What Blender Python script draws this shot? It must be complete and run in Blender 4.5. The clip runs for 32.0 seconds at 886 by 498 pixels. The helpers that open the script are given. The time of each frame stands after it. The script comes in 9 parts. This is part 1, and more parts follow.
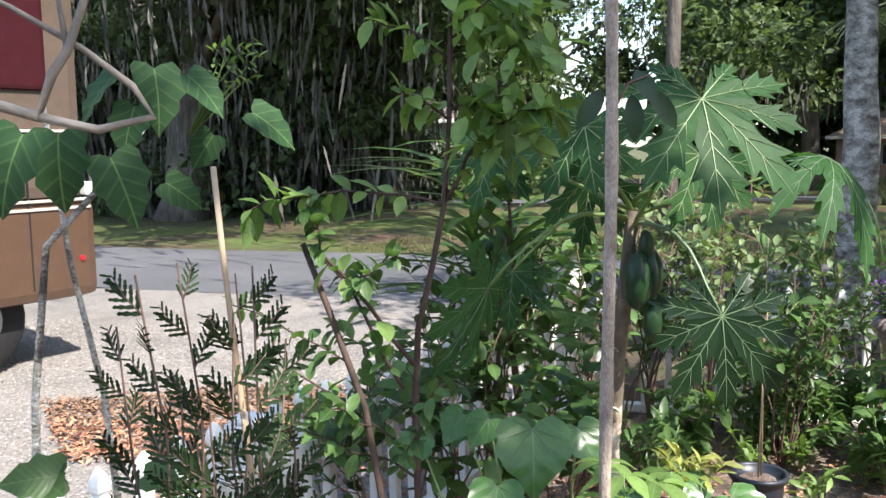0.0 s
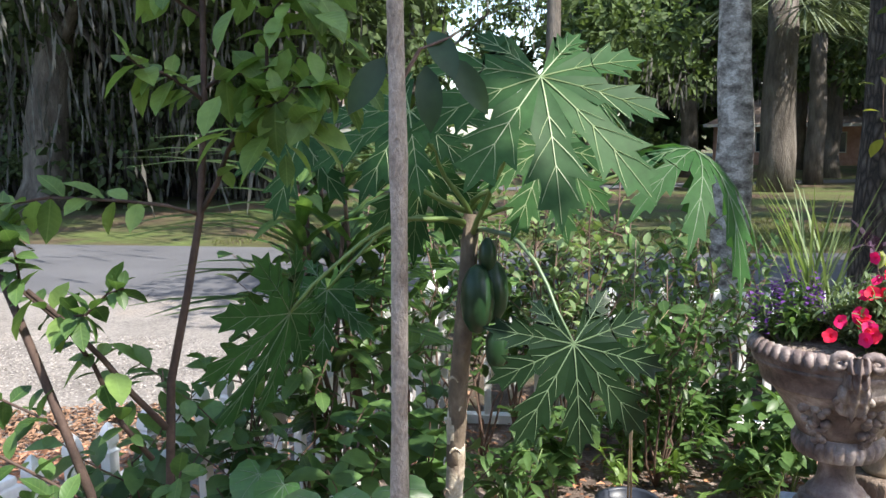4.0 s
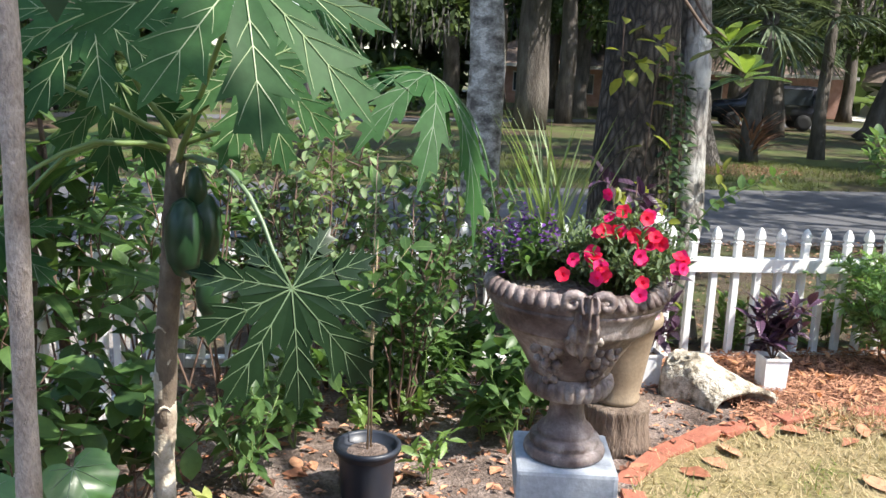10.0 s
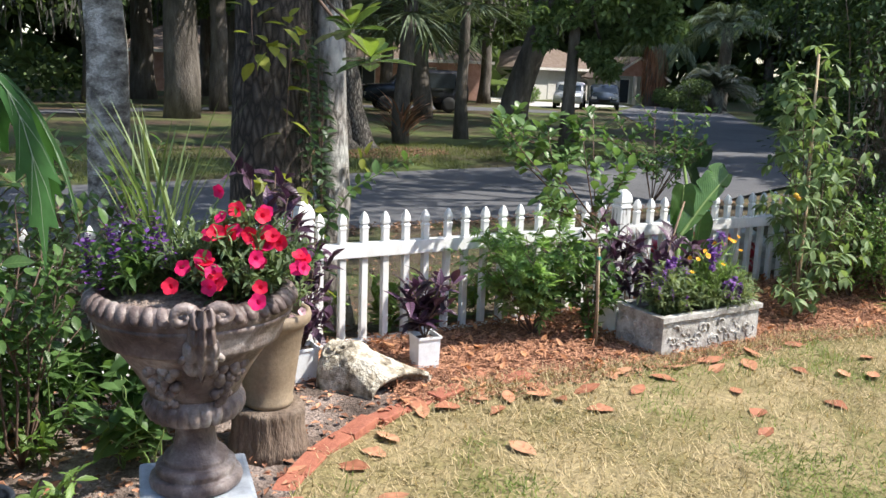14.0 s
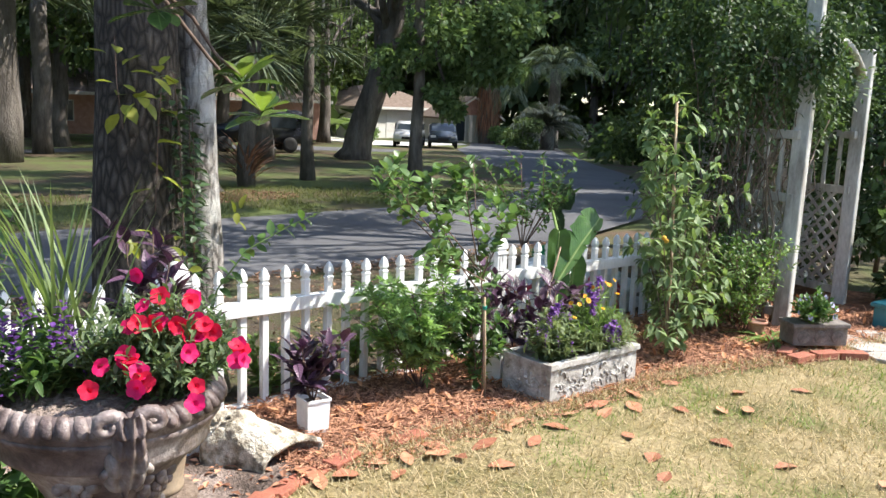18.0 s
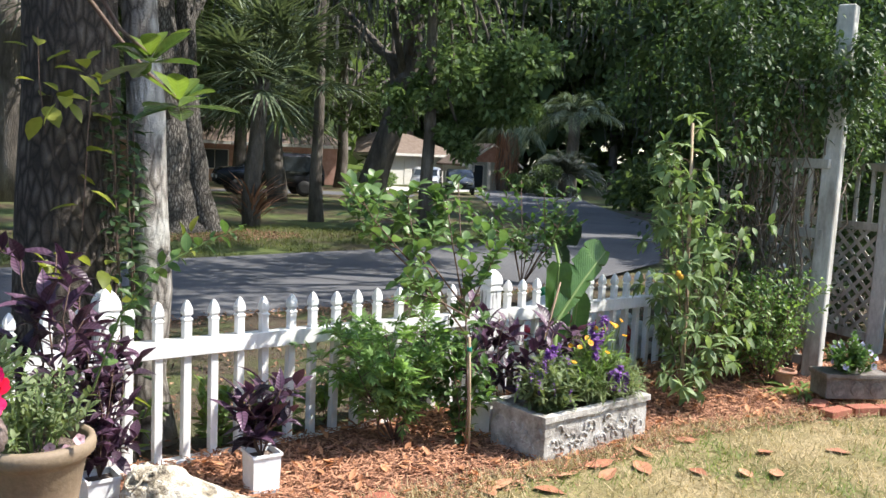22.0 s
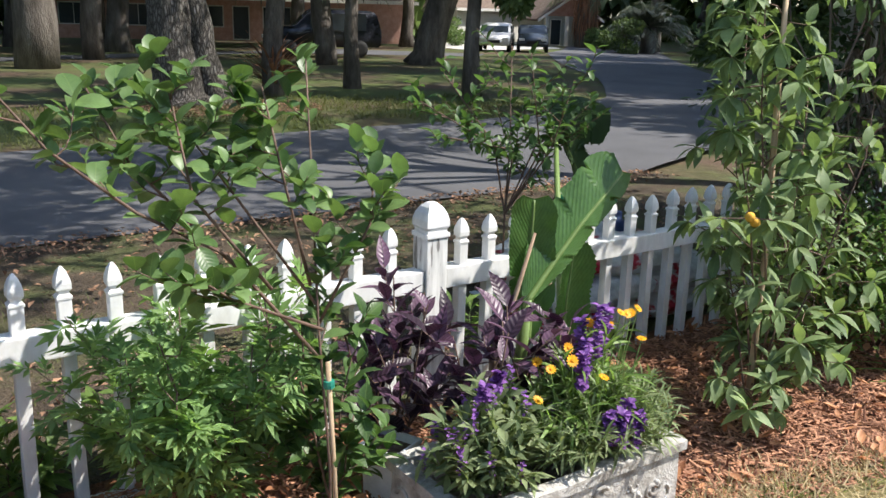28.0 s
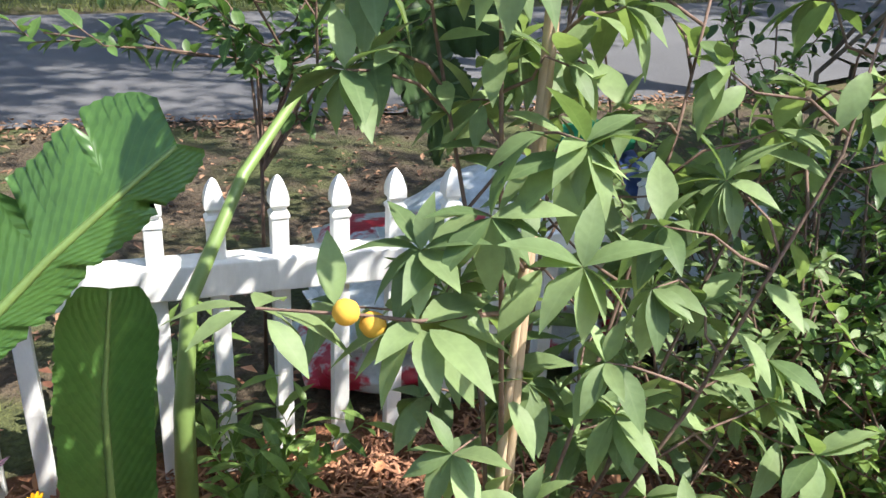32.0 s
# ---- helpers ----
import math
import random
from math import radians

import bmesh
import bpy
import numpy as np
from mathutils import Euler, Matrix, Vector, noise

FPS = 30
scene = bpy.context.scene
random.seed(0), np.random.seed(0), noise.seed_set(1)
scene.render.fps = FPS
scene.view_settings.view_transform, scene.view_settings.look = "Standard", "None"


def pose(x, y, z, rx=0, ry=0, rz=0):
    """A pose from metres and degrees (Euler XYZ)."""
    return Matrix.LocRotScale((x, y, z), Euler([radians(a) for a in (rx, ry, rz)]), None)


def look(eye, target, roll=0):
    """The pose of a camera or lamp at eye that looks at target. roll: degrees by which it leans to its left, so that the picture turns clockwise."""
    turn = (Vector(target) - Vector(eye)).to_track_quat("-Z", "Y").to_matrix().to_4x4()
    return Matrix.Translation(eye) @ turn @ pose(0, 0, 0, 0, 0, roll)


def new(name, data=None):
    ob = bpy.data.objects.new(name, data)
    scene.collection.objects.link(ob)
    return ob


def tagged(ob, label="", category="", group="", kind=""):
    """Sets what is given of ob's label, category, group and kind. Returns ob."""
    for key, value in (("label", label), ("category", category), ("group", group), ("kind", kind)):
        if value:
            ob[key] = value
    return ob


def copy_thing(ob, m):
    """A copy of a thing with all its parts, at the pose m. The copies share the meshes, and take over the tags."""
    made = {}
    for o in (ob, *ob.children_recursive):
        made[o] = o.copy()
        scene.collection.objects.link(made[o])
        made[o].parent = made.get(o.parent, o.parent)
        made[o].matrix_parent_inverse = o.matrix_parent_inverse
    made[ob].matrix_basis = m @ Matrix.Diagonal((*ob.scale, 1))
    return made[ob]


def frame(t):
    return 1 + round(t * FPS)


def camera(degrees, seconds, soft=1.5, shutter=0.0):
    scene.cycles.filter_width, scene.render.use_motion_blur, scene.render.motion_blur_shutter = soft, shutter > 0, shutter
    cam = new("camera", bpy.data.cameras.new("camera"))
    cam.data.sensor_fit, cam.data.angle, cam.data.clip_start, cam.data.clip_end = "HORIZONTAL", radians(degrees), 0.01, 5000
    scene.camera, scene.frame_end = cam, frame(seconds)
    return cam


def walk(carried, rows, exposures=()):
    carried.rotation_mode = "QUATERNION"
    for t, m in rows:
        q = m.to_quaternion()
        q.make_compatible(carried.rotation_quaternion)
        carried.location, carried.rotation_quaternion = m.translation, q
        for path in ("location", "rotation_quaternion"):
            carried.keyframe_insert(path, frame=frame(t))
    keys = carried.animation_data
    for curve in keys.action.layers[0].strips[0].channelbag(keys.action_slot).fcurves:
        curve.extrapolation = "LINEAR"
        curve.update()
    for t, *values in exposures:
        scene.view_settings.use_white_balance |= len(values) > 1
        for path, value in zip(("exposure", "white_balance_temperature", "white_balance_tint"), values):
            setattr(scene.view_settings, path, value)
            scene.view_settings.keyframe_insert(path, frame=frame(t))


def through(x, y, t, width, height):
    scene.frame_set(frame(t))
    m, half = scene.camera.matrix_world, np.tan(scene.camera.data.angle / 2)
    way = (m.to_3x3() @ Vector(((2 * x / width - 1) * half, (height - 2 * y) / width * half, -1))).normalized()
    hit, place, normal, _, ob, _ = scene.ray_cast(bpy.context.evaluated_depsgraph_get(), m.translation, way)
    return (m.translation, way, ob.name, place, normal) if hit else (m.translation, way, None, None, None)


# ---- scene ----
cam = camera(53.39, 32.0)
# seconds, eye x, y, z, yaw, pitch, roll
PATH = [
    (0, 0.040, 0.046, 1.645, 0.28, -6.90, 0.64),
    (0.5, 0.046, 0.035, 1.642, -2.01, -7.30, 0.60),
    (1, 0.056, 0.056, 1.643, -5.73, -7.73, 0.21),
    (1.5, 0.068, 0.161, 1.640, -8.48, -7.70, -0.06),
    (2, 0.098, 0.260, 1.639, -10.53, -8.74, 0.89),
    (2.5, 0.095, 0.299, 1.642, -11.58, -9.08, 1.68),
    (3, 0.100, 0.360, 1.647, -10.78, -9.12, 1.33),
    (3.5, 0.204, 0.484, 1.647, -7.40, -8.29, 0.27),
    (5.5, 0.356, 0.689, 1.638, -5.76, -7.45, 0.60),
    (6, 0.361, 0.766, 1.630, -2.94, -15.58, 0.18),
    (6.5, 0.359, 0.835, 1.620, -2.03, -20.03, -0.21),
    (7, 0.356, 0.855, 1.619, -0.97, -20.39, -0.11),
    (7.5, 0.355, 0.859, 1.621, -0.77, -18.59, -0.03),
    (8, 0.362, 0.829, 1.628, -2.08, -16.07, -0.51),
    (8.5, 0.364, 0.797, 1.623, -4.41, -12.52, -0.68),
    (9, 0.364, 0.775, 1.623, -8.04, -8.95, -0.82),
    (9.5, 0.365, 0.768, 1.624, -14.50, -9.47, -1.90),
    (10, 0.455, 0.789, 1.614, -21.52, -11.96, -2.37),
    (10.5, 0.482, 0.864, 1.624, -32.50, -12.43, -1.98),
    (11, 0.491, 0.948, 1.614, -42.23, -11.96, -1.14),
    (11.5, 0.507, 0.983, 1.605, -48.00, -10.86, -0.90),
    (12, 0.512, 1.002, 1.594, -50.47, -11.43, -0.92),
    (12.5, 0.536, 1.002, 1.589, -50.55, -12.07, -1.18),
    (13, 0.606, 0.978, 1.609, -48.36, -11.78, -2.08),
    (13.5, 0.657, 0.931, 1.616, -44.84, -11.81, -2.37),
    (14, 0.684, 0.902, 1.610, -43.11, -11.97, -2.12),
    (14.5, 0.713, 0.955, 1.612, -45.19, -11.35, -1.87),
    (15, 0.712, 1.020, 1.621, -48.21, -10.63, -1.40),
    (15.5, 0.711, 1.072, 1.622, -50.41, -10.94, -1.24),
    (17.5, 0.641, 1.198, 1.663, -53.97, -9.29, -1.89),
    (18, 0.634, 1.190, 1.663, -53.62, -9.17, -2.13),
    (18.5, 0.629, 1.156, 1.655, -53.48, -9.20, -1.86),
    (19, 0.640, 1.122, 1.648, -54.83, -8.30, -2.30),
    (19.5, 0.707, 1.194, 1.677, -57.06, -4.45, -3.75),
    (20, 0.776, 1.234, 1.686, -56.17, -2.00, -3.75),
    (20.5, 0.886, 1.200, 1.648, -53.48, -1.08, -3.75),
    (21, 0.967, 1.182, 1.589, -50.84, -2.10, -2.88),
    (21.5, 1.094, 1.243, 1.524, -50.99, -5.13, -2.78),
    (22, 1.259, 1.395, 1.489, -52.29, -6.09, -2.59),
    (22.5, 1.346, 1.515, 1.470, -54.56, -8.41, -1.63),
    (23, 1.506, 1.586, 1.472, -54.32, -8.84, -0.26),
    (23.5, 1.697, 1.584, 1.474, -53.59, -9.06, -0.52),
    (24, 1.755, 1.568, 1.472, -52.79, -11.33, -1.60),
    (24.5, 1.804, 1.619, 1.470, -53.22, -11.89, -0.97),
    (25, 1.943, 1.776, 1.461, -55.88, -12.39, 0.52),
    (25.5, 2.170, 1.938, 1.464, -55.12, -11.59, 0.89),
    (27.5, 3.153, 2.284, 1.475, -50.31, -15.41, 0.57),
    (28, 3.388, 2.238, 1.494, -47.11, -15.35, -1.55),
    (28.5, 3.611, 2.256, 1.492, -46.17, -16.42, -2.36),
    (29, 3.950, 2.333, 1.497, -50.21, -15.56, -1.33),
    (29.5, 4.306, 2.386, 1.490, -50.25, -13.91, 0.49),
    (30, 4.631, 2.390, 1.477, -45.38, -11.81, -1.41),
    (30.5, 4.949, 2.468, 1.411, -46.68, -13.15, -2.31),
    (31, 5.217, 2.503, 1.411, -46.37, -16.39, -1.47),
    (31.4, 5.439, 2.476, 1.397, -38.86, -20.81, -3.25),
    (31.7, 5.585, 2.484, 1.379, -33.65, -23.23, -2.31),
    (32, 5.690, 2.539, 1.356, -30.88, -23.47, -2.34),
]
walk(cam, [(t, pose(x, y, z, 90 + pitch, roll, yaw)) for t, x, y, z, yaw, pitch, roll in PATH],
     exposures=[(0.0, 1.62), (2.0, 1.66), (4.0, 1.55), (7.0, 1.45), (9.0, 1.72), (10.0, 1.53), (11.0, 1.38), (13.0, 1.24), (14.5, 1.24), (18.5, 1.54), (21.0, 1.58), (23.0, 1.28), (25.0, 1.26), (28.0, 1.16), (29.0, 1.4), (30.0, 1.5), (31.0, 1.68), (32.0, 1.75)])

# ---- sky and sun ----
SUN = Vector((0.40, -0.45, 0.80)).normalized()
world = bpy.data.worlds.new("sky_world")
scene.world = world
world.use_nodes = True
wn = world.node_tree
sky = wn.nodes.new("ShaderNodeTexSky")
sky.sky_type, sky.sun_disc = "NISHITA", False
sky.sun_elevation = math.asin(SUN.z)
sky.sun_rotation = math.atan2(SUN.x, SUN.y)
wn.nodes["Background"].inputs[1].default_value = 0.15
wn.links.new(sky.outputs[0], wn.nodes["Background"].inputs[0])
sun_data = bpy.data.lights.new("sun", "SUN")
sun_data.energy, sun_data.angle, sun_data.color = 3.6, radians(0.55), (1.0, 0.95, 0.87)
sun_ob = new("sun", sun_data)
sun_ob.matrix_world = look(SUN * 60, (0, 0, 0))

# ---- mesh tools ----
rng = np.random.default_rng(7)
SOFT = set()


def link_mesh(name, me, mat, parent=None, label="", smooth=False):
    me.materials.append(mat)
    me.polygons.foreach_set("use_smooth", np.full(len(me.polygons), bool(smooth or mat.name in SOFT)))
    ob = new(name, me)
    if parent is not None:
        ob.parent = parent
    return tagged(ob, label)


def arrays_mesh(name, verts, loops, sizes):
    """A mesh from flat arrays: vertices (n, 3), corner indices, corners of each face."""
    me = bpy.data.meshes.new(name)
    me.vertices.add(len(verts))
    me.vertices.foreach_set("co", np.asarray(verts, dtype=np.float32).ravel())
    me.loops.add(len(loops))
    me.loops.foreach_set("vertex_index", np.asarray(loops, dtype=np.int32))
    me.polygons.add(len(sizes))
    starts = np.concatenate([[0], np.cumsum(sizes)[:-1]]).astype(np.int32)
    me.polygons.foreach_set("loop_start", starts)
    me.polygons.foreach_set("loop_total", np.asarray(sizes, dtype=np.int32))
    me.update(calc_edges=True)
    me.polygons.foreach_set("use_smooth", np.zeros(len(sizes), dtype=bool))
    return me


class Geo:
    """Collects tubes, boxes, turned forms and leaves into one mesh."""

    def __init__(self):
        self.v, self.l, self.s, self.n, self.a = [], [], [], 0, []

    def add(self, verts, faces, local=None):
        verts = np.asarray(verts, dtype=float)
        self.v.append(verts)
        self.a.append(np.full((len(verts), 3), 9.0) if local is None else np.asarray(local, float))
        for f in faces:
            self.l.append(np.asarray(f) + self.n)
            self.s.append(len(f))
        self.n += len(verts)
        return self

    def many(self, template, frames, places, sizes):
        """Copies of a template (verts, faces): frames (n, 3, 3) with axes as columns, places (n, 3), sizes (n,) or (n, 3)."""
        tv, tf = template
        frames, places = np.asarray(frames, float), np.asarray(places, float)
        sizes = np.asarray(sizes, float)
        if sizes.ndim == 1:
            sizes = np.repeat(sizes[:, None], 3, 1)
        if not len(places):
            return self
        out = np.einsum("nij,nkj->nki", frames, tv[None] * sizes[:, None, :]) + places[:, None, :]
        flat = np.concatenate([np.asarray(f) for f in tf])
        steps = self.n + np.arange(len(places)) * len(tv)
        self.v.append(out.reshape(-1, 3))
        self.a.append(np.tile(tv, (len(places), 1)))
        self.l.append((flat[None] + steps[:, None]).ravel())
        self.s.extend([len(f) for f in tf] * len(places))
        self.n += len(places) * len(tv)
        return self

    def tube(self, points, radii, sides=8, cap=True):
        pts = [Vector(p) for p in points]
        if np.isscalar(radii):
            radii = [radii] * len(pts)
        rings, ref = [], None
        for i, p in enumerate(pts):
            d = (pts[min(i + 1, len(pts) - 1)] - pts[max(i - 1, 0)]).normalized()
            if ref is None:
                ref = d.orthogonal().normalized()
            ref = (ref - d * ref.dot(d)).normalized()
            side = d.cross(ref)
            for k in range(sides):
                a = 2 * math.pi * k / sides
                rings.append(p + (ref * math.cos(a) + side * math.sin(a)) * radii[i])
        faces = []
        for i in range(len(pts) - 1):
            for k in range(sides):
                a, b = i * sides + k, i * sides + (k + 1) % sides
                faces.append((a, b, b + sides, a + sides))
        if cap:
            faces.append(tuple(range(sides))[::-1])
            faces.append(tuple((len(pts) - 1) * sides + k for k in range(sides)))
        return self.add([tuple(r) for r in rings], faces)

    def turned(self, profile, segments=32, centre=(0, 0, 0), ripple=None, twist=0.0):
        """A form turned round z from (radius, height) pairs. ripple(i, angle) scales the radius."""
        cx, cy, cz = centre
        verts = []
        for i, (r, z) in enumerate(profile):
            for k in range(segments):
                a = twist + 2 * math.pi * k / segments
                q = r * (ripple(i, a) if ripple else 1)
                verts.append((cx + q * math.cos(a), cy + q * math.sin(a), cz + z))
        faces = []
        for i in range(len(profile) - 1):
            for k in range(segments):
                a, b = i * segments + k, i * segments + (k + 1) % segments
                faces.append((a, b, b + segments, a + segments))
        faces.append(tuple(range(segments))[::-1])
        faces.append(tuple((len(profile) - 1) * segments + k for k in range(segments)))
        return self.add(verts, faces)

    def box(self, lo, hi, m=None, bevel=0.0):
        bm = bmesh.new()
        bmesh.ops.create_cube(bm, size=1)
        c, s = (Vector(lo) + Vector(hi)) / 2, Vector(hi) - Vector(lo)
        for v in bm.verts:
            v.co = Vector((v.co.x * s.x, v.co.y * s.y, v.co.z * s.z)) + c
        if bevel:
            bmesh.ops.bevel(bm, geom=bm.edges[:], offset=bevel, segments=2, affect="EDGES", profile=0.6)
        return self.bm(bm, m)

    def bm(self, bm, m=None):
        bm.verts.index_update()
        co = [tuple((m @ v.co) if m else v.co) for v in bm.verts]
        self.add(co, [tuple(v.index for v in f.verts) for f in bm.faces])
        bm.free()
        return self

    def put(self, name, mat, parent=None, label="", smooth=False):
        me = arrays_mesh(name, np.concatenate(self.v), np.concatenate(self.l), self.s)
        at = me.attributes.new("leaf_xy", "FLOAT_VECTOR", "POINT")
        at.data.foreach_set("vector", np.concatenate(self.a).astype(np.float32).ravel())
        return link_mesh(name, me, mat, parent, label, smooth)


def thing(name, at=(0, 0, 0), label="", category="", group="", kind="", turn=0.0):
    """An Empty at a thing's base, that its parts hang on."""
    ob = new(name)
    ob.empty_display_size = 0.1
    ob.matrix_basis = pose(*at, 0, 0, turn)
    return tagged(ob, label, category, group, kind)


def frames_from(ways, ups=None, roll=None):
    """Rotation matrices whose y axis is the way and whose z axis is near up (leaf: y to the tip, z the upper face)."""
    y = np.asarray(ways, float)
    y = y / np.maximum(np.linalg.norm(y, axis=1, keepdims=True), 1e-9)
    up = np.tile([0.0, 0.0, 1.0], (len(y), 1)) if ups is None else np.asarray(ups, float)
    x = np.cross(y, up)
    bad = np.linalg.norm(x, axis=1) < 1e-4
    x[bad] = [1, 0, 0]
    x /= np.linalg.norm(x, axis=1, keepdims=True)
    z = np.cross(x, y)
    if roll is not None:
        c, s = np.cos(roll)[:, None], np.sin(roll)[:, None]
        x, z = x * c + z * s, z * c - x * s
    return np.stack([x, y, z], axis=2)


def leaf_form(widths, fold=0.25, droop=0.25, wave=0.0):
    """A leaf 1 long with its half-widths from stalk to tip, folded along the midrib and drooping."""
    n = len(widths)
    verts, faces = [], []
    for i, w in enumerate(widths):
        t = i / (n - 1)
        z = -droop * t * t
        e = wave * (1 if i % 2 else -1)
        verts += [(-w, t, z + fold * w + e), (0, t, z), (w, t, z + fold * w - e)]
    for i in range(n - 1):
        a, b = 3 * i, 3 * i + 3
        for k in (0, 1):
            q = [a + k, a + k + 1, b + k + 1, b + k]
            if i == n - 2 and widths[-1] == 0:
                q = [a + k, a + k + 1, b + 1]
            if i == 0 and widths[0] == 0:
                q = [a + 1, b + k + 1, b + k]
            faces.append(tuple(q))
    return np.array(verts, float), faces


def rows_form(rows, fold=0.2, droop=0.25, wave=0.0):
    """A leaf from rows (half-width, place on the midrib, place of the edge), so that lobes and teeth can point ahead."""
    verts, faces = [], []
    for i, (w, tm, te) in enumerate(rows):
        e = wave * (1 if i % 2 else -1)
        verts += [(-w, te, fold * w - droop * te * abs(te) + e), (0, tm, -droop * tm * tm), (w, te, fold * w - droop * te * abs(te) - e)]
    for i in range(len(rows) - 1):
        for k in (0, 1):
            a, b = 3 * i + k, 3 * i + 3 + k
            faces.append((a, a + 1, b + 1, b))
    return np.array(verts, float), faces


def lobed_form(lobes):
    """A cut leaf in one piece of small lance lobes: (foot on the rachis, angle, length, half-width)."""
    verts, faces = [], []
    for y0, a, ln, w in lobes:
        c, q, i = math.cos(a), math.sin(a), len(verts)
        for u, v, z in ((0, 0, 0), (-w, 0.45 * ln, 0.03), (0, ln, -0.1), (w, 0.45 * ln, 0.03)):
            verts.append((u * c + v * q, y0 + v * c - u * q, z * ln - 0.15 * (y0 + v * c) ** 2))
        faces += [(i, i + 3, i + 2), (i, i + 2, i + 1)]
    return np.array(verts, float), faces


OVAL = leaf_form([0.0, 0.2, 0.26, 0.2, 0.0], 0.3, 0.25)
BROAD = leaf_form([0.0, 0.27, 0.36, 0.27, 0.0], 0.22, 0.3)
LANCE = leaf_form([0.0, 0.11, 0.16, 0.11, 0.0], 0.3, 0.3)
STRAP = leaf_form([0.02, 0.03, 0.032, 0.025, 0.012, 0.0], 0.3, 0.45)
HEARTY = rows_form([(0.10, 0.0, -0.14), (0.30, 0.04, -0.20), (0.47, 0.10, -0.10), (0.56, 0.20, 0.08), (0.53, 0.32, 0.22), (0.58, 0.44, 0.40), (0.48, 0.56, 0.50), (0.40, 0.68, 0.62), (0.24, 0.80, 0.72), (0.12, 0.90, 0.86), (0.0, 1.0, 1.0)], 0.12, 0.42, 0.014)
OBOVATE = rows_form([(0.02, 0.0, 0.0), (0.09, 0.18, 0.18), (0.17, 0.40, 0.40), (0.225, 0.62, 0.62), (0.20, 0.80, 0.79), (0.10, 0.94, 0.93), (0.0, 1.0, 1.0)], 0.3, 0.12)
CUTLEAF = lobed_form([(0.30, 0.0, 0.70, 0.10), (0.28, 0.75, 0.52, 0.085), (0.28, -0.75, 0.52, 0.085), (0.18, 1.25, 0.40, 0.075), (0.18, -1.25, 0.40, 0.075), (0.52, 0.6, 0.34, 0.06), (0.52, -0.6, 0.34, 0.06), (0.0, 0.0, 0.4, 0.03)])
SCRAP = (np.array([(0, 0, 0), (0.3, 0.5, 0.1), (0, 1, -0.12), (-0.3, 0.5, 0.1)], float), [(0, 1, 2), (0, 2, 3)])


def unit(n):
    d = rng.normal(size=(n, 3))
    return d / np.linalg.norm(d, axis=1, keepdims=True)


def bend(a, b, sag=0.0, wobble=0.0, n=6):
    """A wandering line from a to b."""
    a, b = np.array(a, float), np.array(b, float)
    ts = np.linspace(0, 1, n)
    pts = a[None] + (b - a)[None] * ts[:, None]
    pts[:, 2] += sag * np.sin(np.pi * ts)
    pts[1:-1] += rng.normal(size=(n - 2, 3)) * wobble
    return pts


def taper(r0, r1, n):
    return list(np.linspace(r0, r1, n))


def along(pts, t):
    """Places and ways at fractions t of a line."""
    pts = np.asarray(pts, float)
    seg = np.linalg.norm(np.diff(pts, axis=0), axis=1)
    cum = np.concatenate([[0], np.cumsum(seg)]) / seg.sum()
    t = np.clip(np.asarray(t), 0, 0.9999)
    i = np.clip(np.searchsorted(cum, t, side="right") - 1, 0, len(seg) - 1)
    f = (t - cum[i]) / np.maximum(cum[i + 1] - cum[i], 1e-9)
    return pts[i] + (pts[i + 1] - pts[i]) * f[:, None], (pts[i + 1] - pts[i]) / np.maximum(seg[i], 1e-9)[:, None]


def leaves_on(geo, pts, count, size, form=OVAL, t0=0.2, out=0.8, up=0.25, jitter=0.35, spread=0.0, t1=1.0):
    """Leaves along a twig, turned outwards round it."""
    t = t0 + (t1 - t0) * (np.arange(count) + rng.random(count)) / count
    p, d = along(pts, t)
    ang = np.arange(count) * 2.4 + rng.random(count) * 0.8
    ref = np.cross(d, [0.13, 0.21, 1.0])
    ref /= np.maximum(np.linalg.norm(ref, axis=1, keepdims=True), 1e-6)
    sid = np.cross(d, ref)
    o = ref * np.cos(ang)[:, None] + sid * np.sin(ang)[:, None]
    way = o * out + d * (1 - out * 0.6) + np.array([0, 0, up]) + rng.normal(size=(count, 3)) * jitter
    sz = size * (0.65 + 0.6 * rng.random(count))
    geo.many(form, frames_from(way, roll=rng.normal(size=count) * 0.3), p + o * spread * rng.random((count, 1)), sz)

# ---- materials ----
def nodes_of(name):
    m = bpy.data.materials.new(name)
    m.use_nodes = True
    return m, m.node_tree.nodes, m.node_tree.links, m.node_tree.nodes["Principled BSDF"]


def ramp(nodes, links, fac, stops):
    r = nodes.new("ShaderNodeValToRGB")
    while len(r.color_ramp.elements) < len(stops):
        r.color_ramp.elements.new(0.5)
    for e, (p, c) in zip(r.color_ramp.elements, stops):
        e.position, e.color = p, (*c, 1)
    links.new(fac, r.inputs[0])
    return r.outputs[0]


def noise_of(nodes, links, scale, detail=4.0, rough=0.6, coords="Object", stretch=None):
    tc = nodes.new("ShaderNodeTexCoord")
    n = nodes.new("ShaderNodeTexNoise")
    n.inputs["Scale"].default_value, n.inputs["Detail"].default_value, n.inputs["Roughness"].default_value = scale, detail, rough
    src = tc.outputs[coords]
    if stretch:
        mp = nodes.new("ShaderNodeMapping")
        mp.inputs["Scale"].default_value = stretch
        links.new(src, mp.inputs[0])
        src = mp.outputs[0]
    links.new(src, n.inputs["Vector"])
    return n.outputs["Fac"]


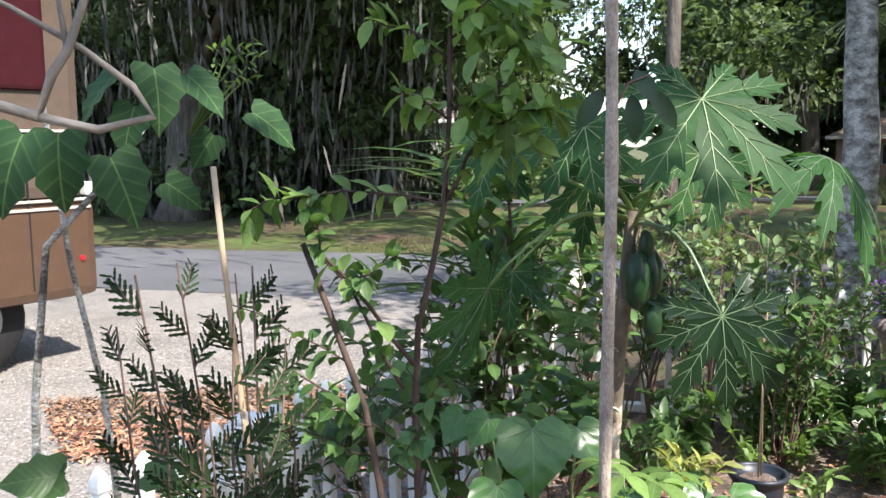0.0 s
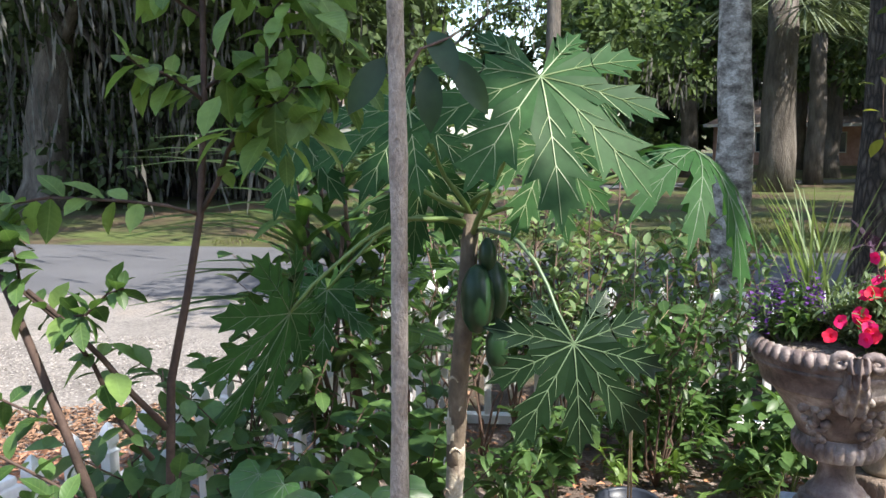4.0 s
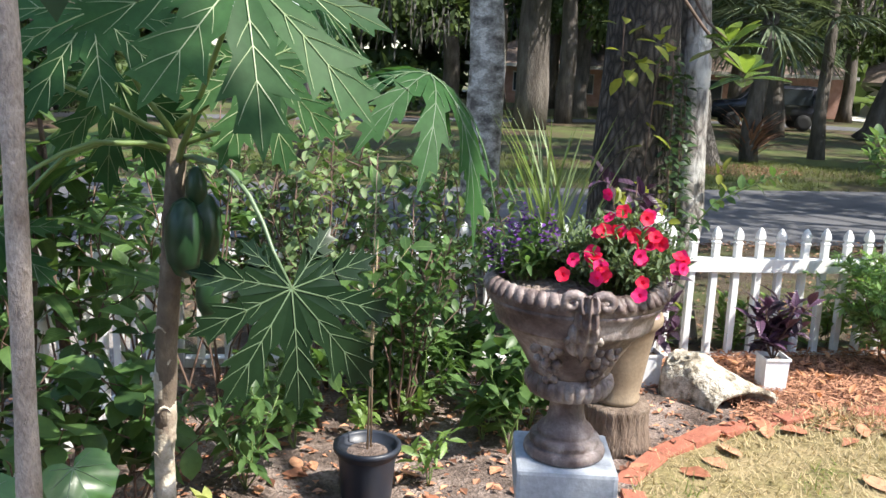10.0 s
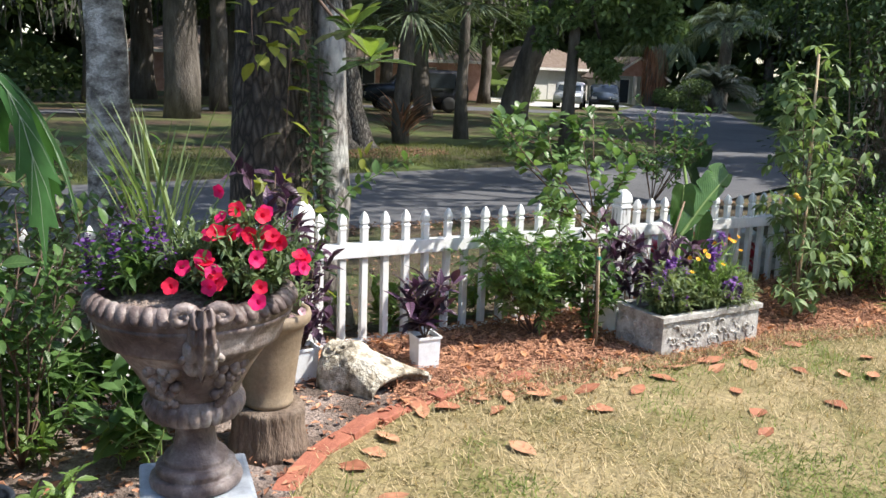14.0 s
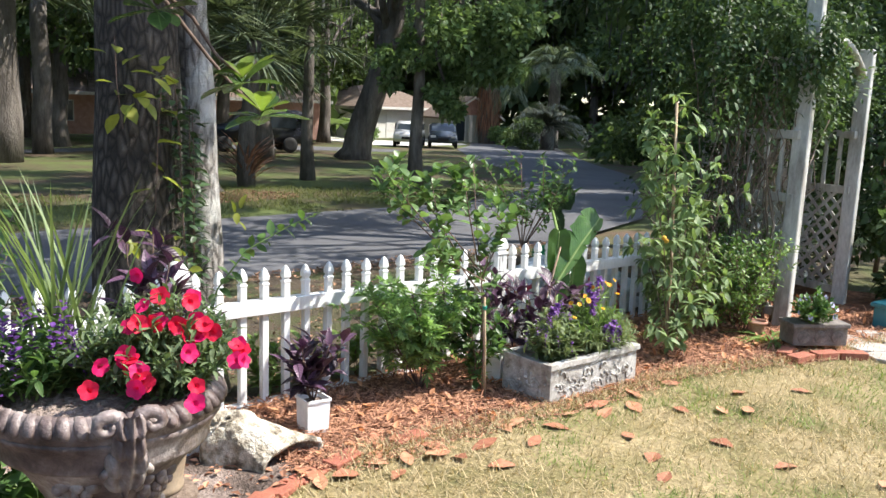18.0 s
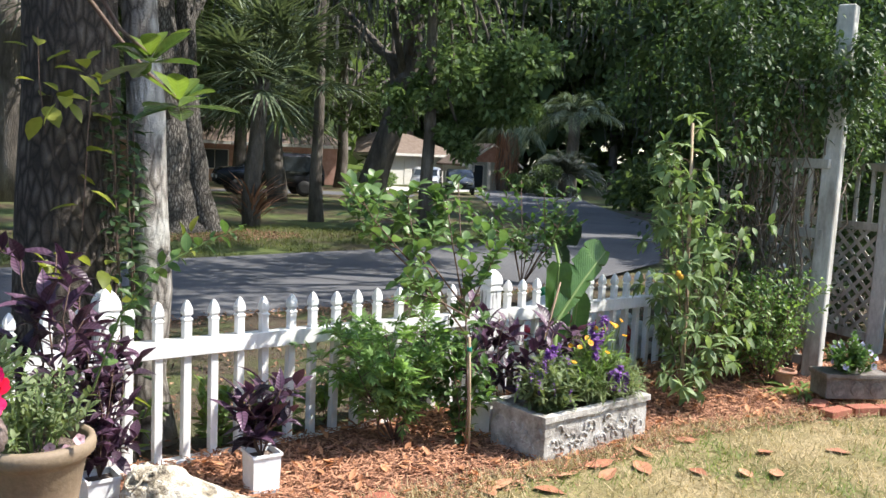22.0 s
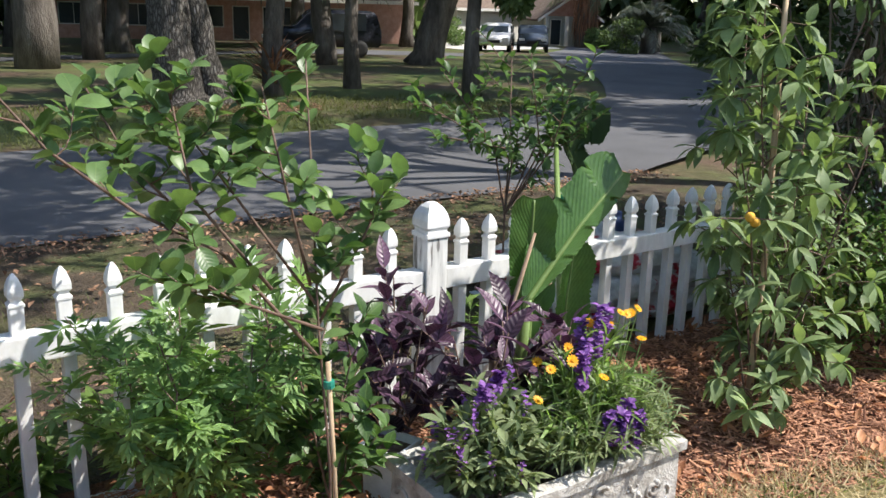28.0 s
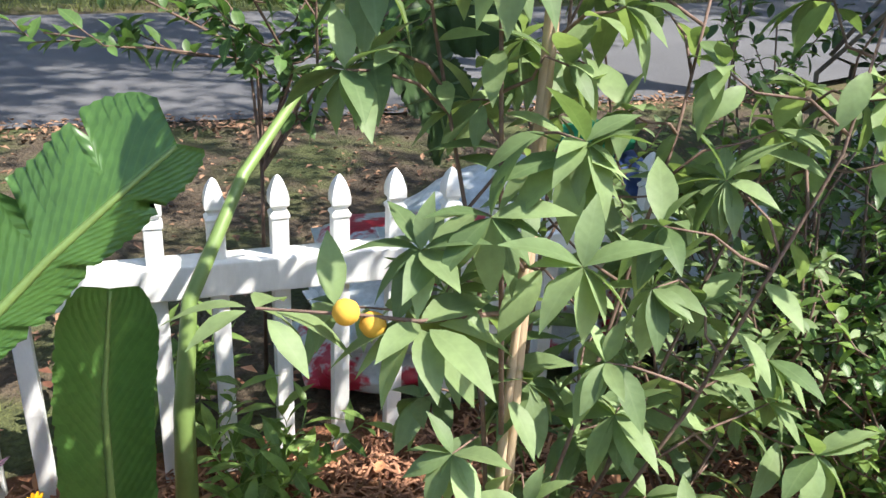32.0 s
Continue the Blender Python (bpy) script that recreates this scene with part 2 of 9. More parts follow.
def mixed(nodes, links, a, b, fac, mode="MIX"):
    m = nodes.new("ShaderNodeMix")
    m.data_type, m.blend_type = "RGBA", mode
    for sock, val in ((m.inputs[6], a), (m.inputs[7], b)):
        if isinstance(val, tuple):
            sock.default_value = (*val, 1)
        else:
            links.new(val, sock)
    if isinstance(fac, float):
        m.inputs[0].default_value = fac
    else:
        links.new(fac, m.inputs[0])
    return m.outputs[2]


def bump(nodes, links, bsdf, height, strength, distance=0.01):
    b = nodes.new("ShaderNodeBump")
    b.inputs["Strength"].default_value, b.inputs["Distance"].default_value = strength, distance
    links.new(height, b.inputs["Height"])
    links.new(b.outputs[0], bsdf.inputs["Normal"])


def surface(name, stops, scale=6.0, fine=60.0, rough=0.7, relief=0.3, depth=0.01, stretch=None, metal=0.0, spec=0.4, coords="Object", grain=0.35):
    """Two scales of colour variation and a fine relief."""
    m, nd, lk, b = nodes_of(name)
    big = noise_of(nd, lk, scale, 5, 0.6, coords, stretch)
    small = noise_of(nd, lk, fine, 3, 0.65, coords, stretch)
    col = ramp(nd, lk, big, stops)
    dark = ramp(nd, lk, small, [(0.3, (0.45, 0.45, 0.45)), (0.7, (1.25, 1.25, 1.25))])
    lk.new(mixed(nd, lk, col, dark, grain, "MULTIPLY"), b.inputs["Base Color"])
    b.inputs["Roughness"].default_value, b.inputs["Metallic"].default_value = rough, metal
    b.inputs["Specular IOR Level"].default_value = spec
    if relief:
        bump(nd, lk, b, small, relief, depth)
    return m


def leafy(name, dark, light, rough=0.45, through=0.35, tint=None, veins=0.0, vary=1.0, spec=0.35, ribs=50.0, vein_colour=(0.20, 0.30, 0.10)):
    """A leaf: colour by leaf, mottling, gloss and some light let through."""
    if dark[1] > dark[0] and dark[1] > dark[2]:
        dark, light = [(c[0] * 1.09, c[1] * 0.98, c[2] * 1.10) for c in (dark, light)]
    m, nd, lk, b = nodes_of(name)
    if through > 0:
        SOFT.add(m.name)
    gi = nd.new("ShaderNodeNewGeometry")
    col = ramp(nd, lk, gi.outputs["Random Per Island"], [(0.0, dark), (0.6 * vary, light), (1.0, tuple(min(1, 1.35 * c) for c in light))])
    mott = noise_of(nd, lk, 40.0, 3)
    sh = ramp(nd, lk, mott, [(0.3, (0.7, 0.7, 0.7)), (0.7, (1.15, 1.15, 1.15))])
    col = mixed(nd, lk, col, sh, 0.6, "MULTIPLY")
    if veins:
        at = nd.new("ShaderNodeAttribute")
        at.attribute_name = "leaf_xy"
        sx = nd.new("ShaderNodeSeparateXYZ")
        lk.new(at.outputs["Vector"], sx.inputs[0])
        def calc(op, a, c):
            q = nd.new("ShaderNodeMath")
            q.operation = op
            for s, v in zip(q.inputs, (a, c)):
                if isinstance(v, float):
                    s.default_value = v
                else:
                    lk.new(v, s)
            return q.outputs[0]
        ax = calc("ABSOLUTE", sx.outputs[0], 0.0)
        mid = calc("LESS_THAN", ax, 0.014)
        wv = calc("SINE", calc("MULTIPLY", calc("SUBTRACT", sx.outputs[1], calc("MULTIPLY", ax, 0.8)), ribs), 0.0)
        side = calc("MULTIPLY", calc("GREATER_THAN", wv, 0.86), calc("LESS_THAN", ax, 2.0))
        msk = calc("MULTIPLY", calc("MAXIMUM", mid, calc("MULTIPLY", side, 0.32)), veins)
        col = mixed(nd, lk, col, vein_colour, msk)
        bump(nd, lk, b, wv, 0.25 * veins, 0.004)
    lk.new(col, b.inputs["Base Color"])
    b.inputs["Roughness"].default_value = rough
    b.inputs["Specular IOR Level"].default_value = spec
    tr = nd.new("ShaderNodeBsdfTranslucent")
    lk.new(mixed(nd, lk, col, tint or (1.5, 1.6, 0.7), 0.7, "MULTIPLY"), tr.inputs[0])
    mx = nd.new("ShaderNodeMixShader")
    mx.inputs[0].default_value = through
    lk.new(b.outputs[0], mx.inputs[1])
    lk.new(tr.outputs[0], mx.inputs[2])
    lk.new(mx.outputs[0], nd["Material Output"].inputs[0])
    return m


def barky(name, dark, light, scale=14.0, relief=0.9, depth=0.03, patch=None):
    """Furrowed bark with upright plates; patch: lichen colour."""
    m, nd, lk, b = nodes_of(name)
    tc = nd.new("ShaderNodeTexCoord")
    mp = nd.new("ShaderNodeMapping")
    mp.inputs["Scale"].default_value = (1, 1, 0.35)
    lk.new(tc.outputs["Object"], mp.inputs[0])
    v = nd.new("ShaderNodeTexVoronoi")
    v.feature = "DISTANCE_TO_EDGE"
    v.inputs["Scale"].default_value = scale
    lk.new(mp.outputs[0], v.inputs["Vector"])
    fine = noise_of(nd, lk, scale * 4, 5, 0.7)
    big = noise_of(nd, lk, 2.2, 4, 0.6)
    plate = ramp(nd, lk, v.outputs["Distance"], [(0.0, tuple(0.35 * c for c in dark)), (0.14, dark), (0.5, light)])
    col = mixed(nd, lk, plate, ramp(nd, lk, fine, [(0.3, (0.5, 0.5, 0.5)), (0.7, (1.2, 1.2, 1.2))]), 0.6, "MULTIPLY")
    if patch:
        col = mixed(nd, lk, col, patch, ramp(nd, lk, big, [(0.5, (0, 0, 0)), (0.62, (0.75, 0.75, 0.75))]))
    lk.new(col, b.inputs["Base Color"])
    b.inputs["Roughness"].default_value = 0.9
    ht = nd.new("ShaderNodeMath")
    ht.operation = "MULTIPLY_ADD"
    ht.inputs[1].default_value = 2.0
    lk.new(v.outputs["Distance"], ht.inputs[0])
    lk.new(fine, ht.inputs[2])
    bump(nd, lk, b, ht.outputs[0], relief, depth)
    return m


def plain(name, colour, rough=0.5, metal=0.0, spec=0.5):
    return surface(name, [(0.3, tuple(0.85 * c for c in colour)), (0.7, tuple(min(1, 1.1 * c) for c in colour))], 9, 90, rough, 0.1, 0.002, None, metal, spec, "Object", 0.15)


M_LAWN = surface("lawn_soil", [(0.25, (0.11, 0.11, 0.035)), (0.45, (0.22, 0.18, 0.08)), (0.62, (0.33, 0.26, 0.14)), (0.8, (0.20, 0.17, 0.07))], 2.2, 30, 0.95, 0.8, 0.02, grain=0.6)
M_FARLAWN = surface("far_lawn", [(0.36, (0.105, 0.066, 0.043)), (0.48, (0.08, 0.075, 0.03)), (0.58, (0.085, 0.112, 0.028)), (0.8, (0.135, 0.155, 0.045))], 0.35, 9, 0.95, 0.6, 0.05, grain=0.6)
M_MULCH = surface("mulch_soil", [(0.3, (0.10, 0.045, 0.025)), (0.5, (0.24, 0.10, 0.05)), (0.75, (0.36, 0.19, 0.10))], 14, 70, 0.9, 1.0, 0.03, grain=0.8)
M_SOIL = surface("dark_soil", [(0.32, (0.075, 0.053, 0.042)), (0.48, (0.20, 0.148, 0.122)), (0.64, (0.40, 0.315, 0.27))], 4, 60, 0.95, 1.0, 0.03, grain=0.8)
M_GRAVEL = surface("gravel", [(0.3, (0.20, 0.18, 0.165)), (0.55, (0.28, 0.255, 0.235)), (0.8, (0.33, 0.275, 0.225))], 1.1, 42, 0.9, 1.0, 0.02, grain=0.75)
M_ROAD = surface("asphalt", [(0.3, (0.088, 0.088, 0.096)), (0.6, (0.125, 0.125, 0.133)), (0.85, (0.17, 0.167, 0.165))], 0.5, 140, 0.85, 0.5, 0.01, grain=0.5)
M_CONC = surface("concrete", [(0.3, (0.45, 0.43, 0.40)), (0.7, (0.62, 0.60, 0.56))], 2, 60, 0.9, 0.4, 0.01)
M_VINYL = surface("white_fence_paint", [(0.25, (0.62, 0.62, 0.60)), (0.5, (0.80, 0.80, 0.79)), (0.8, (0.86, 0.86, 0.85))], 7, 50, 0.45, 0.12, 0.003, (1, 1, 0.4), grain=0.15)
M_OAK = barky("oak_bark", (0.10, 0.078, 0.06), (0.26, 0.22, 0.18), 27, 1.0, 0.04)
M_PALEBARK = barky("pale_bark", (0.28, 0.25, 0.22), (0.55, 0.52, 0.48), 22, 0.8, 0.02, (0.62, 0.62, 0.58))
M_GREYBARK = surface("smooth_grey_bark", [(0.36, (0.12, 0.11, 0.095)), (0.46, (0.29, 0.27, 0.235)), (0.54, (0.40, 0.38, 0.335)), (0.60, (0.60, 0.58, 0.53))], 11, 70, 0.9, 1.0, 0.015, (1, 1, 1.5), grain=0.7)
M_FARBARK = surface("far_bark", [(0.3, (0.06, 0.05, 0.042)), (0.55, (0.145, 0.125, 0.108)), (0.8, (0.25, 0.228, 0.205))], 5, 30, 0.9, 0.8, 0.05, (1, 1, 0.3))
M_FARLEAF = leafy("far_leaves", (0.045, 0.074, 0.03), (0.098, 0.155, 0.058), 0.55, 0.35, spec=0.15)
# lighter and darker copies of far_leaves: sunlight and tree shade put into the colour
M_SUNLITLEAF = leafy("sunlit_leaves", (0.070, 0.124, 0.050), (0.152, 0.238, 0.098), 0.55, 0.4, spec=0.15)
M_SHADELEAF = leafy("dark_oak_leaves", (0.036, 0.062, 0.027), (0.080, 0.122, 0.051), 0.6, 0.2, spec=0.1)
M_MOSS = leafy("spanish_moss", (0.065, 0.073, 0.056), (0.135, 0.147, 0.118), 0.95, 0.2, (1, 1, 1), spec=0.05)
M_JELLY = leafy("silvery_fronds", (0.11, 0.14, 0.105), (0.21, 0.25, 0.195), 0.7, 0.25, spec=0.08)
M_PALM = leafy("palm_fronds", (0.06, 0.095, 0.05), (0.15, 0.205, 0.118), 0.5, 0.25, spec=0.2)
M_STONE = surface("cast_stone", [(0.30, (0.06, 0.040, 0.036)), (0.46, (0.165, 0.12, 0.108)), (0.58, (0.30, 0.245, 0.225)), (0.70, (0.56, 0.50, 0.47))], 10, 70, 0.5, 0.6, 0.006, spec=0.5, grain=0.5)
M_PLANTER = surface("planter_stone", [(0.32, (0.20, 0.175, 0.155)), (0.48, (0.38, 0.36, 0.33)), (0.62, (0.52, 0.50, 0.47))], 11, 60, 0.85, 0.7, 0.01)
M_PEDESTAL = surface("grey_blue_cement", [(0.3, (0.33, 0.36, 0.40)), (0.7, (0.47, 0.50, 0.54))], 6, 60, 0.8, 0.3, 0.005)
M_TAN = surface("tan_pot", [(0.3, (0.21, 0.155, 0.105)), (0.7, (0.31, 0.24, 0.165))], 5, 60, 0.7, 0.3, 0.005)
M_BRICK = surface("red_brick", [(0.3, (0.26, 0.085, 0.055)), (0.7, (0.42, 0.16, 0.10))], 18, 90, 0.9, 0.6, 0.006)
M_VERGE = surface("verge_earth", [(0.3, (0.045, 0.032, 0.022)), (0.48, (0.10, 0.075, 0.05)), (0.6, (0.085, 0.095, 0.035)), (0.8, (0.12, 0.14, 0.05))], 1.6, 50, 0.95, 1.0, 0.03, grain=0.8)
M_POSTPAINT = surface("flaking_white_paint", [(0.40, (0.24, 0.23, 0.22)), (0.43, (0.66, 0.66, 0.65)), (0.6, (0.82, 0.82, 0.81))], 30, 60, 0.5, 0.3, 0.003, (1, 1, 0.12), grain=0.2)

# ---- plan ----
def fence_y(x):
    return 4.85 - 0.1967 * (x - 3.3)




def sheet(name, outline, z, mat, label, category, parent=None, kind="structure", cell=0.35, lift=None):
    """A piece of ground inside an outline, cut into a grid so that it can be uneven; z is its top."""
    bm = bmesh.new()
    bm.faces.new([bm.verts.new((x, y, 0)) for x, y in outline])
    xs, ys = [p[0] for p in outline], [p[1] for p in outline]
    for axis, lo, hi in ((0, min(xs), max(xs)), (1, min(ys), max(ys))):
        k = max(1, int((hi - lo) / cell))
        for i in range(1, k):
            co, no = [0, 0, 0], [0, 0, 0]
            co[axis], no[axis] = lo + (hi - lo) * i / k, 1
            bmesh.ops.bisect_plane(bm, geom=bm.verts[:] + bm.edges[:] + bm.faces[:], plane_co=co, plane_no=no)
    for v in bm.verts:
        v.co.z = z + (lift(v.co.x, v.co.y) if lift else 0)
    me = bpy.data.meshes.new(name)
    bmesh.ops.recalc_face_normals(bm, faces=bm.faces[:])
    bm.to_mesh(me)
    bm.free()
    if me.polygons and me.polygons[0].normal.z < 0:
        me.flip_normals()
    ob = link_mesh(name, me, mat, parent, "", True)
    return tagged(ob, label, category, kind=kind)


EYE0 = (1.0, 1.3)


def fall(x, y):
    """The land falls gently away beyond the lane."""
    d = math.hypot(x - EYE0[0], y - EYE0[1])
    return -0.0198 * max(0.0, min(d, 75.0) - 12.0)


def afar(x, y):
    """Where a place sighted on level land lies on the falling land: x, y, z and how much farther it is."""
    dx, dy = x - EYE0[0], y - EYE0[1]
    d0 = math.hypot(dx, dy)
    if d0 <= 12:
        return x, y, 0.0, 1.0
    k = 1.412 / (1.65 / min(d0, 42.0) - 0.0198) / min(d0, 42.0)
    px, py = EYE0[0] + dx * k, EYE0[1] + dy * k
    return px, py, fall(px, py), k


def rolling(a, s=1.0, seed=0.0):
    return lambda x, y: a * noise.noise((x * s + seed, y * s, 3.1))


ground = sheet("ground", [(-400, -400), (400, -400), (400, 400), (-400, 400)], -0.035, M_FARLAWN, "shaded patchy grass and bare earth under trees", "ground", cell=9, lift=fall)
lawn = sheet("lawn", [(1.2, -6), (14, -6), (14, 2.0), (8.2, 2.25), (7.1, 2.62), (6.05, 3.2), (5.0, 3.42), (4.1, 3.70), (3.55, 3.84), (3.1, 3.80), (2.67, 3.67), (2.3, 3.4), (1.9, 2.4), (1.4, 0.5)], 0.0, M_LAWN, "dry sunlit lawn of short tan and green grass", "lawn", lift=rolling(0.012, 1.2))
bed = sheet("garden_bed", [(3.3, 3.82), (3.55, 3.84), (4.1, 3.70), (5.0, 3.42), (6.05, 3.2), (7.1, 2.62), (8.2, 2.25), (10, 2.2), (10, fence_y(10) + 0.1), (2.9, fence_y(2.9) + 0.1), (3.12, 4.45), (3.42, 4.12)], 0.004, M_MULCH, "garden bed covered in red-brown wood mulch", "garden bed", cell=0.2, lift=rolling(0.02, 3))
soil = sheet("garden_soil", [(-0.98, 2.3), (-1.6, 1.2), (-2, -3), (1.2, -3), (1.4, 0.5), (1.9, 2.4), (2.3, 3.4), (2.67, 3.67), (3.1, 3.80), (3.3, 3.82), (3.42, 4.12), (3.12, 4.45), (2.9, fence_y(2.9) + 0.1), (2.3, fence_y(2.3) + 0.1), (0.75, 5.35)], 0.002, M_SOIL, "bare dark garden soil with leaf litter", "soil", cell=0.2, lift=rolling(0.02, 2.5))
gravel = sheet("gravel_drive", [(-0.98, 2.3), (0.75, 5.35), (0.9, 6.2), (0.45, 9.05), (-3, 9.98), (-12, 12.42), (-20, 14.68), (-20, 1.0), (-1.6, 1.2)], -0.012, M_GRAVEL, "sunlit pale gravel driveway", "driveway", cell=0.5, lift=rolling(0.015, 1.5))

NEAR = [(-30, 17.5), (-12, 12.4), (-3, 9.95), (0, 9.15), (3, 8.4), (5.6, 7.7), (7.3, 7.3), (9, 6.9), (11, 6.6), (14, 6.95), (17, 8.2), (20, 9.7), (23.3, 11.4), (27, 14.4), (31.5, 17.7), (38, 22), (60, 36)]
FAR = [(-30, 22.6), (-12, 16.7), (-4.5, 14.2), (-1, 13.25), (3, 12.1), (5.4, 11.5), (8.6, 11.0), (10.8, 10.65), (13, 10.25), (15, 10.25), (17.3, 11.1), (19.2, 12.4), (21.2, 13.9), (23.4, 16.2), (25.5, 18.2), (30, 22.0), (33, 23.5), (58, 40)]
LANE = [afar(x, y)[:2] for x, y in NEAR + FAR[::-1]]
road = sheet("road", LANE, -0.01, M_ROAD, "grey asphalt lane bending away between trees", "road", cell=1.4, lift=fall)
verge = sheet("verge", [(0.75, 5.4), (2.3, fence_y(2.3) + 0.1), (12, fence_y(12) + 0.1), (11, 6.6), (9, 6.9), (7.3, 7.3), (5.6, 7.7), (3, 8.4), (0.5, 8.9), (0.9, 6.2)], -0.02, M_VERGE, "shaded verge of bare earth, leaf litter and thin grass", "verge", cell=0.4, lift=rolling(0.02, 1.5))
side_lane = sheet("side_lane", [afar(x, y)[:2] for x, y in [(-30, 22.8), (-8, 23.0), (8, 24.0), (20, 25.5), (25.5, 21.5), (27, 22.5), (24, 26.8), (8, 25.6), (-8, 24.8), (-30, 24.8)]], -0.02, M_ROAD, "far asphalt lane across the grass", "road", cell=3, lift=fall)
drive = sheet("concrete_drive", [afar(x, y)[:2] for x, y in [(28.5, 24.5), (34, 24.2), (40, 30), (34, 33), (30, 30)]], -0.018, M_CONC, "bright concrete driveway by the garage", "driveway", cell=3, lift=fall)

# ---- picket fence ----
def picket_mesh(h, w=0.038):
    """A square picket with a moulded gothic tip; base at z 0."""
    g = Geo()
    a = w / 2
    g.box((-a, -a, 0), (a, a, h - 0.095), None, 0.003)
    prof = [(a * 1.22, h - 0.095), (a * 1.25, h - 0.088), (a * 0.85, h - 0.08), (a * 0.85, h - 0.074), (a * 1.2, h - 0.066), (a * 1.22, h - 0.05), (a * 1.05, h - 0.034), (a * 0.7, h - 0.016), (a * 0.3, h - 0.004), (a * 0.05, h)]
    g.turned([(r * 1.3, z) for r, z in prof], 4, ripple=None, twist=math.pi / 4)
    return arrays_mesh("picket", np.concatenate(g.v), np.concatenate(g.l), g.s)


def post_parts(parent, at, h, w=0.105, round_cap=True):
    g = Geo()
    a = w / 2
    g.box((-a, -a, -0.05), (a, a, h - 0.13), None, 0.004)
    post = g.put("post", M_POSTPAINT, parent)
    post.matrix_basis = pose(*at)
    c = Geo()
    if round_cap:
        c.box((-a * 1.12, -a * 1.12, h - 0.13), (a * 1.12, a * 1.12, h - 0.112), None, 0.004)
        c.box((-a * 0.95, -a * 0.95, h - 0.112), (a * 0.95, a * 0.95, h - 0.10), None, 0.003)
        c.turned([(a * 1.0, h - 0.10), (a * 1.18, h - 0.088), (a * 1.16, h - 0.065), (a * 1.0, h - 0.04), (a * 0.7, h - 0.018), (a * 0.32, h - 0.003), (a * 0.06, h)], 4, ripple=lambda i, q: 1.3, twist=math.pi / 4)
    else:
        c.box((-a * 1.25, -a * 1.25, h - 0.13), (a * 1.25, a * 1.25, h - 0.10), None, 0.006)
        c.box((-a * 1.05, -a * 1.05, h - 0.10), (a * 1.05, a * 1.05, h - 0.075), None, 0.01)
    cap = c.put("post_cap", M_VINYL, post)
    return post


def fence_run(label, start, end, bays, h=0.755, ph=0.838, rail_z=0.52, square=(), drop=0.0):
    """Bays: (post, first picket, last picket, pickets) as distances from the start; a face rail above, a flat rail below. drop: fall of the fence per metre."""
    sx, sy = start
    d = Vector((end[0] - sx, end[1] - sy, 0))
    f = thing("picket_fence", (sx, sy, 0), label, "fence", "picket fences", "", math.degrees(math.atan2(d.y, d.x)))
    tilt = math.degrees(math.atan(drop))
    me = picket_mesh(h)
    me.materials.append(M_VINYL)
    for n, (p, first, last, count) in enumerate(bays):
        post_parts(f, (p, 0, -drop * p), ph, 0.092, n not in square)
        if n == len(bays) - 1:
            break
        q = bays[n + 1][0]
        for x in np.linspace(first, last, count):
            ob = new("picket", me)
            ob.parent = f
            ob.matrix_basis = pose(x, 0, 0.03 - drop * x + rng.normal() * 0.003, rng.normal() * 0.5, rng.normal() * 0.6, 0)
        for z, t in ((rail_z, 0.078), (0.012, 0.05)):
            ln = q - p - 0.098
            r = Geo().box((-ln / 2, -0.036, 0), (ln / 2, 0.036, t), None, 0.004).put("rail", M_VINYL, f)
            r.matrix_basis = pose((p + q) / 2, 0, z - drop * (p + q) / 2, 0, tilt, 0)
    return f


K = math.hypot(1, 0.1967)
STEP = 0.1355
fence_run("white picket fence along the lane, paint worn on the posts", (0.82, fence_y(0.82)), (10.2, fence_y(10.2)),
          [(p * K, a * K, b * K, n) for p, a, b, n in ((0.0, 0.13, 0.13 + 17 * STEP, 18), (3.37 - 0.82, 3.465 - 0.82, 3.465 - 0.82 + 15 * STEP, 16), (5.665 - 0.82, 5.800 - 0.82, 5.800 - 0.82 + 15 * 0.1322, 16), (7.97 - 0.82, 8.10 - 0.82, 8.10 - 0.82 + 14 * STEP, 15), (10.2 - 0.82, 0, 0, 0))], 0.783, 0.885, 0.555, (), 0.0143)
fence_run("white picket fence beside the gravel drive, overgrown by shrubs", (-1.55, 1.25), (0.79, 5.29), [(0.0, 0.13, 1.70, 12), (1.85, 1.98, 4.47, 18), (4.6, 0, 0, 0)], 0.755, 0.838, 0.52, (1,))

# ---- trees ----
def clump(geo, c, r, n, size, form=SCRAP, flat=0.75, hollow=0.45):
    """A cloud of leaves, denser towards its outside."""
    d = unit(n)
    q = r * (hollow + (1 - hollow) * rng.random(n) ** 0.6)
    p = np.array(c) + d * q[:, None] * np.array([1, 1, flat])
    way = d * 0.7 + rng.normal(size=(n, 3)) * 0.6 + np.array([0, 0, -0.25])
    geo.many(form, frames_from(way, roll=rng.normal(size=n) * 0.8), p, size * (0.6 + 0.8 * rng.random(n)))


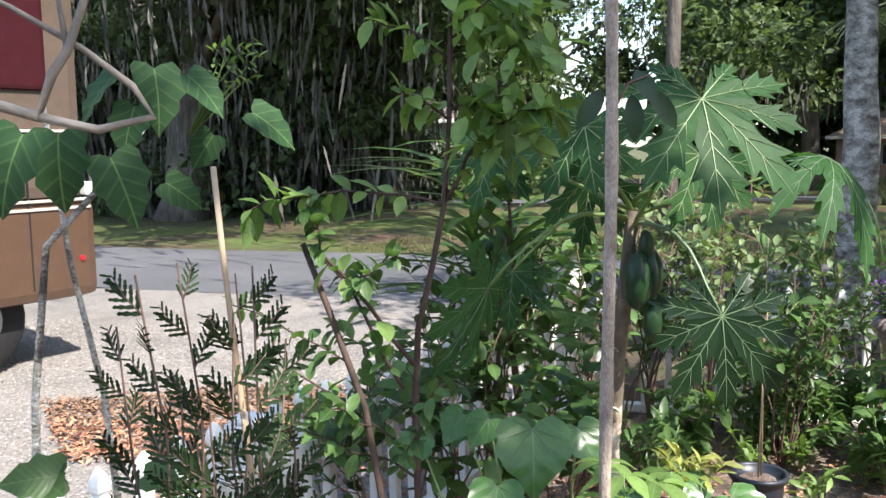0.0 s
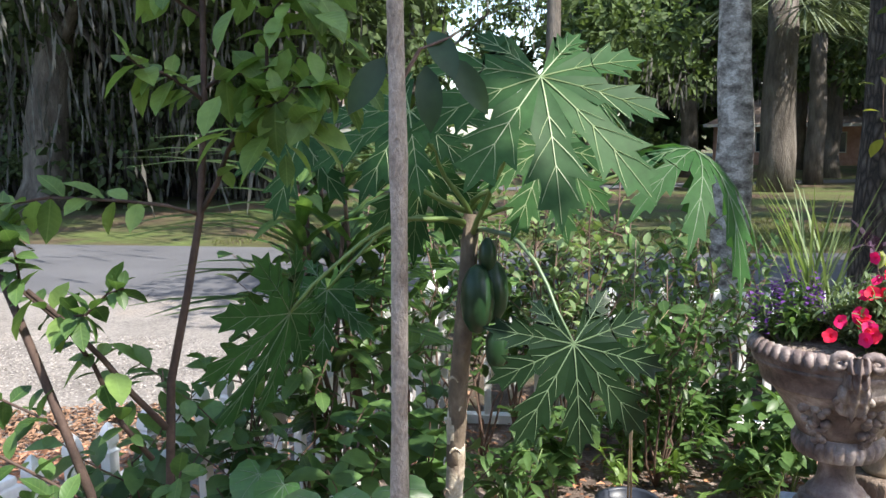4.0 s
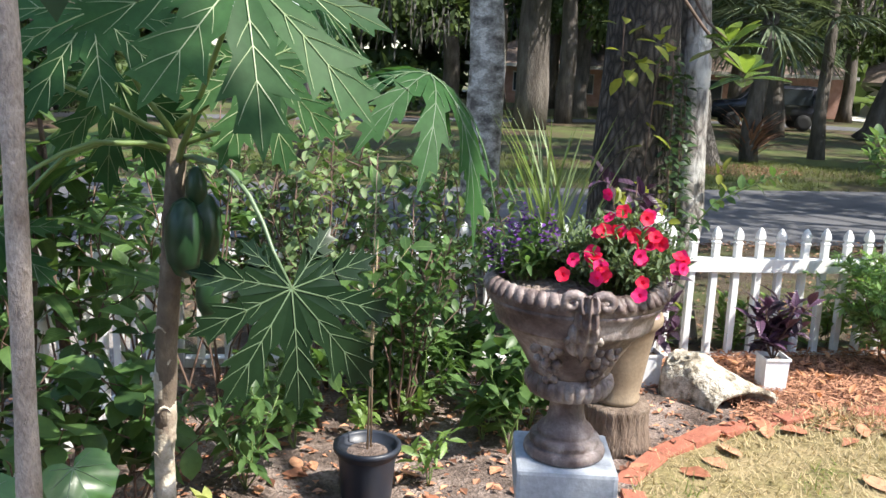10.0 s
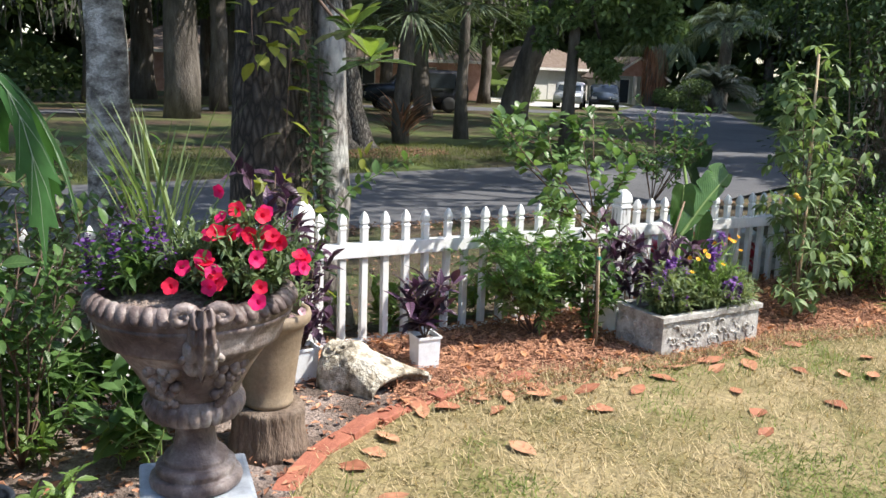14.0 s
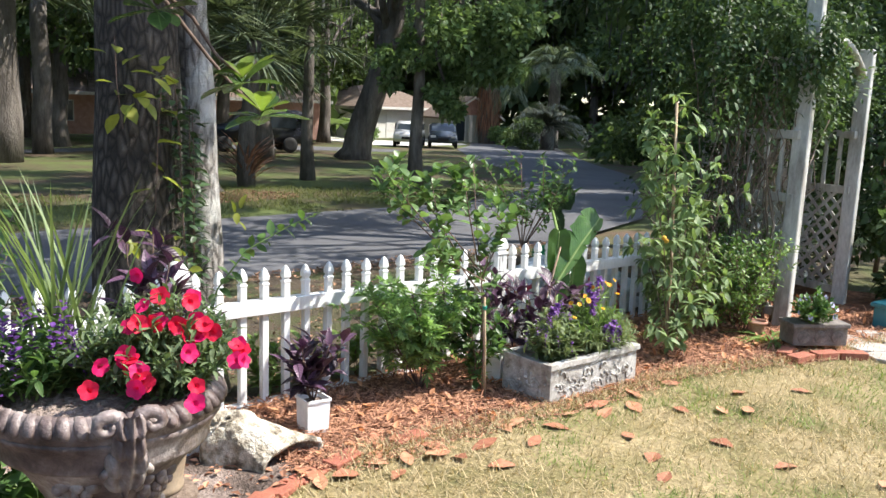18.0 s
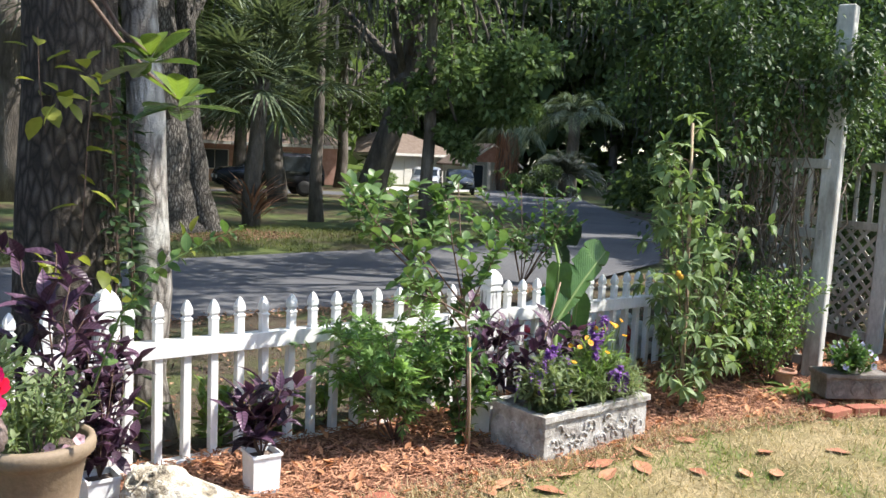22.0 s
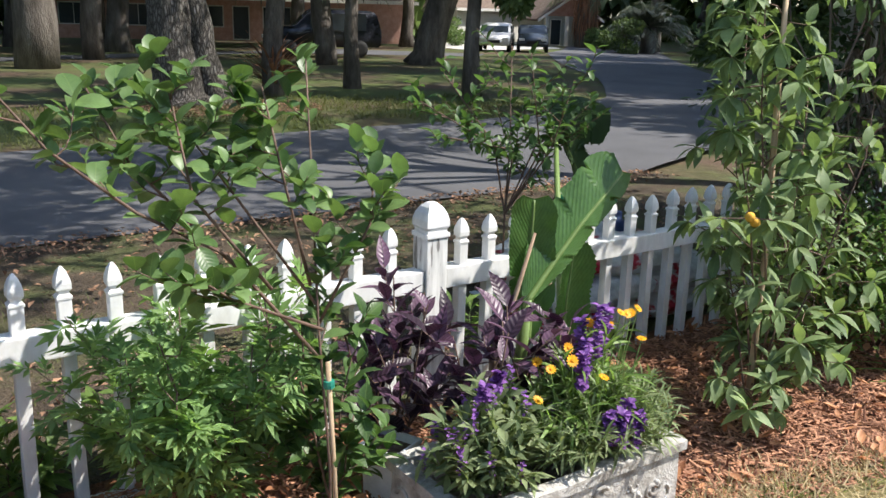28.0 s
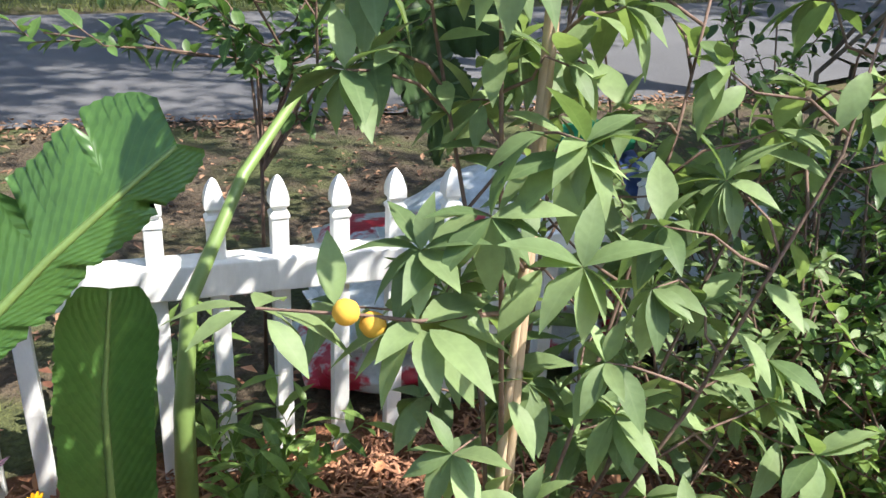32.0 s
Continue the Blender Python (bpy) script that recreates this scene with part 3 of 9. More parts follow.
def tree(name, at, label, trunk, r0, clumps, leaf=0.16, per=900, bark=None, green=None, moss=0, form=SCRAP, group="trees"):
    """trunk: list of points from the foot up; clumps: (x, y, z, radius) round the foot."""
    t = thing(name, at, label, "tree", group)
    trunk = np.array(trunk, float)
    fine = [tuple(p) for p in np.concatenate([bend(trunk[i], trunk[i + 1], 0, 0.02, 4)[: (4 if i == len(trunk) - 2 else 3)] for i in range(len(trunk) - 1)])]
    rad = [r0 * (1.35 if i == 0 else 1.0) * (1 - 0.55 * i / len(fine)) for i in range(len(fine))]
    Geo().tube(fine, rad, 14).put("trunk", bark or M_FARBARK, t, "", True)
    cg = Geo()
    for x, y, z, r in clumps:
        i = min(len(fine) - 1, max(1, int(len(fine) * (0.5 + 0.45 * rng.random()))))
        if np.linalg.norm(np.array(fine[i]) - (x, y, z)) > 0.5:
            Geo().tube(bend(fine[i], (x, y, z), 0.3, 0.12, 6), taper(rad[i] * 0.45, 0.03, 6), 6).put("limb", bark or M_FARBARK, t, "", True)
        for _ in range(5):
            o = rng.normal(size=3) * r * 0.5
            clump(cg, (x + o[0], y + o[1], z + o[2] * 0.7), r * (0.4 + 0.3 * rng.random()), per // 5, leaf, form)
    cg.put("crown", green or M_FARLEAF, t)
    if moss:
        mg = Geo()
        for x, y, z, r in clumps:
            n = moss * 3
            p = np.array((x, y, z)) + rng.normal(size=(n, 3)) * r * np.array([0.6, 0.6, 0.25]) - np.array([0, 0, r * 0.35])
            way = np.tile([0, 0, -1.0], (n, 1)) + rng.normal(size=(n, 3)) * 0.12
            mg.many(leaf_form([0.01, 0.032, 0.02, 0.03, 0.012, 0.0], 0.3, 0.0, 0.02), frames_from(way, np.tile([0.3, 1, 0.1], (n, 1)), rng.random(n) * 6), p, 0.4 + 0.9 * rng.random(n))
        mg.put("hanging_moss", M_MOSS, t, "grey hanging moss")["kind"] = "stuff"
    return t


def crown_of(n, spread, z0, z1, r):
    return [(*(rng.normal(size=2) * spread), z0 + (z1 - z0) * rng.random(), r * (0.7 + 0.6 * rng.random())) for _ in range(n)]


M_DEADFROND = leafy("dead_frond", (0.13, 0.06, 0.04), (0.30, 0.16, 0.10), 0.8, 0.15, (1.2, 0.9, 0.7))


def fan_palm(name, at, label, h, r, fronds=26, size=1.3, lean=(0, 0), skirt=False):
    t = thing(name, at, label, "palm tree", "palms")
    top = np.array([lean[0], lean[1], h])
    Geo().tube(bend((0, 0, -0.1), top, 0, 0.03, 6), taper(r * 1.15, r * 0.85, 6), 12).put("trunk", M_FARBARK, t, "", True)
    sg, bg = Geo(), Geo()
    for _ in range(fronds):
        az, el = rng.random() * 6.283, -0.35 + 1.8 * rng.random()
        d = np.array([math.cos(az) * math.cos(el), math.sin(az) * math.cos(el), math.sin(el)])
        e = top + d * size * (0.7 + 0.3 * rng.random()) - np.array([0, 0, 0.15])
        sg.tube(bend(top, e, 0.08, 0.01, 4), taper(0.022, 0.01, 4), 5)
        side = np.cross(d, [0, 0, 1.0])
        side /= np.linalg.norm(side) + 1e-6
        n = 26
        a = np.linspace(-1.75, 1.75, n)
        way = d[None] * np.cos(a)[:, None] + side[None] * np.sin(a)[:, None] + np.array([0, 0, -0.12]) + rng.normal(size=(n, 3)) * 0.07
        bg.many(leaf_form([0.014, 0.024, 0.019, 0.01, 0.0], 0.4, 0.22), frames_from(way), np.tile(e, (n, 1)), size * 0.85 * (0.7 + 0.3 * np.cos(a * 0.7)) * (0.9 + 0.2 * rng.random(n)))
    if skirt:
        n = 90
        a = rng.random(n) * 6.283
        Geo().many(STRAP, frames_from(np.stack([np.cos(a), np.sin(a), 0.6 + 1.6 * rng.random(n)], 1)), np.stack([0.12 * np.cos(a), 0.12 * np.sin(a), 0.05 + 0.5 * rng.random(n)], 1), 0.45 + 0.4 * rng.random(n)).put("dead_skirt", M_DEADFROND, t, "ragged red-brown dead leaf bases")["kind"] = "stuff"
    sg.put("crown_shaft", M_PALM, t)["kind"] = "stuff"
    bg.put("fronds", M_PALM, t)["kind"] = "stuff"
    return t


def feather_palm(name, at, label, h, r, fronds=28, size=2.4, mat=None, droop=0.9, low=0.15):
    t = thing(name, at, label, "palm tree", "palms")
    top = np.array([0, 0, h])
    Geo().tube(bend((0, 0, -0.1), top, 0, 0.03, 6), taper(r * 1.2, r, 6), 12).put("trunk", M_FARBARK, t, "", True)
    sg, bg = Geo(), Geo()
    for _ in range(fronds):
        az, el = rng.random() * 6.283, low + (1.4 - low) * rng.random()
        o = np.array([math.cos(az), math.sin(az), 0])
        s = np.linspace(0, 1, 9)
        pts = top + o * (s * size * math.cos(el))[:, None] + np.array([0, 0, 1.0]) * (size * (math.sin(el) * s - droop * s * s))[:, None]
        sg.tube(pts, taper(0.03, 0.006, 9), 5)
        n = 64
        p, d = along(pts, np.linspace(0.12, 0.99, n))
        side = np.cross(o, [0, 0, 1.0])
        sg_n = np.where(np.arange(n) % 2, 1, -1)[:, None]
        way = side[None] * sg_n + d * 0.9 + np.array([0, 0, -0.2]) + rng.normal(size=(n, 3)) * 0.1
        bg.many(leaf_form([0.012, 0.024, 0.016, 0.0], 0.3, 0.3), frames_from(way), p, size * 0.26 * (0.7 + 0.5 * rng.random(n)))
    sg.put("crown_shaft", mat or M_PALM, t)["kind"] = "stuff"
    bg.put("fronds", mat or M_PALM, t)["kind"] = "stuff"
    return t


# the two trunks just behind the fence
# oak crown clumps, unseen overhead, placed along sun rays to shade fence, trunk and lane
OAK_SHADE = [(-1.1, -5.5, 6.1, 0.5), (1.6, -2.1, 5.2, 0.7), (-1.9, -6.6, 6.0, 0.9), (-0.8, -4.5, 6.3, 0.6), (1.15, -6.0, 6.2, 0.85), (0.0, -7.2, 6.3, 1.2), (3.6, -1.4, 7.0, 1.4), (0.5, 0.5, 8.0, 1.3), (2.5, 3.0, 6.5, 2.0), (4.5, 1.8, 7.0, 1.8), (3.2, -0.2, 7.2, 1.2)]
tree("oak_tree", (3.38, 5.15, 0), "old oak with deeply furrowed dark bark and vines", [(0, 0, -0.1), (-0.01, 0.0, 1.2), (0.0, 0.02, 2.6), (0.05, 0.1, 4.5), (0.2, 0.2, 7)], 0.25, OAK_SHADE, 0.12, 1150, M_OAK)
tree("pale_tree", (3.83, 5.18, 0), "slim tree with pale flaking bark beside the oak", [(0, 0, -0.1), (-0.03, 0, 1.2), (-0.08, 0.02, 2.6), (-0.1, 0.1, 5.5)], 0.115, [(0.3, 0.6, 5.8, 1.3), (1.2, 0.8, 5.2, 1.2)], 0.12, 900, M_PALEBARK)
tree("grey_tree", (2.86, 6.08, 0), "smooth grey tree trunk with pale lichen patches", [(0, 0, -0.1), (-0.02, 0, 1.2), (-0.045, 0.0, 2.4), (-0.12, 0.05, 5.5)], 0.148, [(-0.5, 0.4, 6.0, 1.6), (0.8, 0.9, 5.6, 1.4)], 0.12, 900, M_GREYBARK)

# across the lane
def far_place(t, x, y):
    px, py, pz, k = afar(x, y)
    t.matrix_basis = pose(px, py, pz) @ Matrix.Diagonal((k, k, k, 1))
    return t


M_FAROAK = barky("far_oak_bark", (0.17, 0.15, 0.13), (0.42, 0.39, 0.355), 24, 1.0, 0.05)
far_place(tree("twin_oak", (0, 0, 0), "grey oak with two leaning trunks in a leaf-litter ring", [(0, 0, -0.1), (-0.08, 0, 0.5), (-0.2, 0, 1.7), (-0.4, 0, 3.5), (-0.6, 0.3, 8)], 0.40, crown_of(7, 2.6, 6, 9, 2.2), 0.2, 1300, M_FAROAK, M_SHADELEAF, 16), 10.45, 14.2)
far_place(tree("leaning_tree", (0, 0, 0), "second grey trunk leaning away from its twin", [(0, 0, -0.1), (-0.16, 0, 0.4), (-0.4, 0, 1.5), (-0.55, 0, 3.0), (-0.2, 0.3, 7)], 0.26, crown_of(4, 1.8, 6, 8, 1.8), 0.2, 900, M_FAROAK), 11.0, 14.05)
far_place(tree("young_oak", (0, 0, 0), "slim straight tree on the grass island", [(0, 0, -0.1), (0, 0, 3), (0.1, 0, 7)], 0.14, [(0.35, -0.5, 1.9, 0.4), (0.6, -0.9, 2.3, 0.5), (0.9, -1.3, 2.6, 0.6), (0.5, -0.7, 3.2, 0.7), (1.1, -1.6, 3.4, 0.7), (-0.3, 0.4, 2.6, 0.45), (0.8, -0.3, 3.6, 1.0), (1.2, 0.3, 5.0, 1.4), (-0.8, 0.2, 5.0, 1.3), (0.3, 0.8, 6.5, 1.8), (1.6, 0.0, 3.2, 0.8)], 0.15, 750, M_FARBARK, M_SUNLITLEAF), 15.0, 12.4)
far_place(tree("slim_tree", (0, 0, 0), "slim grey tree trunk on the grass island", [(0, 0, -0.1), (0, 0, 3), (0.1, 0.1, 8)], 0.14, crown_of(4, 1.6, 6, 9, 1.8), 0.2, 900), 14.5, 15.0)
far_place(tree("pine_tree", (0, 0, 0), "slim tree trunk across the lane", [(0, 0, -0.1), (0.05, 0, 3), (0.1, 0.1, 9)], 0.15, crown_of(4, 2.0, 6.5, 9.5, 1.8), 0.2, 900), 3.65, 14.5)
# the six listed clumps are added high in front of this oak to shade the thicket
far_place(tree("mossy_oak", (0, 0, 0), "large dark oak hung with grey moss", [(0, 0, -0.1), (0.2, 0, 2), (0.5, 0, 4), (1, 0.3, 9)], 0.5, crown_of(10, 4.0, 3.0, 9, 2.6) + [(2.5, -3.0, 7.0, 2.2), (4.5, -3.5, 7.5, 2.2), (1.0, -3.6, 6.8, 2.0), (3.5, -2.0, 8.0, 2.2), (6.0, -2.6, 7.6, 2.0), (-1.0, -2.0, 7.0, 2.2)], 0.24, 1900, None, M_SHADELEAF, 60), -5.9, 20.2)
far_place(tree("big_oak", (0, 0, 0), "massive leaning oak trunk before the houses", [(0, 0, -0.1), (0.12, -0.18, 0.9), (0.4, -0.6, 2.5), (0.65, -0.95, 4.2), (0.9, -1.1, 9)], 0.48, crown_of(9, 4.0, 5.0, 10, 2.8), 0.26, 1700, None, M_SHADELEAF, 25), 21.0, 19.5)
far_place(fan_palm("cabbage_palm", (0, 0, 0), "cabbage palm with a grey trunk and fan fronds", 2.9, 0.26, 34, 1.6, (-0.4, 0)), 18.4, 20.6)
far_place(fan_palm("cabbage_palm", (0, 0, 0), "cabbage palm with drooping fan fronds beside the twin oak", 2.8, 0.16, 36, 1.45, (0.2, 0), True), 12.4, 14.6)
far_place(fan_palm("cabbage_palm", (0, 0, 0), "tall cabbage palm with a thick trunk", 5.0, 0.42, 34, 1.6), 11.5, 22.2)
far_place(fan_palm("cabbage_palm", (0, 0, 0), "cabbage palm in the shade of the oaks", 4.2, 0.25, 30, 1.5), 13.9, 24.6)
dp = feather_palm("date_palm", (0, 0, 0), "date palm with a dead brown skirt of fronds", 2.9, 0.4, 30, 2.2)
n = 420
a = rng.random(n) * 6.283
zs = 0.9 + 2.0 * rng.random(n)
Geo().many(STRAP, frames_from(np.stack([np.cos(a), np.sin(a), -1.2 - rng.random(n)], 1)), np.stack([0.42 * np.cos(a), 0.42 * np.sin(a), zs], 1), 0.5 + 0.5 * rng.random(n)).put("dead_skirt", M_DEADFROND, dp, "hanging dead brown fronds")["kind"] = "stuff"
far_place(dp, 36.5, 24.8)
far_place(feather_palm("jelly_palm", (0, 0, 0), "silvery blue-green jelly palm", 1.0, 0.28, 64, 1.7, M_JELLY, 0.42, -0.1), 34.3, 20.3)
far_place(feather_palm("queen_palm", (0, 0, 0), "tall queen palm with arching fronds", 3.5, 0.25, 40, 2.3, None, 0.55, 0.1), 36.0, 21.0)


# added tree: trunk hidden by vines, crown clumps placed to shade the lane
tree("spreading_tree", (12.2, 4.3, 0), "tall tree added behind the trellis, its high crown shading the lane", [(0, 0, -0.1), (0.1, 0.1, 2.5), (0.2, 0.4, 5), (0.2, 0.9, 8)], 0.2, [(-2.5, 1.4, 7.2, 1.6), (-4.4, 2.4, 7.6, 1.5), (-3.4, 0.6, 7.4, 1.6), (-1.6, 0.4, 7.2, 1.5), (-5.4, 1.2, 7.6, 1.4), (-0.8, 2.6, 7.5, 1.7), (1.4, 1.6, 7.4, 1.8), (4.5, 2.0, 8.0, 1.6), (2.5, 3.5, 8.0, 1.8), (0.2, 4.2, 8.4, 1.6), (-2.6, 4.2, 8.5, 1.5), (0.0, -2.8, 6.5, 1.0)], 0.13, 2500, None, M_FARLEAF)

# the shaded thicket on the far side of the lane
for n, (x, y) in enumerate([(-7.6, 23.5), (-5.2, 24.3), (-3.3, 23.0), (-2.2, 25.2), (-7.2, 21.6), (-9.2, 22.0)]):
    cl = [(*(rng.normal(size=2) * 0.9), 0.5 + 3.9 * (i / 10) + 0.3 * rng.random(), 0.75 + 0.4 * rng.random()) for i in range(11)]
    far_place(tree("thicket_tree", (0, 0, 0), "low dark evergreen tree with leaves down to the ground", [(0, 0, -0.1), (0.1, 0, 1.5), (0.2 - 0.1 * n, 0, 3), (0.3, 0.1, 5)], 0.14, cl, 0.15, 900, None, M_SHADELEAF, 26), x, y)

# woods round about: one set of trees, repeated
WOODS = []
for seed, (dx, dy) in enumerate([(0, 0)] * 3):
    WOODS.append(tree("shade_tree", (0, 0, -60), "tall dark shade tree with dense leaves", [(0, 0, -0.2), (0.1, 0, 2.5), (0.2, 0.1, 5), (0.3, 0.4, 10)], 0.28 + 0.06 * seed, crown_of(13, 2.6, 4.7 - 0.3 * seed, 12.5, 2.4), 0.3, 1250, None, None, 22 if seed < 2 else 0))
spots = [(-12, 24), (-9, 28), (-14, 19), (-3.5, 27), (-7, 33), (-17, 26), (-1.5, 23), (-20, 31), (-11, 36), (-26, 24),
         (12, 29), (14.5, 31), (18, 33), (21, 31.5), (16, 27.5), (25, 34), (20.5, 39), (28.5, 38), (23, 28), (28, 27.5),
         (40, 34), (50, 30), (53, 33), (46, 36), (44.5, 17.5), (32, 11.5), (46, 13), (29, 8.0), (34, 6), (40, 10), (25, 5.6), (28, 2), (20, 0), (24, 0), (47, 16), (50, 26), (52, 40), (34, 41), (38, 45), (-20, 38), (4, 45), (-6, 42), (17, 44)]
for n, (x, y) in enumerate(spots):
    s = 0.85 + 0.4 * rng.random()
    px, py, pz, k = afar(x, y)
    s *= k ** 0.6
    w = copy_thing(WOODS[n % 3], pose(px, py, pz, 0, 0, rng.random() * 360))
    w.scale = (s, s, s * (0.9 + 0.3 * rng.random()))
for w in WOODS:
    for o in (*w.children_recursive, w):
        bpy.data.objects.remove(o)

# far woods and undergrowth that close the view
fw = thing("far_woods", (0, 0, 0), "dense dark woods and undergrowth far behind the trees", "woods", "", "stuff")
g = Geo()
n = 36000
az = np.radians(rng.uniform(-12, 128, n))
keep = ~((az > np.radians(77)) & (az < np.radians(84)))
rr = rng.uniform(72, 95, n)
rr = np.where((az > 0.40) & (az < 0.75), 94 + (rr - 72) * 0.3, rr)
zz = 22 * rng.random(n) ** 0.8 - 1.5
p = np.stack([1 + rr * np.cos(az), 1.3 + rr * np.sin(az), zz], 1)[keep]
g.many(SCRAP, frames_from(unit(len(p)) + np.array([0, 0, -0.3])), p, rng.uniform(1.2, 3.2, len(p)))
n = 420
az = np.radians(rng.uniform(-12, 128, n))
for a, r in zip(az, rng.uniform(40, 74, n)):
    x, y = 1 + r * math.cos(a), 1.3 + r * math.sin(a)
    if (0.45 < a < 1.22 and r > 34) or 1.34 < a < 1.47:
        continue
    clump(g, (x, y, fall(x, y) + 0.9), rng.uniform(1.0, 2.2), 110, 0.45)
for _ in range(80):
    a, r = rng.uniform(1.5, 2.3), rng.uniform(27, 40)
    x, y = 1 + r * math.cos(a), 1.3 + r * math.sin(a)
    clump(g, (x, y, fall(x, y) + 0.8), rng.uniform(0.9, 1.7), 130, 0.3)
g.put("foliage", M_FARLEAF, fw)["kind"] = "stuff"

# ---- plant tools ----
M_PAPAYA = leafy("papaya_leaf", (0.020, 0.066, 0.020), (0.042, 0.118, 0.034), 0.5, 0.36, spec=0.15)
# near-black copy for one glossy leaf: shade and dark reflections put into the colour
M_PAPSHADE = leafy("glossy_papaya_leaf", (0.007, 0.020, 0.008), (0.012, 0.030, 0.011), 0.3, 0.05, spec=0.18)
M_DARKTWIG = surface("dark_twig", [(0.3, (0.045, 0.028, 0.022)), (0.7, (0.11, 0.07, 0.055))], 20, 120, 0.8, 0.5, 0.004)
M_VEIN = plain("leaf_vein", (0.22, 0.30, 0.13), 0.5)
M_STALK = plain("green_stalk", (0.16, 0.24, 0.07), 0.45)
M_FRUITG = plain("green_papaya", (0.016, 0.046, 0.017), 0.35)
M_PAPBARK = surface("papaya_bark", [(0.3, (0.26, 0.20, 0.15)), (0.48, (0.50, 0.43, 0.33)), (0.68, (0.72, 0.66, 0.56))], 16, 60, 0.8, 0.6, 0.01)
M_TWIG = surface("brown_twig", [(0.3, (0.09, 0.055, 0.04)), (0.7, (0.20, 0.13, 0.10))], 20, 120, 0.8, 0.5, 0.004)
M_POLE = surface("pale_stem", [(0.3, (0.26, 0.20, 0.16)), (0.5, (0.44, 0.36, 0.30)), (0.75, (0.58, 0.50, 0.44))], 26, 190, 0.8, 1.0, 0.006, (1, 1, 0.55), grain=0.6)
M_WOODSTAKE = surface("wooden_stake", [(0.3, (0.36, 0.25, 0.15)), (0.7, (0.52, 0.40, 0.27))], 14, 90, 0.8, 0.4, 0.004, (1, 1, 0.15))
M_LEAF_A = leafy("mid_green_leaf", (0.035, 0.088, 0.024), (0.082, 0.165, 0.046), 0.38, 0.38, veins=0.35)
M_LEAF_B = leafy("fresh_green_leaf", (0.08, 0.16, 0.035), (0.165, 0.28, 0.07), 0.42, 0.42, veins=0.3, vein_colour=(0.26, 0.38, 0.13))
M_UNDER = leafy("shade_leaf", (0.035, 0.085, 0.025), (0.08, 0.16, 0.045), 0.4, 0.35)
M_GLOSSY = leafy("glossy_heart_leaf", (0.035, 0.108, 0.020), (0.060, 0.155, 0.032), 0.3, 0.2, veins=0.6, ribs=20.0, spec=0.5, vein_colour=(0.12, 0.23, 0.07))
M_LEAF_C = leafy("dark_glossy_leaf", (0.018, 0.045, 0.016), (0.045, 0.09, 0.032), 0.42, 0.25)
M_LEAF_D = leafy("grey_green_leaf", (0.092, 0.162, 0.058), (0.175, 0.265, 0.104), 0.55, 0.34, veins=0.12, vein_colour=(0.26, 0.34, 0.18))
M_HERB = leafy("herb_leaf", (0.085, 0.135, 0.055), (0.19, 0.255, 0.115), 0.6, 0.3, spec=0.2)
M_PURPLE = leafy("purple_leaf", (0.030, 0.018, 0.028), (0.105, 0.056, 0.092), 0.38, 0.12, (1.2, 0.5, 1.1), veins=0.9, ribs=46.0, vein_colour=(0.02, 0.012, 0.02))
M_LAV = leafy("lavender_flower", (0.12, 0.04, 0.22), (0.27, 0.12, 0.38), 0.6, 0.3, (1, 0.8, 1.3))
M_RED = leafy("red_petunia", (0.60, 0.004, 0.022), (0.72, 0.010, 0.055), 0.6, 0.25, (1.1, 0.7, 0.8))
M_PINK = leafy("pink_petunia", (0.7, 0.35, 0.42), (0.85, 0.55, 0.6), 0.55, 0.3, (1, 0.9, 0.9))
M_YELLOW = leafy("yellow_flower", (0.78, 0.30, 0.006), (0.86, 0.40, 0.010), 0.5, 0.3, (1.1, 0.9, 0.5))
M_DRYLEAF = leafy("dry_leaf", (0.22, 0.085, 0.04), (0.50, 0.25, 0.13), 0.55, 0.2, (1.3, 0.9, 0.5))
M_STRAW = leafy("dry_grass", (0.20, 0.17, 0.075), (0.47, 0.38, 0.225), 0.7, 0.3, (1.2, 1.1, 0.6))
M_CHIP = leafy("mulch_chip", (0.13, 0.055, 0.034), (0.44, 0.225, 0.135), 0.9, 0.0, (1, 1, 1))
M_BLACKPOT = plain("black_plastic", (0.026, 0.031, 0.044), 0.42)
M_WHITEPOT = plain("white_plastic", (0.84, 0.86, 0.88), 0.4)


def plant(name, at, label, category="plant", group="", turn=0.0):
    return thing(name, at, label, category, group, "", turn)


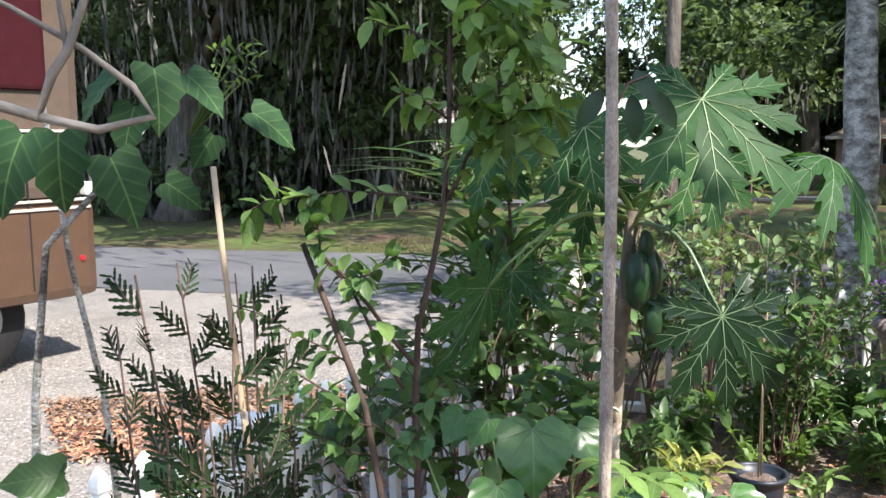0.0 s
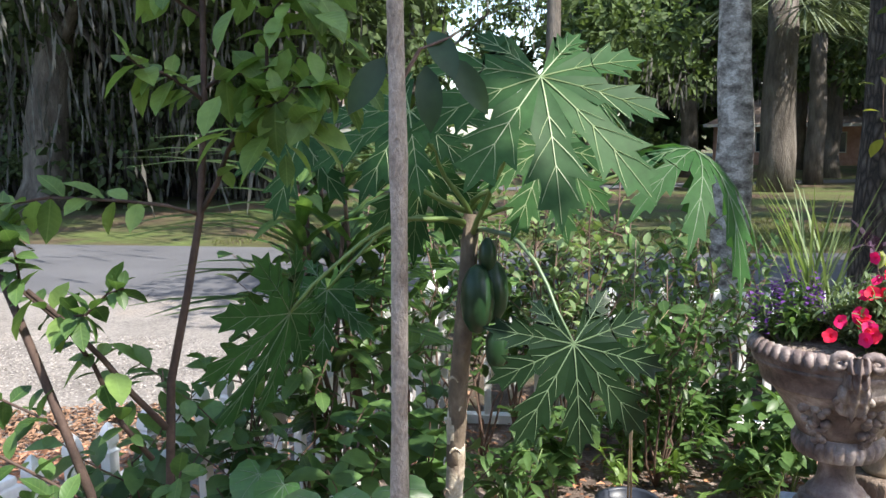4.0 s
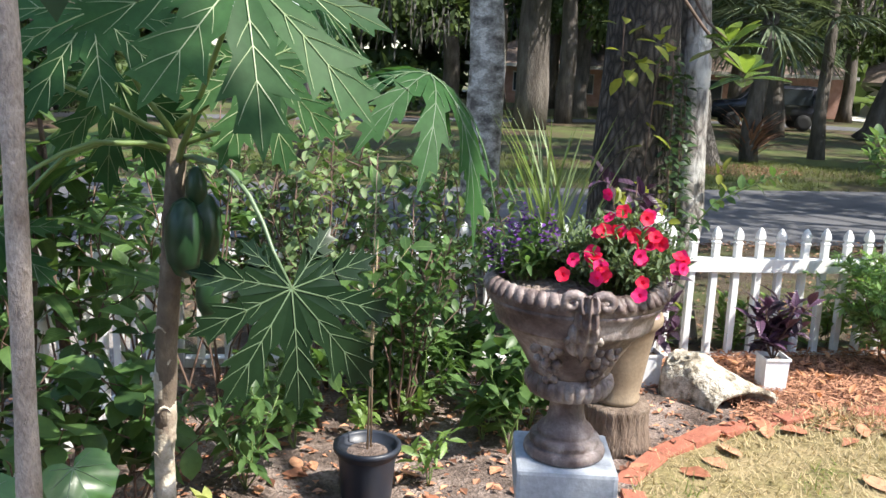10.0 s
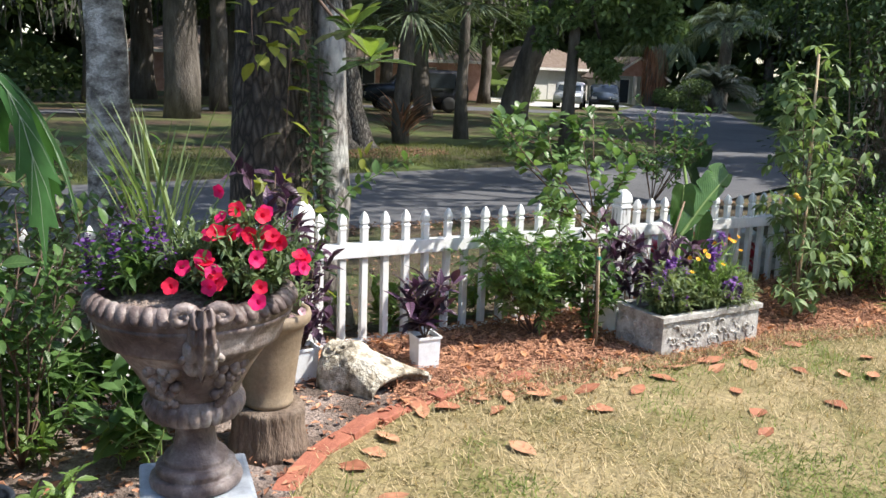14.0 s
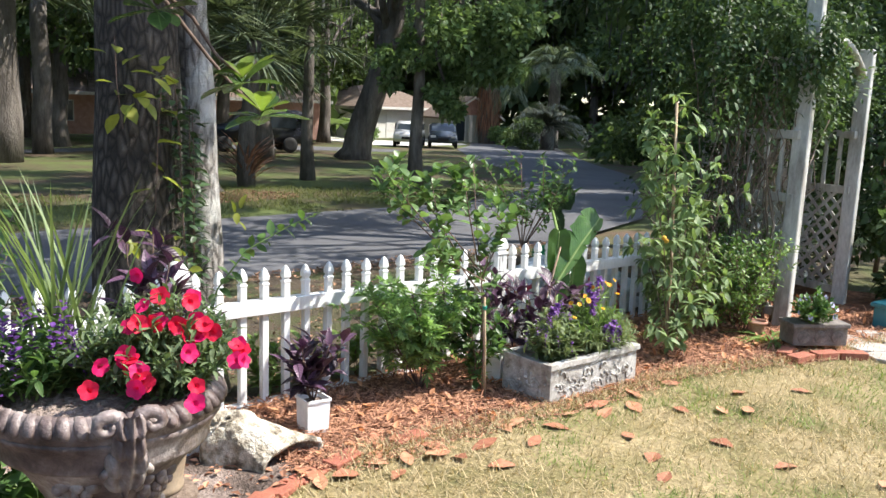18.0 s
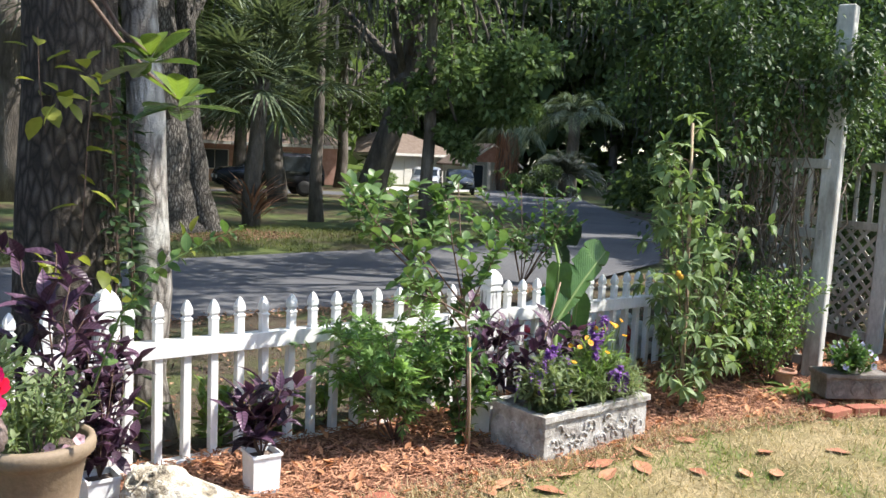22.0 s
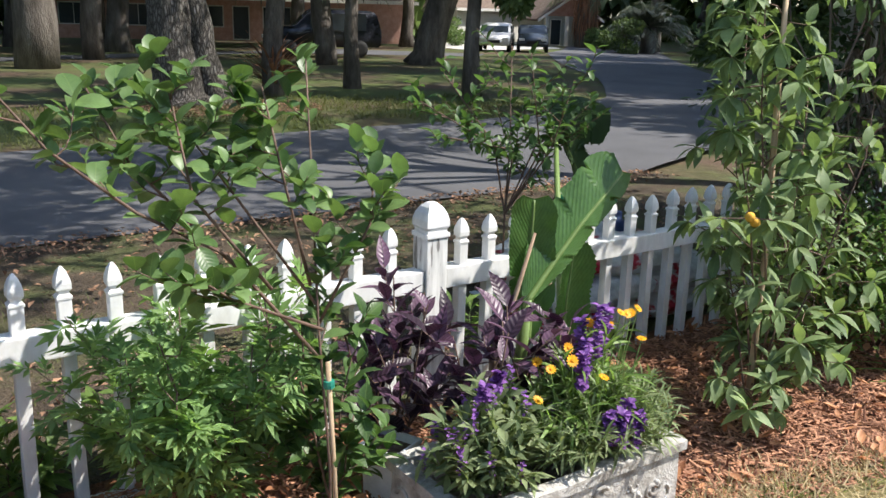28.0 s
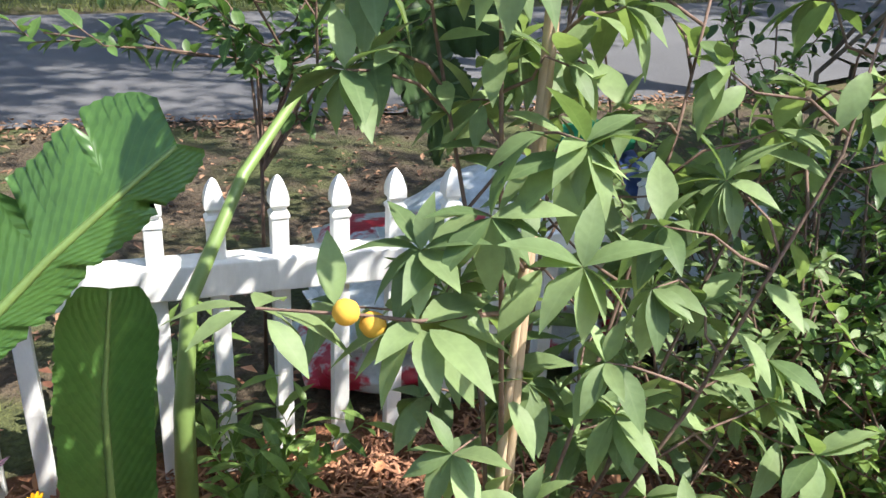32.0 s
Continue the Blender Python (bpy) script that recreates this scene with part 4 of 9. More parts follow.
def bush(name, at, label, stems, leaf_mat, form, size, per, wood=None, wood_r=0.006, twigs=4, twig_len=0.25, category="shrub", group="", up=0.25, t0=0.25, out=0.8, stem_name="stem"):
    """A shrub: stems as lists of points from its foot, each with side twigs that carry leaves."""
    p = plant(name, at, label, category, group)
    l, tg = Geo(), Geo()
    for pts in stems:
        w = Geo()
        pts = np.array(pts, float)
        if len(pts) == 2:
            pts = bend(pts[0], pts[1], 0, np.linalg.norm(pts[1] - pts[0]) * 0.03, 6)
        w.tube(pts, taper(wood_r, wood_r * 0.45, len(pts)), 6)
        leaves_on(l, pts, per, size, form, t0, out, up)
        for k in range(twigs):
            q, d = along(pts, [t0 + (0.97 - t0) * (k + rng.random()) / twigs])
            a = rng.random() * 6.283
            e = q[0] + twig_len * (0.5 + rng.random()) * (np.array([math.cos(a), math.sin(a), 0.35]) * 0.8 + d[0] * 0.5)
            tw = bend(q[0], e, -0.02, twig_len * 0.06, 4)
            tg.tube(tw, taper(wood_r * 0.5, wood_r * 0.25, 4), 5)
            leaves_on(l, tw, per, size, form, 0.15, out, up)
        w.put(stem_name, wood or M_TWIG, p, "", True)
    if twigs:
        tg.put("brushwood", wood or M_TWIG, p, "", True)["kind"] = "stuff"
    l.put("foliage", leaf_mat, p)
    return p


def palmate(parent, centre, way, normal, radius, mat, lobes=7, vein=None, hang=0.0):
    """A papaya leaf: lobes joined round the stalk, then cut deep with side teeth; the veins lie on it as a part."""
    f = frames_from([way], [normal])[0]
    g, vg = Geo(), Geo()
    sp = 4.9 / (lobes - 1)
    tb = math.tan(sp / 2)
    for k in range(lobes):
        a = (k - (lobes - 1) / 2) / ((lobes - 1) / 2)
        ang, ln = a * 2.45, radius * (1.0 - 0.45 * abs(a) ** 1.6) * (0.93 + 0.14 * rng.random())
        d = np.array([math.sin(ang), math.cos(ang), 0.05])
        m = f @ frames_from([d], [np.array([0, 0, 1.0])])[0]
        dr, j = 0.10 + 0.14 * rng.random() + hang, 0.9 + 0.2 * rng.random()
        inner = 0.40 * radius / ln * (1 - 0.15 * abs(a))
        form = rows_form([(0.0, 0.0, 0.0), (inner * 0.5 * tb, inner * 0.5, inner * 0.5), (inner * tb, inner, inner), (0.098 * j, 0.46, 0.50), (0.125 * j, 0.52, 0.58), (0.20 * j, 0.58, 0.74), (0.105, 0.66, 0.70), (0.10, 0.72, 0.76), (0.135 * j, 0.78, 0.88), (0.05, 0.86, 0.87), (0.03, 0.93, 0.93), (0.0, 1.0, 1.0)], 0.13, dr, 0.004)
        g.many(form, m[None], [centre], [ln])
        on = lambda u, t: m @ (np.array([u, t, 0.13 * abs(u) - dr * t * t + 0.006]) * ln) + np.array(centre)
        vg.tube([on(0, t) for t in np.linspace(0, 0.95, 7)], taper(0.0021, 0.0006, 7), 4, False)
        for t, u, v in ((0.30, 0.08, 0.46), (0.44, 0.17, 0.70), (0.62, 0.11, 0.84)):
            for sd in (-1, 1):
                vg.tube([on(0, t), on(sd * u * 0.6, t + (v - t) * 0.55), on(sd * u, v)], [0.0011, 0.0008, 0.0004], 3, False)
    leaf = g.put("leaf", mat, parent, "", True)
    vg.put("vein", vein or M_VEIN, leaf, "pale green veins")
    return leaf


# ---- papaya ----
pap = plant("papaya_tree", (0, 0, 0), "young papaya tree with deeply cut leaves and green fruit", "tree")
M_PAPTOP = surface("papaya_upper_bark", [(0.3, (0.10, 0.075, 0.055)), (0.55, (0.20, 0.155, 0.115)), (0.75, (0.33, 0.27, 0.20))], 16, 70, 0.85, 0.6, 0.008, (1, 1, 0.6))
Geo().tube([(0.60, 3.02, 0.0), (0.60, 3.01, 0.2), (0.603, 3.005, 0.4), (0.60, 3.0, 0.6), (0.607, 2.998, 0.70), (0.604, 2.990, 0.80), (0.612, 2.985, 0.90)], [0.031, 0.026, 0.028, 0.025, 0.0268, 0.0266, 0.024], 14).put("lower_trunk", M_PAPBARK, pap, "pale scarred lower trunk", True)
Geo().tube([(0.605, 2.998, 0.66), (0.604, 2.996, 0.72), (0.609, 2.988, 0.80), (0.61, 2.98, 0.9), (0.625, 2.93, 1.15), (0.64, 2.9, 1.42)], [0.0245, 0.0262, 0.0266, 0.027, 0.0255, 0.022], 14).put("upper_trunk", M_PAPTOP, pap, "dark grey-brown upper trunk", True)
sc = Geo()
for n, z in enumerate(np.arange(0.08, 1.38, 0.043)):
    a = n * 2.4 + 0.5 * rng.random()
    cx, cy = 0.60 + 0.05 * max(0, z - 0.8), 3.015 - 0.09 * max(0, z - 0.5)
    o, q = np.array([math.cos(a), math.sin(a), 0]), np.array([-math.sin(a), math.cos(a), 0])
    sc.tube([np.array([cx, cy, z]) + o * 0.0255 + q * u * 0.016 + np.array([0, 0, 0.014 * (1 - u * u)]) for u in (-1, -0.5, 0, 0.5, 1)], [0.002, 0.004, 0.005, 0.004, 0.002], 5)
sc.put("scarring", M_PAPBARK, pap)["kind"] = "stuff"
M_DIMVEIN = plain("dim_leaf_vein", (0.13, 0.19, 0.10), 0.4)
LEAVES = [((0.706, 2.38, 1.75), (0.02, -0.62, -0.78), (0, -0.78, 0.62), 0.345), ((0.84, 2.59, 1.13), (0.05, -0.22, -0.97), (0, -0.97, 0.22), 0.29),
          ((0.25, 2.92, 1.22), (-0.1, -0.35, -0.9), (-0.1, -0.9, 0.4), 0.20), ((0.16, 2.72, 1.20), (-0.5, -0.25, -0.83), (0.75, -0.45, -0.3), 0.33),
          ((1.20, 2.76, 1.585), (0.80, -0.30, -0.42), (0.42, -0.25, 0.87), 0.33), ((0.47, 2.83, 1.69), (-0.5, -0.35, -0.75), (-0.3, -0.8, 0.5), 0.29),
          ((0.19, 2.96, 1.63), (-0.3, -0.4, -0.85), (-0.2, -0.85, 0.4), 0.24), ((0.98, 2.95, 1.74), (0.6, 0.1, -0.6), (0.3, -0.4, 0.85), 0.28), ((0.52, 2.98, 1.54), (-0.2, -0.1, -0.97), (-0.5, -0.8, 0.1), 0.26), ((0.80, 2.72, 1.60), (0.2, -0.2, -0.95), (0.2, -0.95, 0.2), 0.26)]
for n, (c, w, nn, r) in enumerate(LEAVES):
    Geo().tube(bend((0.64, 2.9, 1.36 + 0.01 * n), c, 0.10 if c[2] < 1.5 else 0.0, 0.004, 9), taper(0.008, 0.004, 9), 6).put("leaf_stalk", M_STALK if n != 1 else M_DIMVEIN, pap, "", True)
    palmate(pap, c, w, nn, r, M_PAPSHADE if n == 1 else M_PAPAYA, 9 if r > 0.25 else 7, M_DIMVEIN if n in (1, 2, 3, 4) else None, 0.75 if n == 4 else 0.0)
for c, s in (((0.645, 2.84, 1.20), 1.12), ((0.69, 2.87, 1.215), 1.05), ((0.675, 2.86, 1.31), 0.6), ((0.70, 2.86, 1.06), 0.75)):
    Geo().turned([(0.002, -0.088 * s), (0.02 * s, -0.078 * s), (0.036 * s, -0.05 * s), (0.042 * s, -0.01), (0.038 * s, 0.035 * s), (0.022 * s, 0.068 * s), (0.006, 0.08 * s)], 14, c, lambda i, a: 1 + 0.03 * math.cos(5 * a)).put("fruit", M_FRUITG, pap, "hanging dark green fruit", True)

# ---- slim pale stem before it ----
pole = plant("slim_sapling", (0, 0, 0), "slim upright sapling stem with rough pale bark", "tree")
zs = np.linspace(0, 2.7, 28)
Geo().tube([(0.373 + 0.003 * math.sin(z * 5), 1.865 - 0.004 * z, z) for z in zs], [0.0122 + 0.0009 * rng.random() + (0.0022 if abs(z - 1.6) < 0.06 or abs(z - 1.08) < 0.06 else 0) for n, z in enumerate(zs)], 12).put("stem", M_POLE, pole, "", True)
for c, d in (((0.42, 1.885, 1.74), (0.05, -0.3, -0.9)), ((0.455, 1.88, 1.75), (0.5, -0.2, -0.7)), ((0.36, 1.88, 1.75), (-0.5, -0.3, -0.7)), ((0.43, 1.9, 1.79), (0.2, -0.6, -0.5))):
    Geo().many(leaf_form([0.0, 0.15, 0.2, 0.2, 0.14, 0.0], 0.25, 0.2), frames_from([d], [(0, -1, 0.3)]), [c], [0.10]).put("leaf", M_LEAF_C, pole, "dark hanging leaf", True)
Geo().tube([(0.373, 1.86, 1.70), (0.41, 1.87, 1.76), (0.46, 1.88, 1.78)], [0.004, 0.003, 0.002], 6).put("twig", M_TWIG, pole)

# ---- dark-stemmed shrub left of the papaya ----
ds = plant("plum_sapling", (0, 0, 0), "dark-stemmed sapling with drooping fresh green leaves", "tree")
w, l = Geo(), Geo()
main = [(-0.05, 2.27, 0.0), (-0.045, 2.26, 0.6), (-0.05, 2.25, 0.95), (-0.04, 2.26, 1.17), (0.0, 2.25, 1.34), (0.03, 2.25, 1.49), (0.045, 2.26, 1.7), (0.05, 2.27, 1.95), (0.06, 2.28, 2.4)]
w.tube(main, taper(0.0105, 0.005, 9), 9)
BR = [((-0.05, 2.25, 1.08), (-0.26, 2.17, 1.37), 0.007), ((0.03, 2.25, 1.49), (-0.22, 2.2, 1.53), 0.004), ((-0.22, 2.2, 1.53), (-0.45, 2.15, 1.48), 0.003), ((0.035, 2.25, 1.5), (0.14, 2.2, 1.68), 0.006), ((0.14, 2.2, 1.68), (0.2, 2.2, 1.95), 0.004),
      ((0.045, 2.26, 1.7), (-0.08, 2.2, 1.78), 0.004), ((0.045, 2.26, 1.72), (0.22, 2.28, 1.78), 0.004), ((0.05, 2.27, 1.85), (-0.15, 2.25, 1.95), 0.004), ((0.05, 2.27, 1.9), (0.2, 2.2, 2.02), 0.004), ((0.14, 2.2, 1.68), (0.3, 2.15, 1.72), 0.003), ((0.05, 2.27, 1.95), (0.25, 2.35, 2.15), 0.004)]
for a, b, r in BR:
    pts = bend(a, b, 0.01, 0.008, 5)
    Geo().tube(pts, taper(r, r * 0.6, 5), 6).put("branch", M_DARKTWIG, ds, "", True)
    leaves_on(l, pts, 9 if a[2] < 1.52 else 20, 0.075, OVAL, 0.3 if a[2] < 1.52 else 0.1, 0.9, -0.25)
w.put("stem", M_DARKTWIG, ds, "dark brown bark", True)
for a, b in (((0.2, 2.2, 1.9), (0.3, 2.2, 1.7)), ((0.15, 2.2, 1.75), (0.2, 2.16, 1.6)), ((0.05, 2.25, 2.0), (0.3, 2.25, 1.95))):
    leaves_on(l, bend(a, b, 0, 0.02, 5), 34, 0.08, OVAL, 0.0, 0.9, -0.35, spread=0.1)
l.put("leaves", M_LEAF_B, ds)

# cut stem with leafy side shoots
cut = plant("pruned_sapling", (0, 0, 0), "pruned sapling, one bare stem and leafy side shoots", "tree")
w, l = Geo(), Geo()
w.tube([(-0.04, 2.1, 0.0), (-0.1, 2.12, 0.6), (-0.17, 2.15, 1.0), (-0.25, 2.18, 1.22), (-0.32, 2.21, 1.40)], [0.010, 0.0095, 0.009, 0.008, 0.0075], 9)
for a, b, r in (((-0.08, 2.25, 1.02), (-0.27, 2.17, 1.37), 0.006), ((-0.1, 2.2, 0.9), (-0.42, 2.1, 1.15), 0.004), ((-0.15, 2.15, 0.95), (-0.3, 2.0, 1.05), 0.003), ((-0.05, 2.2, 0.8), (-0.35, 2.15, 0.95), 0.004), ((-0.2, 2.17, 1.1), (-0.5, 2.2, 1.25), 0.003), ((-0.08, 2.2, 0.85), (0.0, 2.1, 1.05), 0.003), ((-0.27, 2.17, 1.37), (-0.3, 2.16, 1.5), 0.003), ((-0.2, 2.17, 1.28), (-0.08, 2.1, 1.38), 0.003)):
    pts = bend(a, b, 0.01, 0.01, 5)
    Geo().tube(pts, taper(r, r * 0.6, 5), 6).put("shoot", M_DARKTWIG, cut, "", True)
    leaves_on(l, pts, 26, 0.055, OVAL, 0.1, 0.9, -0.15)
w.put("stem", M_DARKTWIG, cut, "", True)
l.put("leaves", M_LEAF_A, cut)

# ---- scale-leaved conifer with its stake ----
con = plant("young_conifer", (0, 0, 0), "young conifer with flat scaly dark green sprays", "shrub")
w, l = Geo(), Geo()
SCALY = rows_form([(0.05, 0.0, 0.0), (0.115, 0.20, 0.26), (0.07, 0.38, 0.40), (0.12, 0.54, 0.61), (0.07, 0.72, 0.75), (0.095, 0.84, 0.90), (0.0, 1.0, 1.0)], -0.35, 0.05)
for k in range(23):
    a = k * 2.4
    h = 0.84 + 0.032 * k
    top = np.array([-0.285 + (0.04 + 0.06 * (k % 3)) * math.cos(a), 1.30 + 0.09 * math.sin(a), min(h, 1.47)])
    pts = bend((-0.25 + 0.02 * math.cos(a), 1.25 + 0.02 * math.sin(a), 0.1), top, 0, 0.012, 7)
    w.tube(pts, taper(0.004, 0.0016, 7), 5)
    for q in range(15):
        p0, d = along(pts, [0.42 + 0.0385 * q])
        b = a + (1.15 if q % 2 else -1.15) + rng.normal() * 0.3
        ln = 0.086 * (1.15 - 0.034 * q) * (0.8 + 0.4 * rng.random())
        ax = np.array([math.cos(b) * 0.85, math.sin(b) * 0.6, 0.62])
        ax /= np.linalg.norm(ax)
        side = np.cross(ax, [math.sin(b) * 0.3, -0.9, 0.25])
        side /= np.linalg.norm(side)
        tw = np.array([p0[0], p0[0] + ax * ln * 0.55, p0[0] + ax * ln + np.array([0, 0, 0.012])])
        w.tube(tw, [0.0016, 0.0012, 0.0008], 4)
        m = 11
        t = (np.arange(m) + 0.5) / m
        bp, bd = along(tw, t)
        way = np.where((np.arange(m) % 2)[:, None] > 0, side, -side) * 0.75 + bd * 0.85 + rng.normal(size=(m, 3)) * 0.08
        l.many(SCALY, frames_from(way, np.tile(np.cross(ax, side), (m, 1))), bp, ln * 0.46 * (1.1 - 0.55 * t))
        l.many(SCALY, frames_from([ax], [np.cross(ax, side)]), [p0[0] + ax * ln * 0.55], [ln * 0.6])
w.put("stem", M_TWIG, con, "", True)
l.put("sprays", leafy("conifer_scale", (0.016, 0.034, 0.014), (0.036, 0.066, 0.026), 0.6, 0.15, spec=0.05), con)
stake = plant("garden_stake", (0, 0, 0), "weathered wooden garden stake among the conifer", "stake")
Geo().tube([(-0.2, 1.2, 0.0), (-0.235, 1.26, 0.9), (-0.25, 1.276, 1.169), (-0.29, 1.33, 1.46), (-0.306, 1.35, 1.613)], [0.005, 0.005, 0.0048, 0.0045, 0.0045], 8).put("shaft", M_WOODSTAKE, stake, "", True)

# ---- large-leaved shrub by the drive, close to the eye ----
# upper mulberry leaves only: darkened in colour to stand for being out of sun
M_MULBSHADE = leafy("mulberry_leaf", (0.018, 0.050, 0.020), (0.034, 0.082, 0.032), 0.55, 0.15, veins=0.4, ribs=26.0, spec=0.08)
mul = plant("mulberry_shrub", (0, 0, 0), "leggy shrub with large broad leaves on thin stems", "shrub")
w, l = Geo(), Geo()
for pts, r in (([(-0.66, 1.45, 0.0), (-0.66, 1.47, 1.05), (-0.655, 1.48, 1.23), (-0.63, 1.5, 1.48), (-0.52, 1.52, 1.6), (-0.44, 1.55, 1.72)], 0.009), ([(-0.53, 1.5, 0.0), (-0.54, 1.52, 1.0), (-0.56, 1.53, 1.22), (-0.6, 1.52, 1.45), (-0.62, 1.5, 1.72)], 0.008)):
    w.tube(pts, taper(r, r * 0.5, len(pts)), 8)
w.put("stem", M_GREYBARK, mul, "", True)
MULLEAF = rows_form([(0.12, 0.0, -0.08), (0.30, 0.05, -0.10), (0.40, 0.15, 0.03), (0.36, 0.30, 0.22), (0.43, 0.42, 0.40), (0.30, 0.55, 0.53), (0.31, 0.66, 0.66), (0.18, 0.82, 0.80), (0.07, 0.93, 0.92), (0.0, 1.0, 1.0)], 0.16, 0.35, 0.016)
for c, d, s in (((-0.38, 1.33, 1.755), (0.25, -0.35, -0.85), 0.13), ((-0.35, 1.39, 1.75), (0.75, -0.2, -0.55), 0.11), ((-0.42, 1.28, 1.74), (-0.65, -0.2, -0.6), 0.12), ((-0.40, 1.30, 1.70), (-0.15, -0.5, -0.8), 0.10),
                ((-0.44, 1.14, 1.66), (0.05, -0.3, -0.95), 0.13), ((-0.40, 1.20, 1.63), (0.45, -0.2, -0.85), 0.13), ((-0.46, 1.09, 1.66), (-0.35, -0.3, -0.85), 0.14), ((-0.38, 1.36, 1.59), (0.75, 0.1, -0.5), 0.09), ((-0.30, 1.60, 1.70), (0.8, 0.1, -0.45), 0.13), ((-0.33, 1.45, 1.66), (-0.5, -0.1, -0.7), 0.09),
                ((-0.58, 1.35, 1.13), (0.3, -0.7, 0.25), 0.12), ((-0.55, 1.33, 1.15), (-0.7, -0.5, 0.1), 0.12), ((-0.47, 1.45, 1.10), (0.8, -0.4, 0.15), 0.10), ((-0.60, 1.30, 1.09), (0.1, -0.9, -0.1), 0.13), ((-0.42, 1.46, 1.09), (0.2, -0.8, 0.2), 0.11), ((-0.66, 1.35, 1.08), (-0.6, -0.7, 0.0), 0.12)):
    Geo().many(MULLEAF, frames_from([d], [(0.1, -0.65, 0.75)], rng.normal(size=1) * 0.3), [c], [s * 0.72]).put("leaf", M_MULBSHADE if c[2] > 1.3 else M_LEAF_A, mul, "", True)
sg = Geo()
for k in range(7):
    x = -0.33 + 0.012 * k
    sg.tube(bend((-0.36, 1.42, 1.66), (x, 1.44, 1.79 - 0.012 * abs(k - 3)), 0, 0.004, 4), taper(0.0018, 0.0008, 4), 4)
    leaves_on(sg, bend((x, 1.44, 1.73), (x + 0.01, 1.44, 1.80), 0, 0.003, 3), 7, 0.02, LANCE, 0.0, 0.8, 0.2)
sg.put("flower_shoot", M_LEAF_B, mul, "pale young shoots")
bare = plant("bare_branch", (0, 0, 0), "bare grey forked branch of a small tree", "branch")
M_GREYTWIG = surface("grey_twig", [(0.3, (0.13, 0.11, 0.095)), (0.7, (0.30, 0.265, 0.23))], 14, 90, 0.85, 0.5, 0.004)
for nm, pts, r in (("main_stem", [(-0.75, 1.0, 0.0), (-0.72, 0.95, 1.2), (-0.62, 0.85, 1.74)], 0.013), ("branch", [(-0.62, 0.85, 1.74), (-0.42, 0.84, 1.70), (-0.33, 0.85, 1.672), (-0.315, 0.85, 1.71), (-0.30, 0.85, 1.73), (-0.28, 0.86, 1.79), (-0.24, 0.88, 1.9)], 0.0062), ("branch", [(-0.33, 0.85, 1.672), (-0.28, 0.86, 1.66), (-0.235, 0.88, 1.672), (-0.25, 0.87, 1.70), (-0.29, 0.86, 1.733), (-0.35, 0.85, 1.77), (-0.44, 0.84, 1.81)], 0.0045), ("twig", [(-0.3, 0.85, 1.73), (-0.31, 0.86, 1.78), (-0.315, 0.87, 1.84)], 0.003)):
    Geo().tube(pts, taper(r, r * 0.5, len(pts)), 8).put(nm, M_GREYTWIG, bare, "", True)

# ---- low leaves in front ----
calla = plant("broad_leaf_clump", (0.3, 2.2, 0.0), "clump of broad heart-shaped glossy leaves on stalks", "plant")
w, l = Geo(), Geo()
for n, (c, d, s) in enumerate((((-0.05, 0.03, 0.915), (-0.02, -0.72, -0.66), 0.20), ((-0.15, -0.14, 0.83), (-0.12, -0.85, -0.5), 0.17), ((0.10, 0.26, 0.84), (0.35, -0.6, -0.5), 0.17), ((-0.15, 0.28, 0.86), (-0.6, -0.5, -0.5), 0.14), ((0.42, -0.1, 0.78), (0.55, -0.7, -0.35), 0.17), ((0.33, -0.02, 0.80), (0.1, -0.8, -0.5), 0.15), ((0.58, -0.05, 0.72), (0.6, -0.7, -0.3), 0.17), ((-0.35, 0.3, 0.80), (-0.4, -0.7, -0.5), 0.14), ((-0.22, 0.45, 0.82), (-0.6, -0.5, -0.5), 0.15), ((0.22, 0.10, 0.72), (0.1, -0.9, -0.3), 0.15), ((-0.28, 0.0, 0.70), (-0.5, -0.7, -0.3), 0.15), ((-0.10, 0.15, 0.66), (0.2, -0.8, -0.4), 0.15))):
    w.tube(bend((c[0] * 0.3, c[1] * 0.3 + 0.1, 0), c, 0.05, 0.01, 5), taper(0.005, 0.0035, 5), 6)
    Geo().many(HEARTY, frames_from([d], [(0, -0.5, 0.85)]), [c], [s * (0.86 if n == 0 else 0.7)]).put("leaf", M_GLOSSY, calla, "", True)
    vm, vs2, ln = frames_from([d], [(0, -0.5, 0.85)])[0], Geo(), s * (0.86 if n == 0 else 0.7)
    for a in (-1.9, -1.15, -0.6, 0.0, 0.6, 1.15, 1.9):
        r = 0.93 if a == 0 else 0.66 if abs(a) < 1 else 0.5 if abs(a) < 1.5 else 0.36
        vs2.tube([vm @ (np.array([r * t * math.sin(a), r * t * math.cos(a), 0.12 * abs(r * t * math.sin(a)) - 0.42 * r * t * math.cos(a) * abs(r * t * math.cos(a)) + 0.006]) * ln) + np.array(c) for t in (0, 0.35, 0.7, 1.0)], [0.0016, 0.0012, 0.0008, 0.0004], 4, False)
    vs2.put("vein", M_DIMVEIN, calla.children[-1], "fine raised veins")
w.put("stalk_clump", M_STALK, calla, "", True)
FIVELEAF = rows_form([(0.0, 0.0, 0.0), (0.15, 0.2, 0.2), (0.22, 0.42, 0.42), (0.19, 0.62, 0.62), (0.09, 0.83, 0.83), (0.0, 1.0, 1.0)], 0.3, 0.35, 0.008)
seed = plant("leafy_seedling", (0.44, 2.0, 0.0), "low seedlings with light green compound leaves", "plant")
w, l = Geo(), Geo()
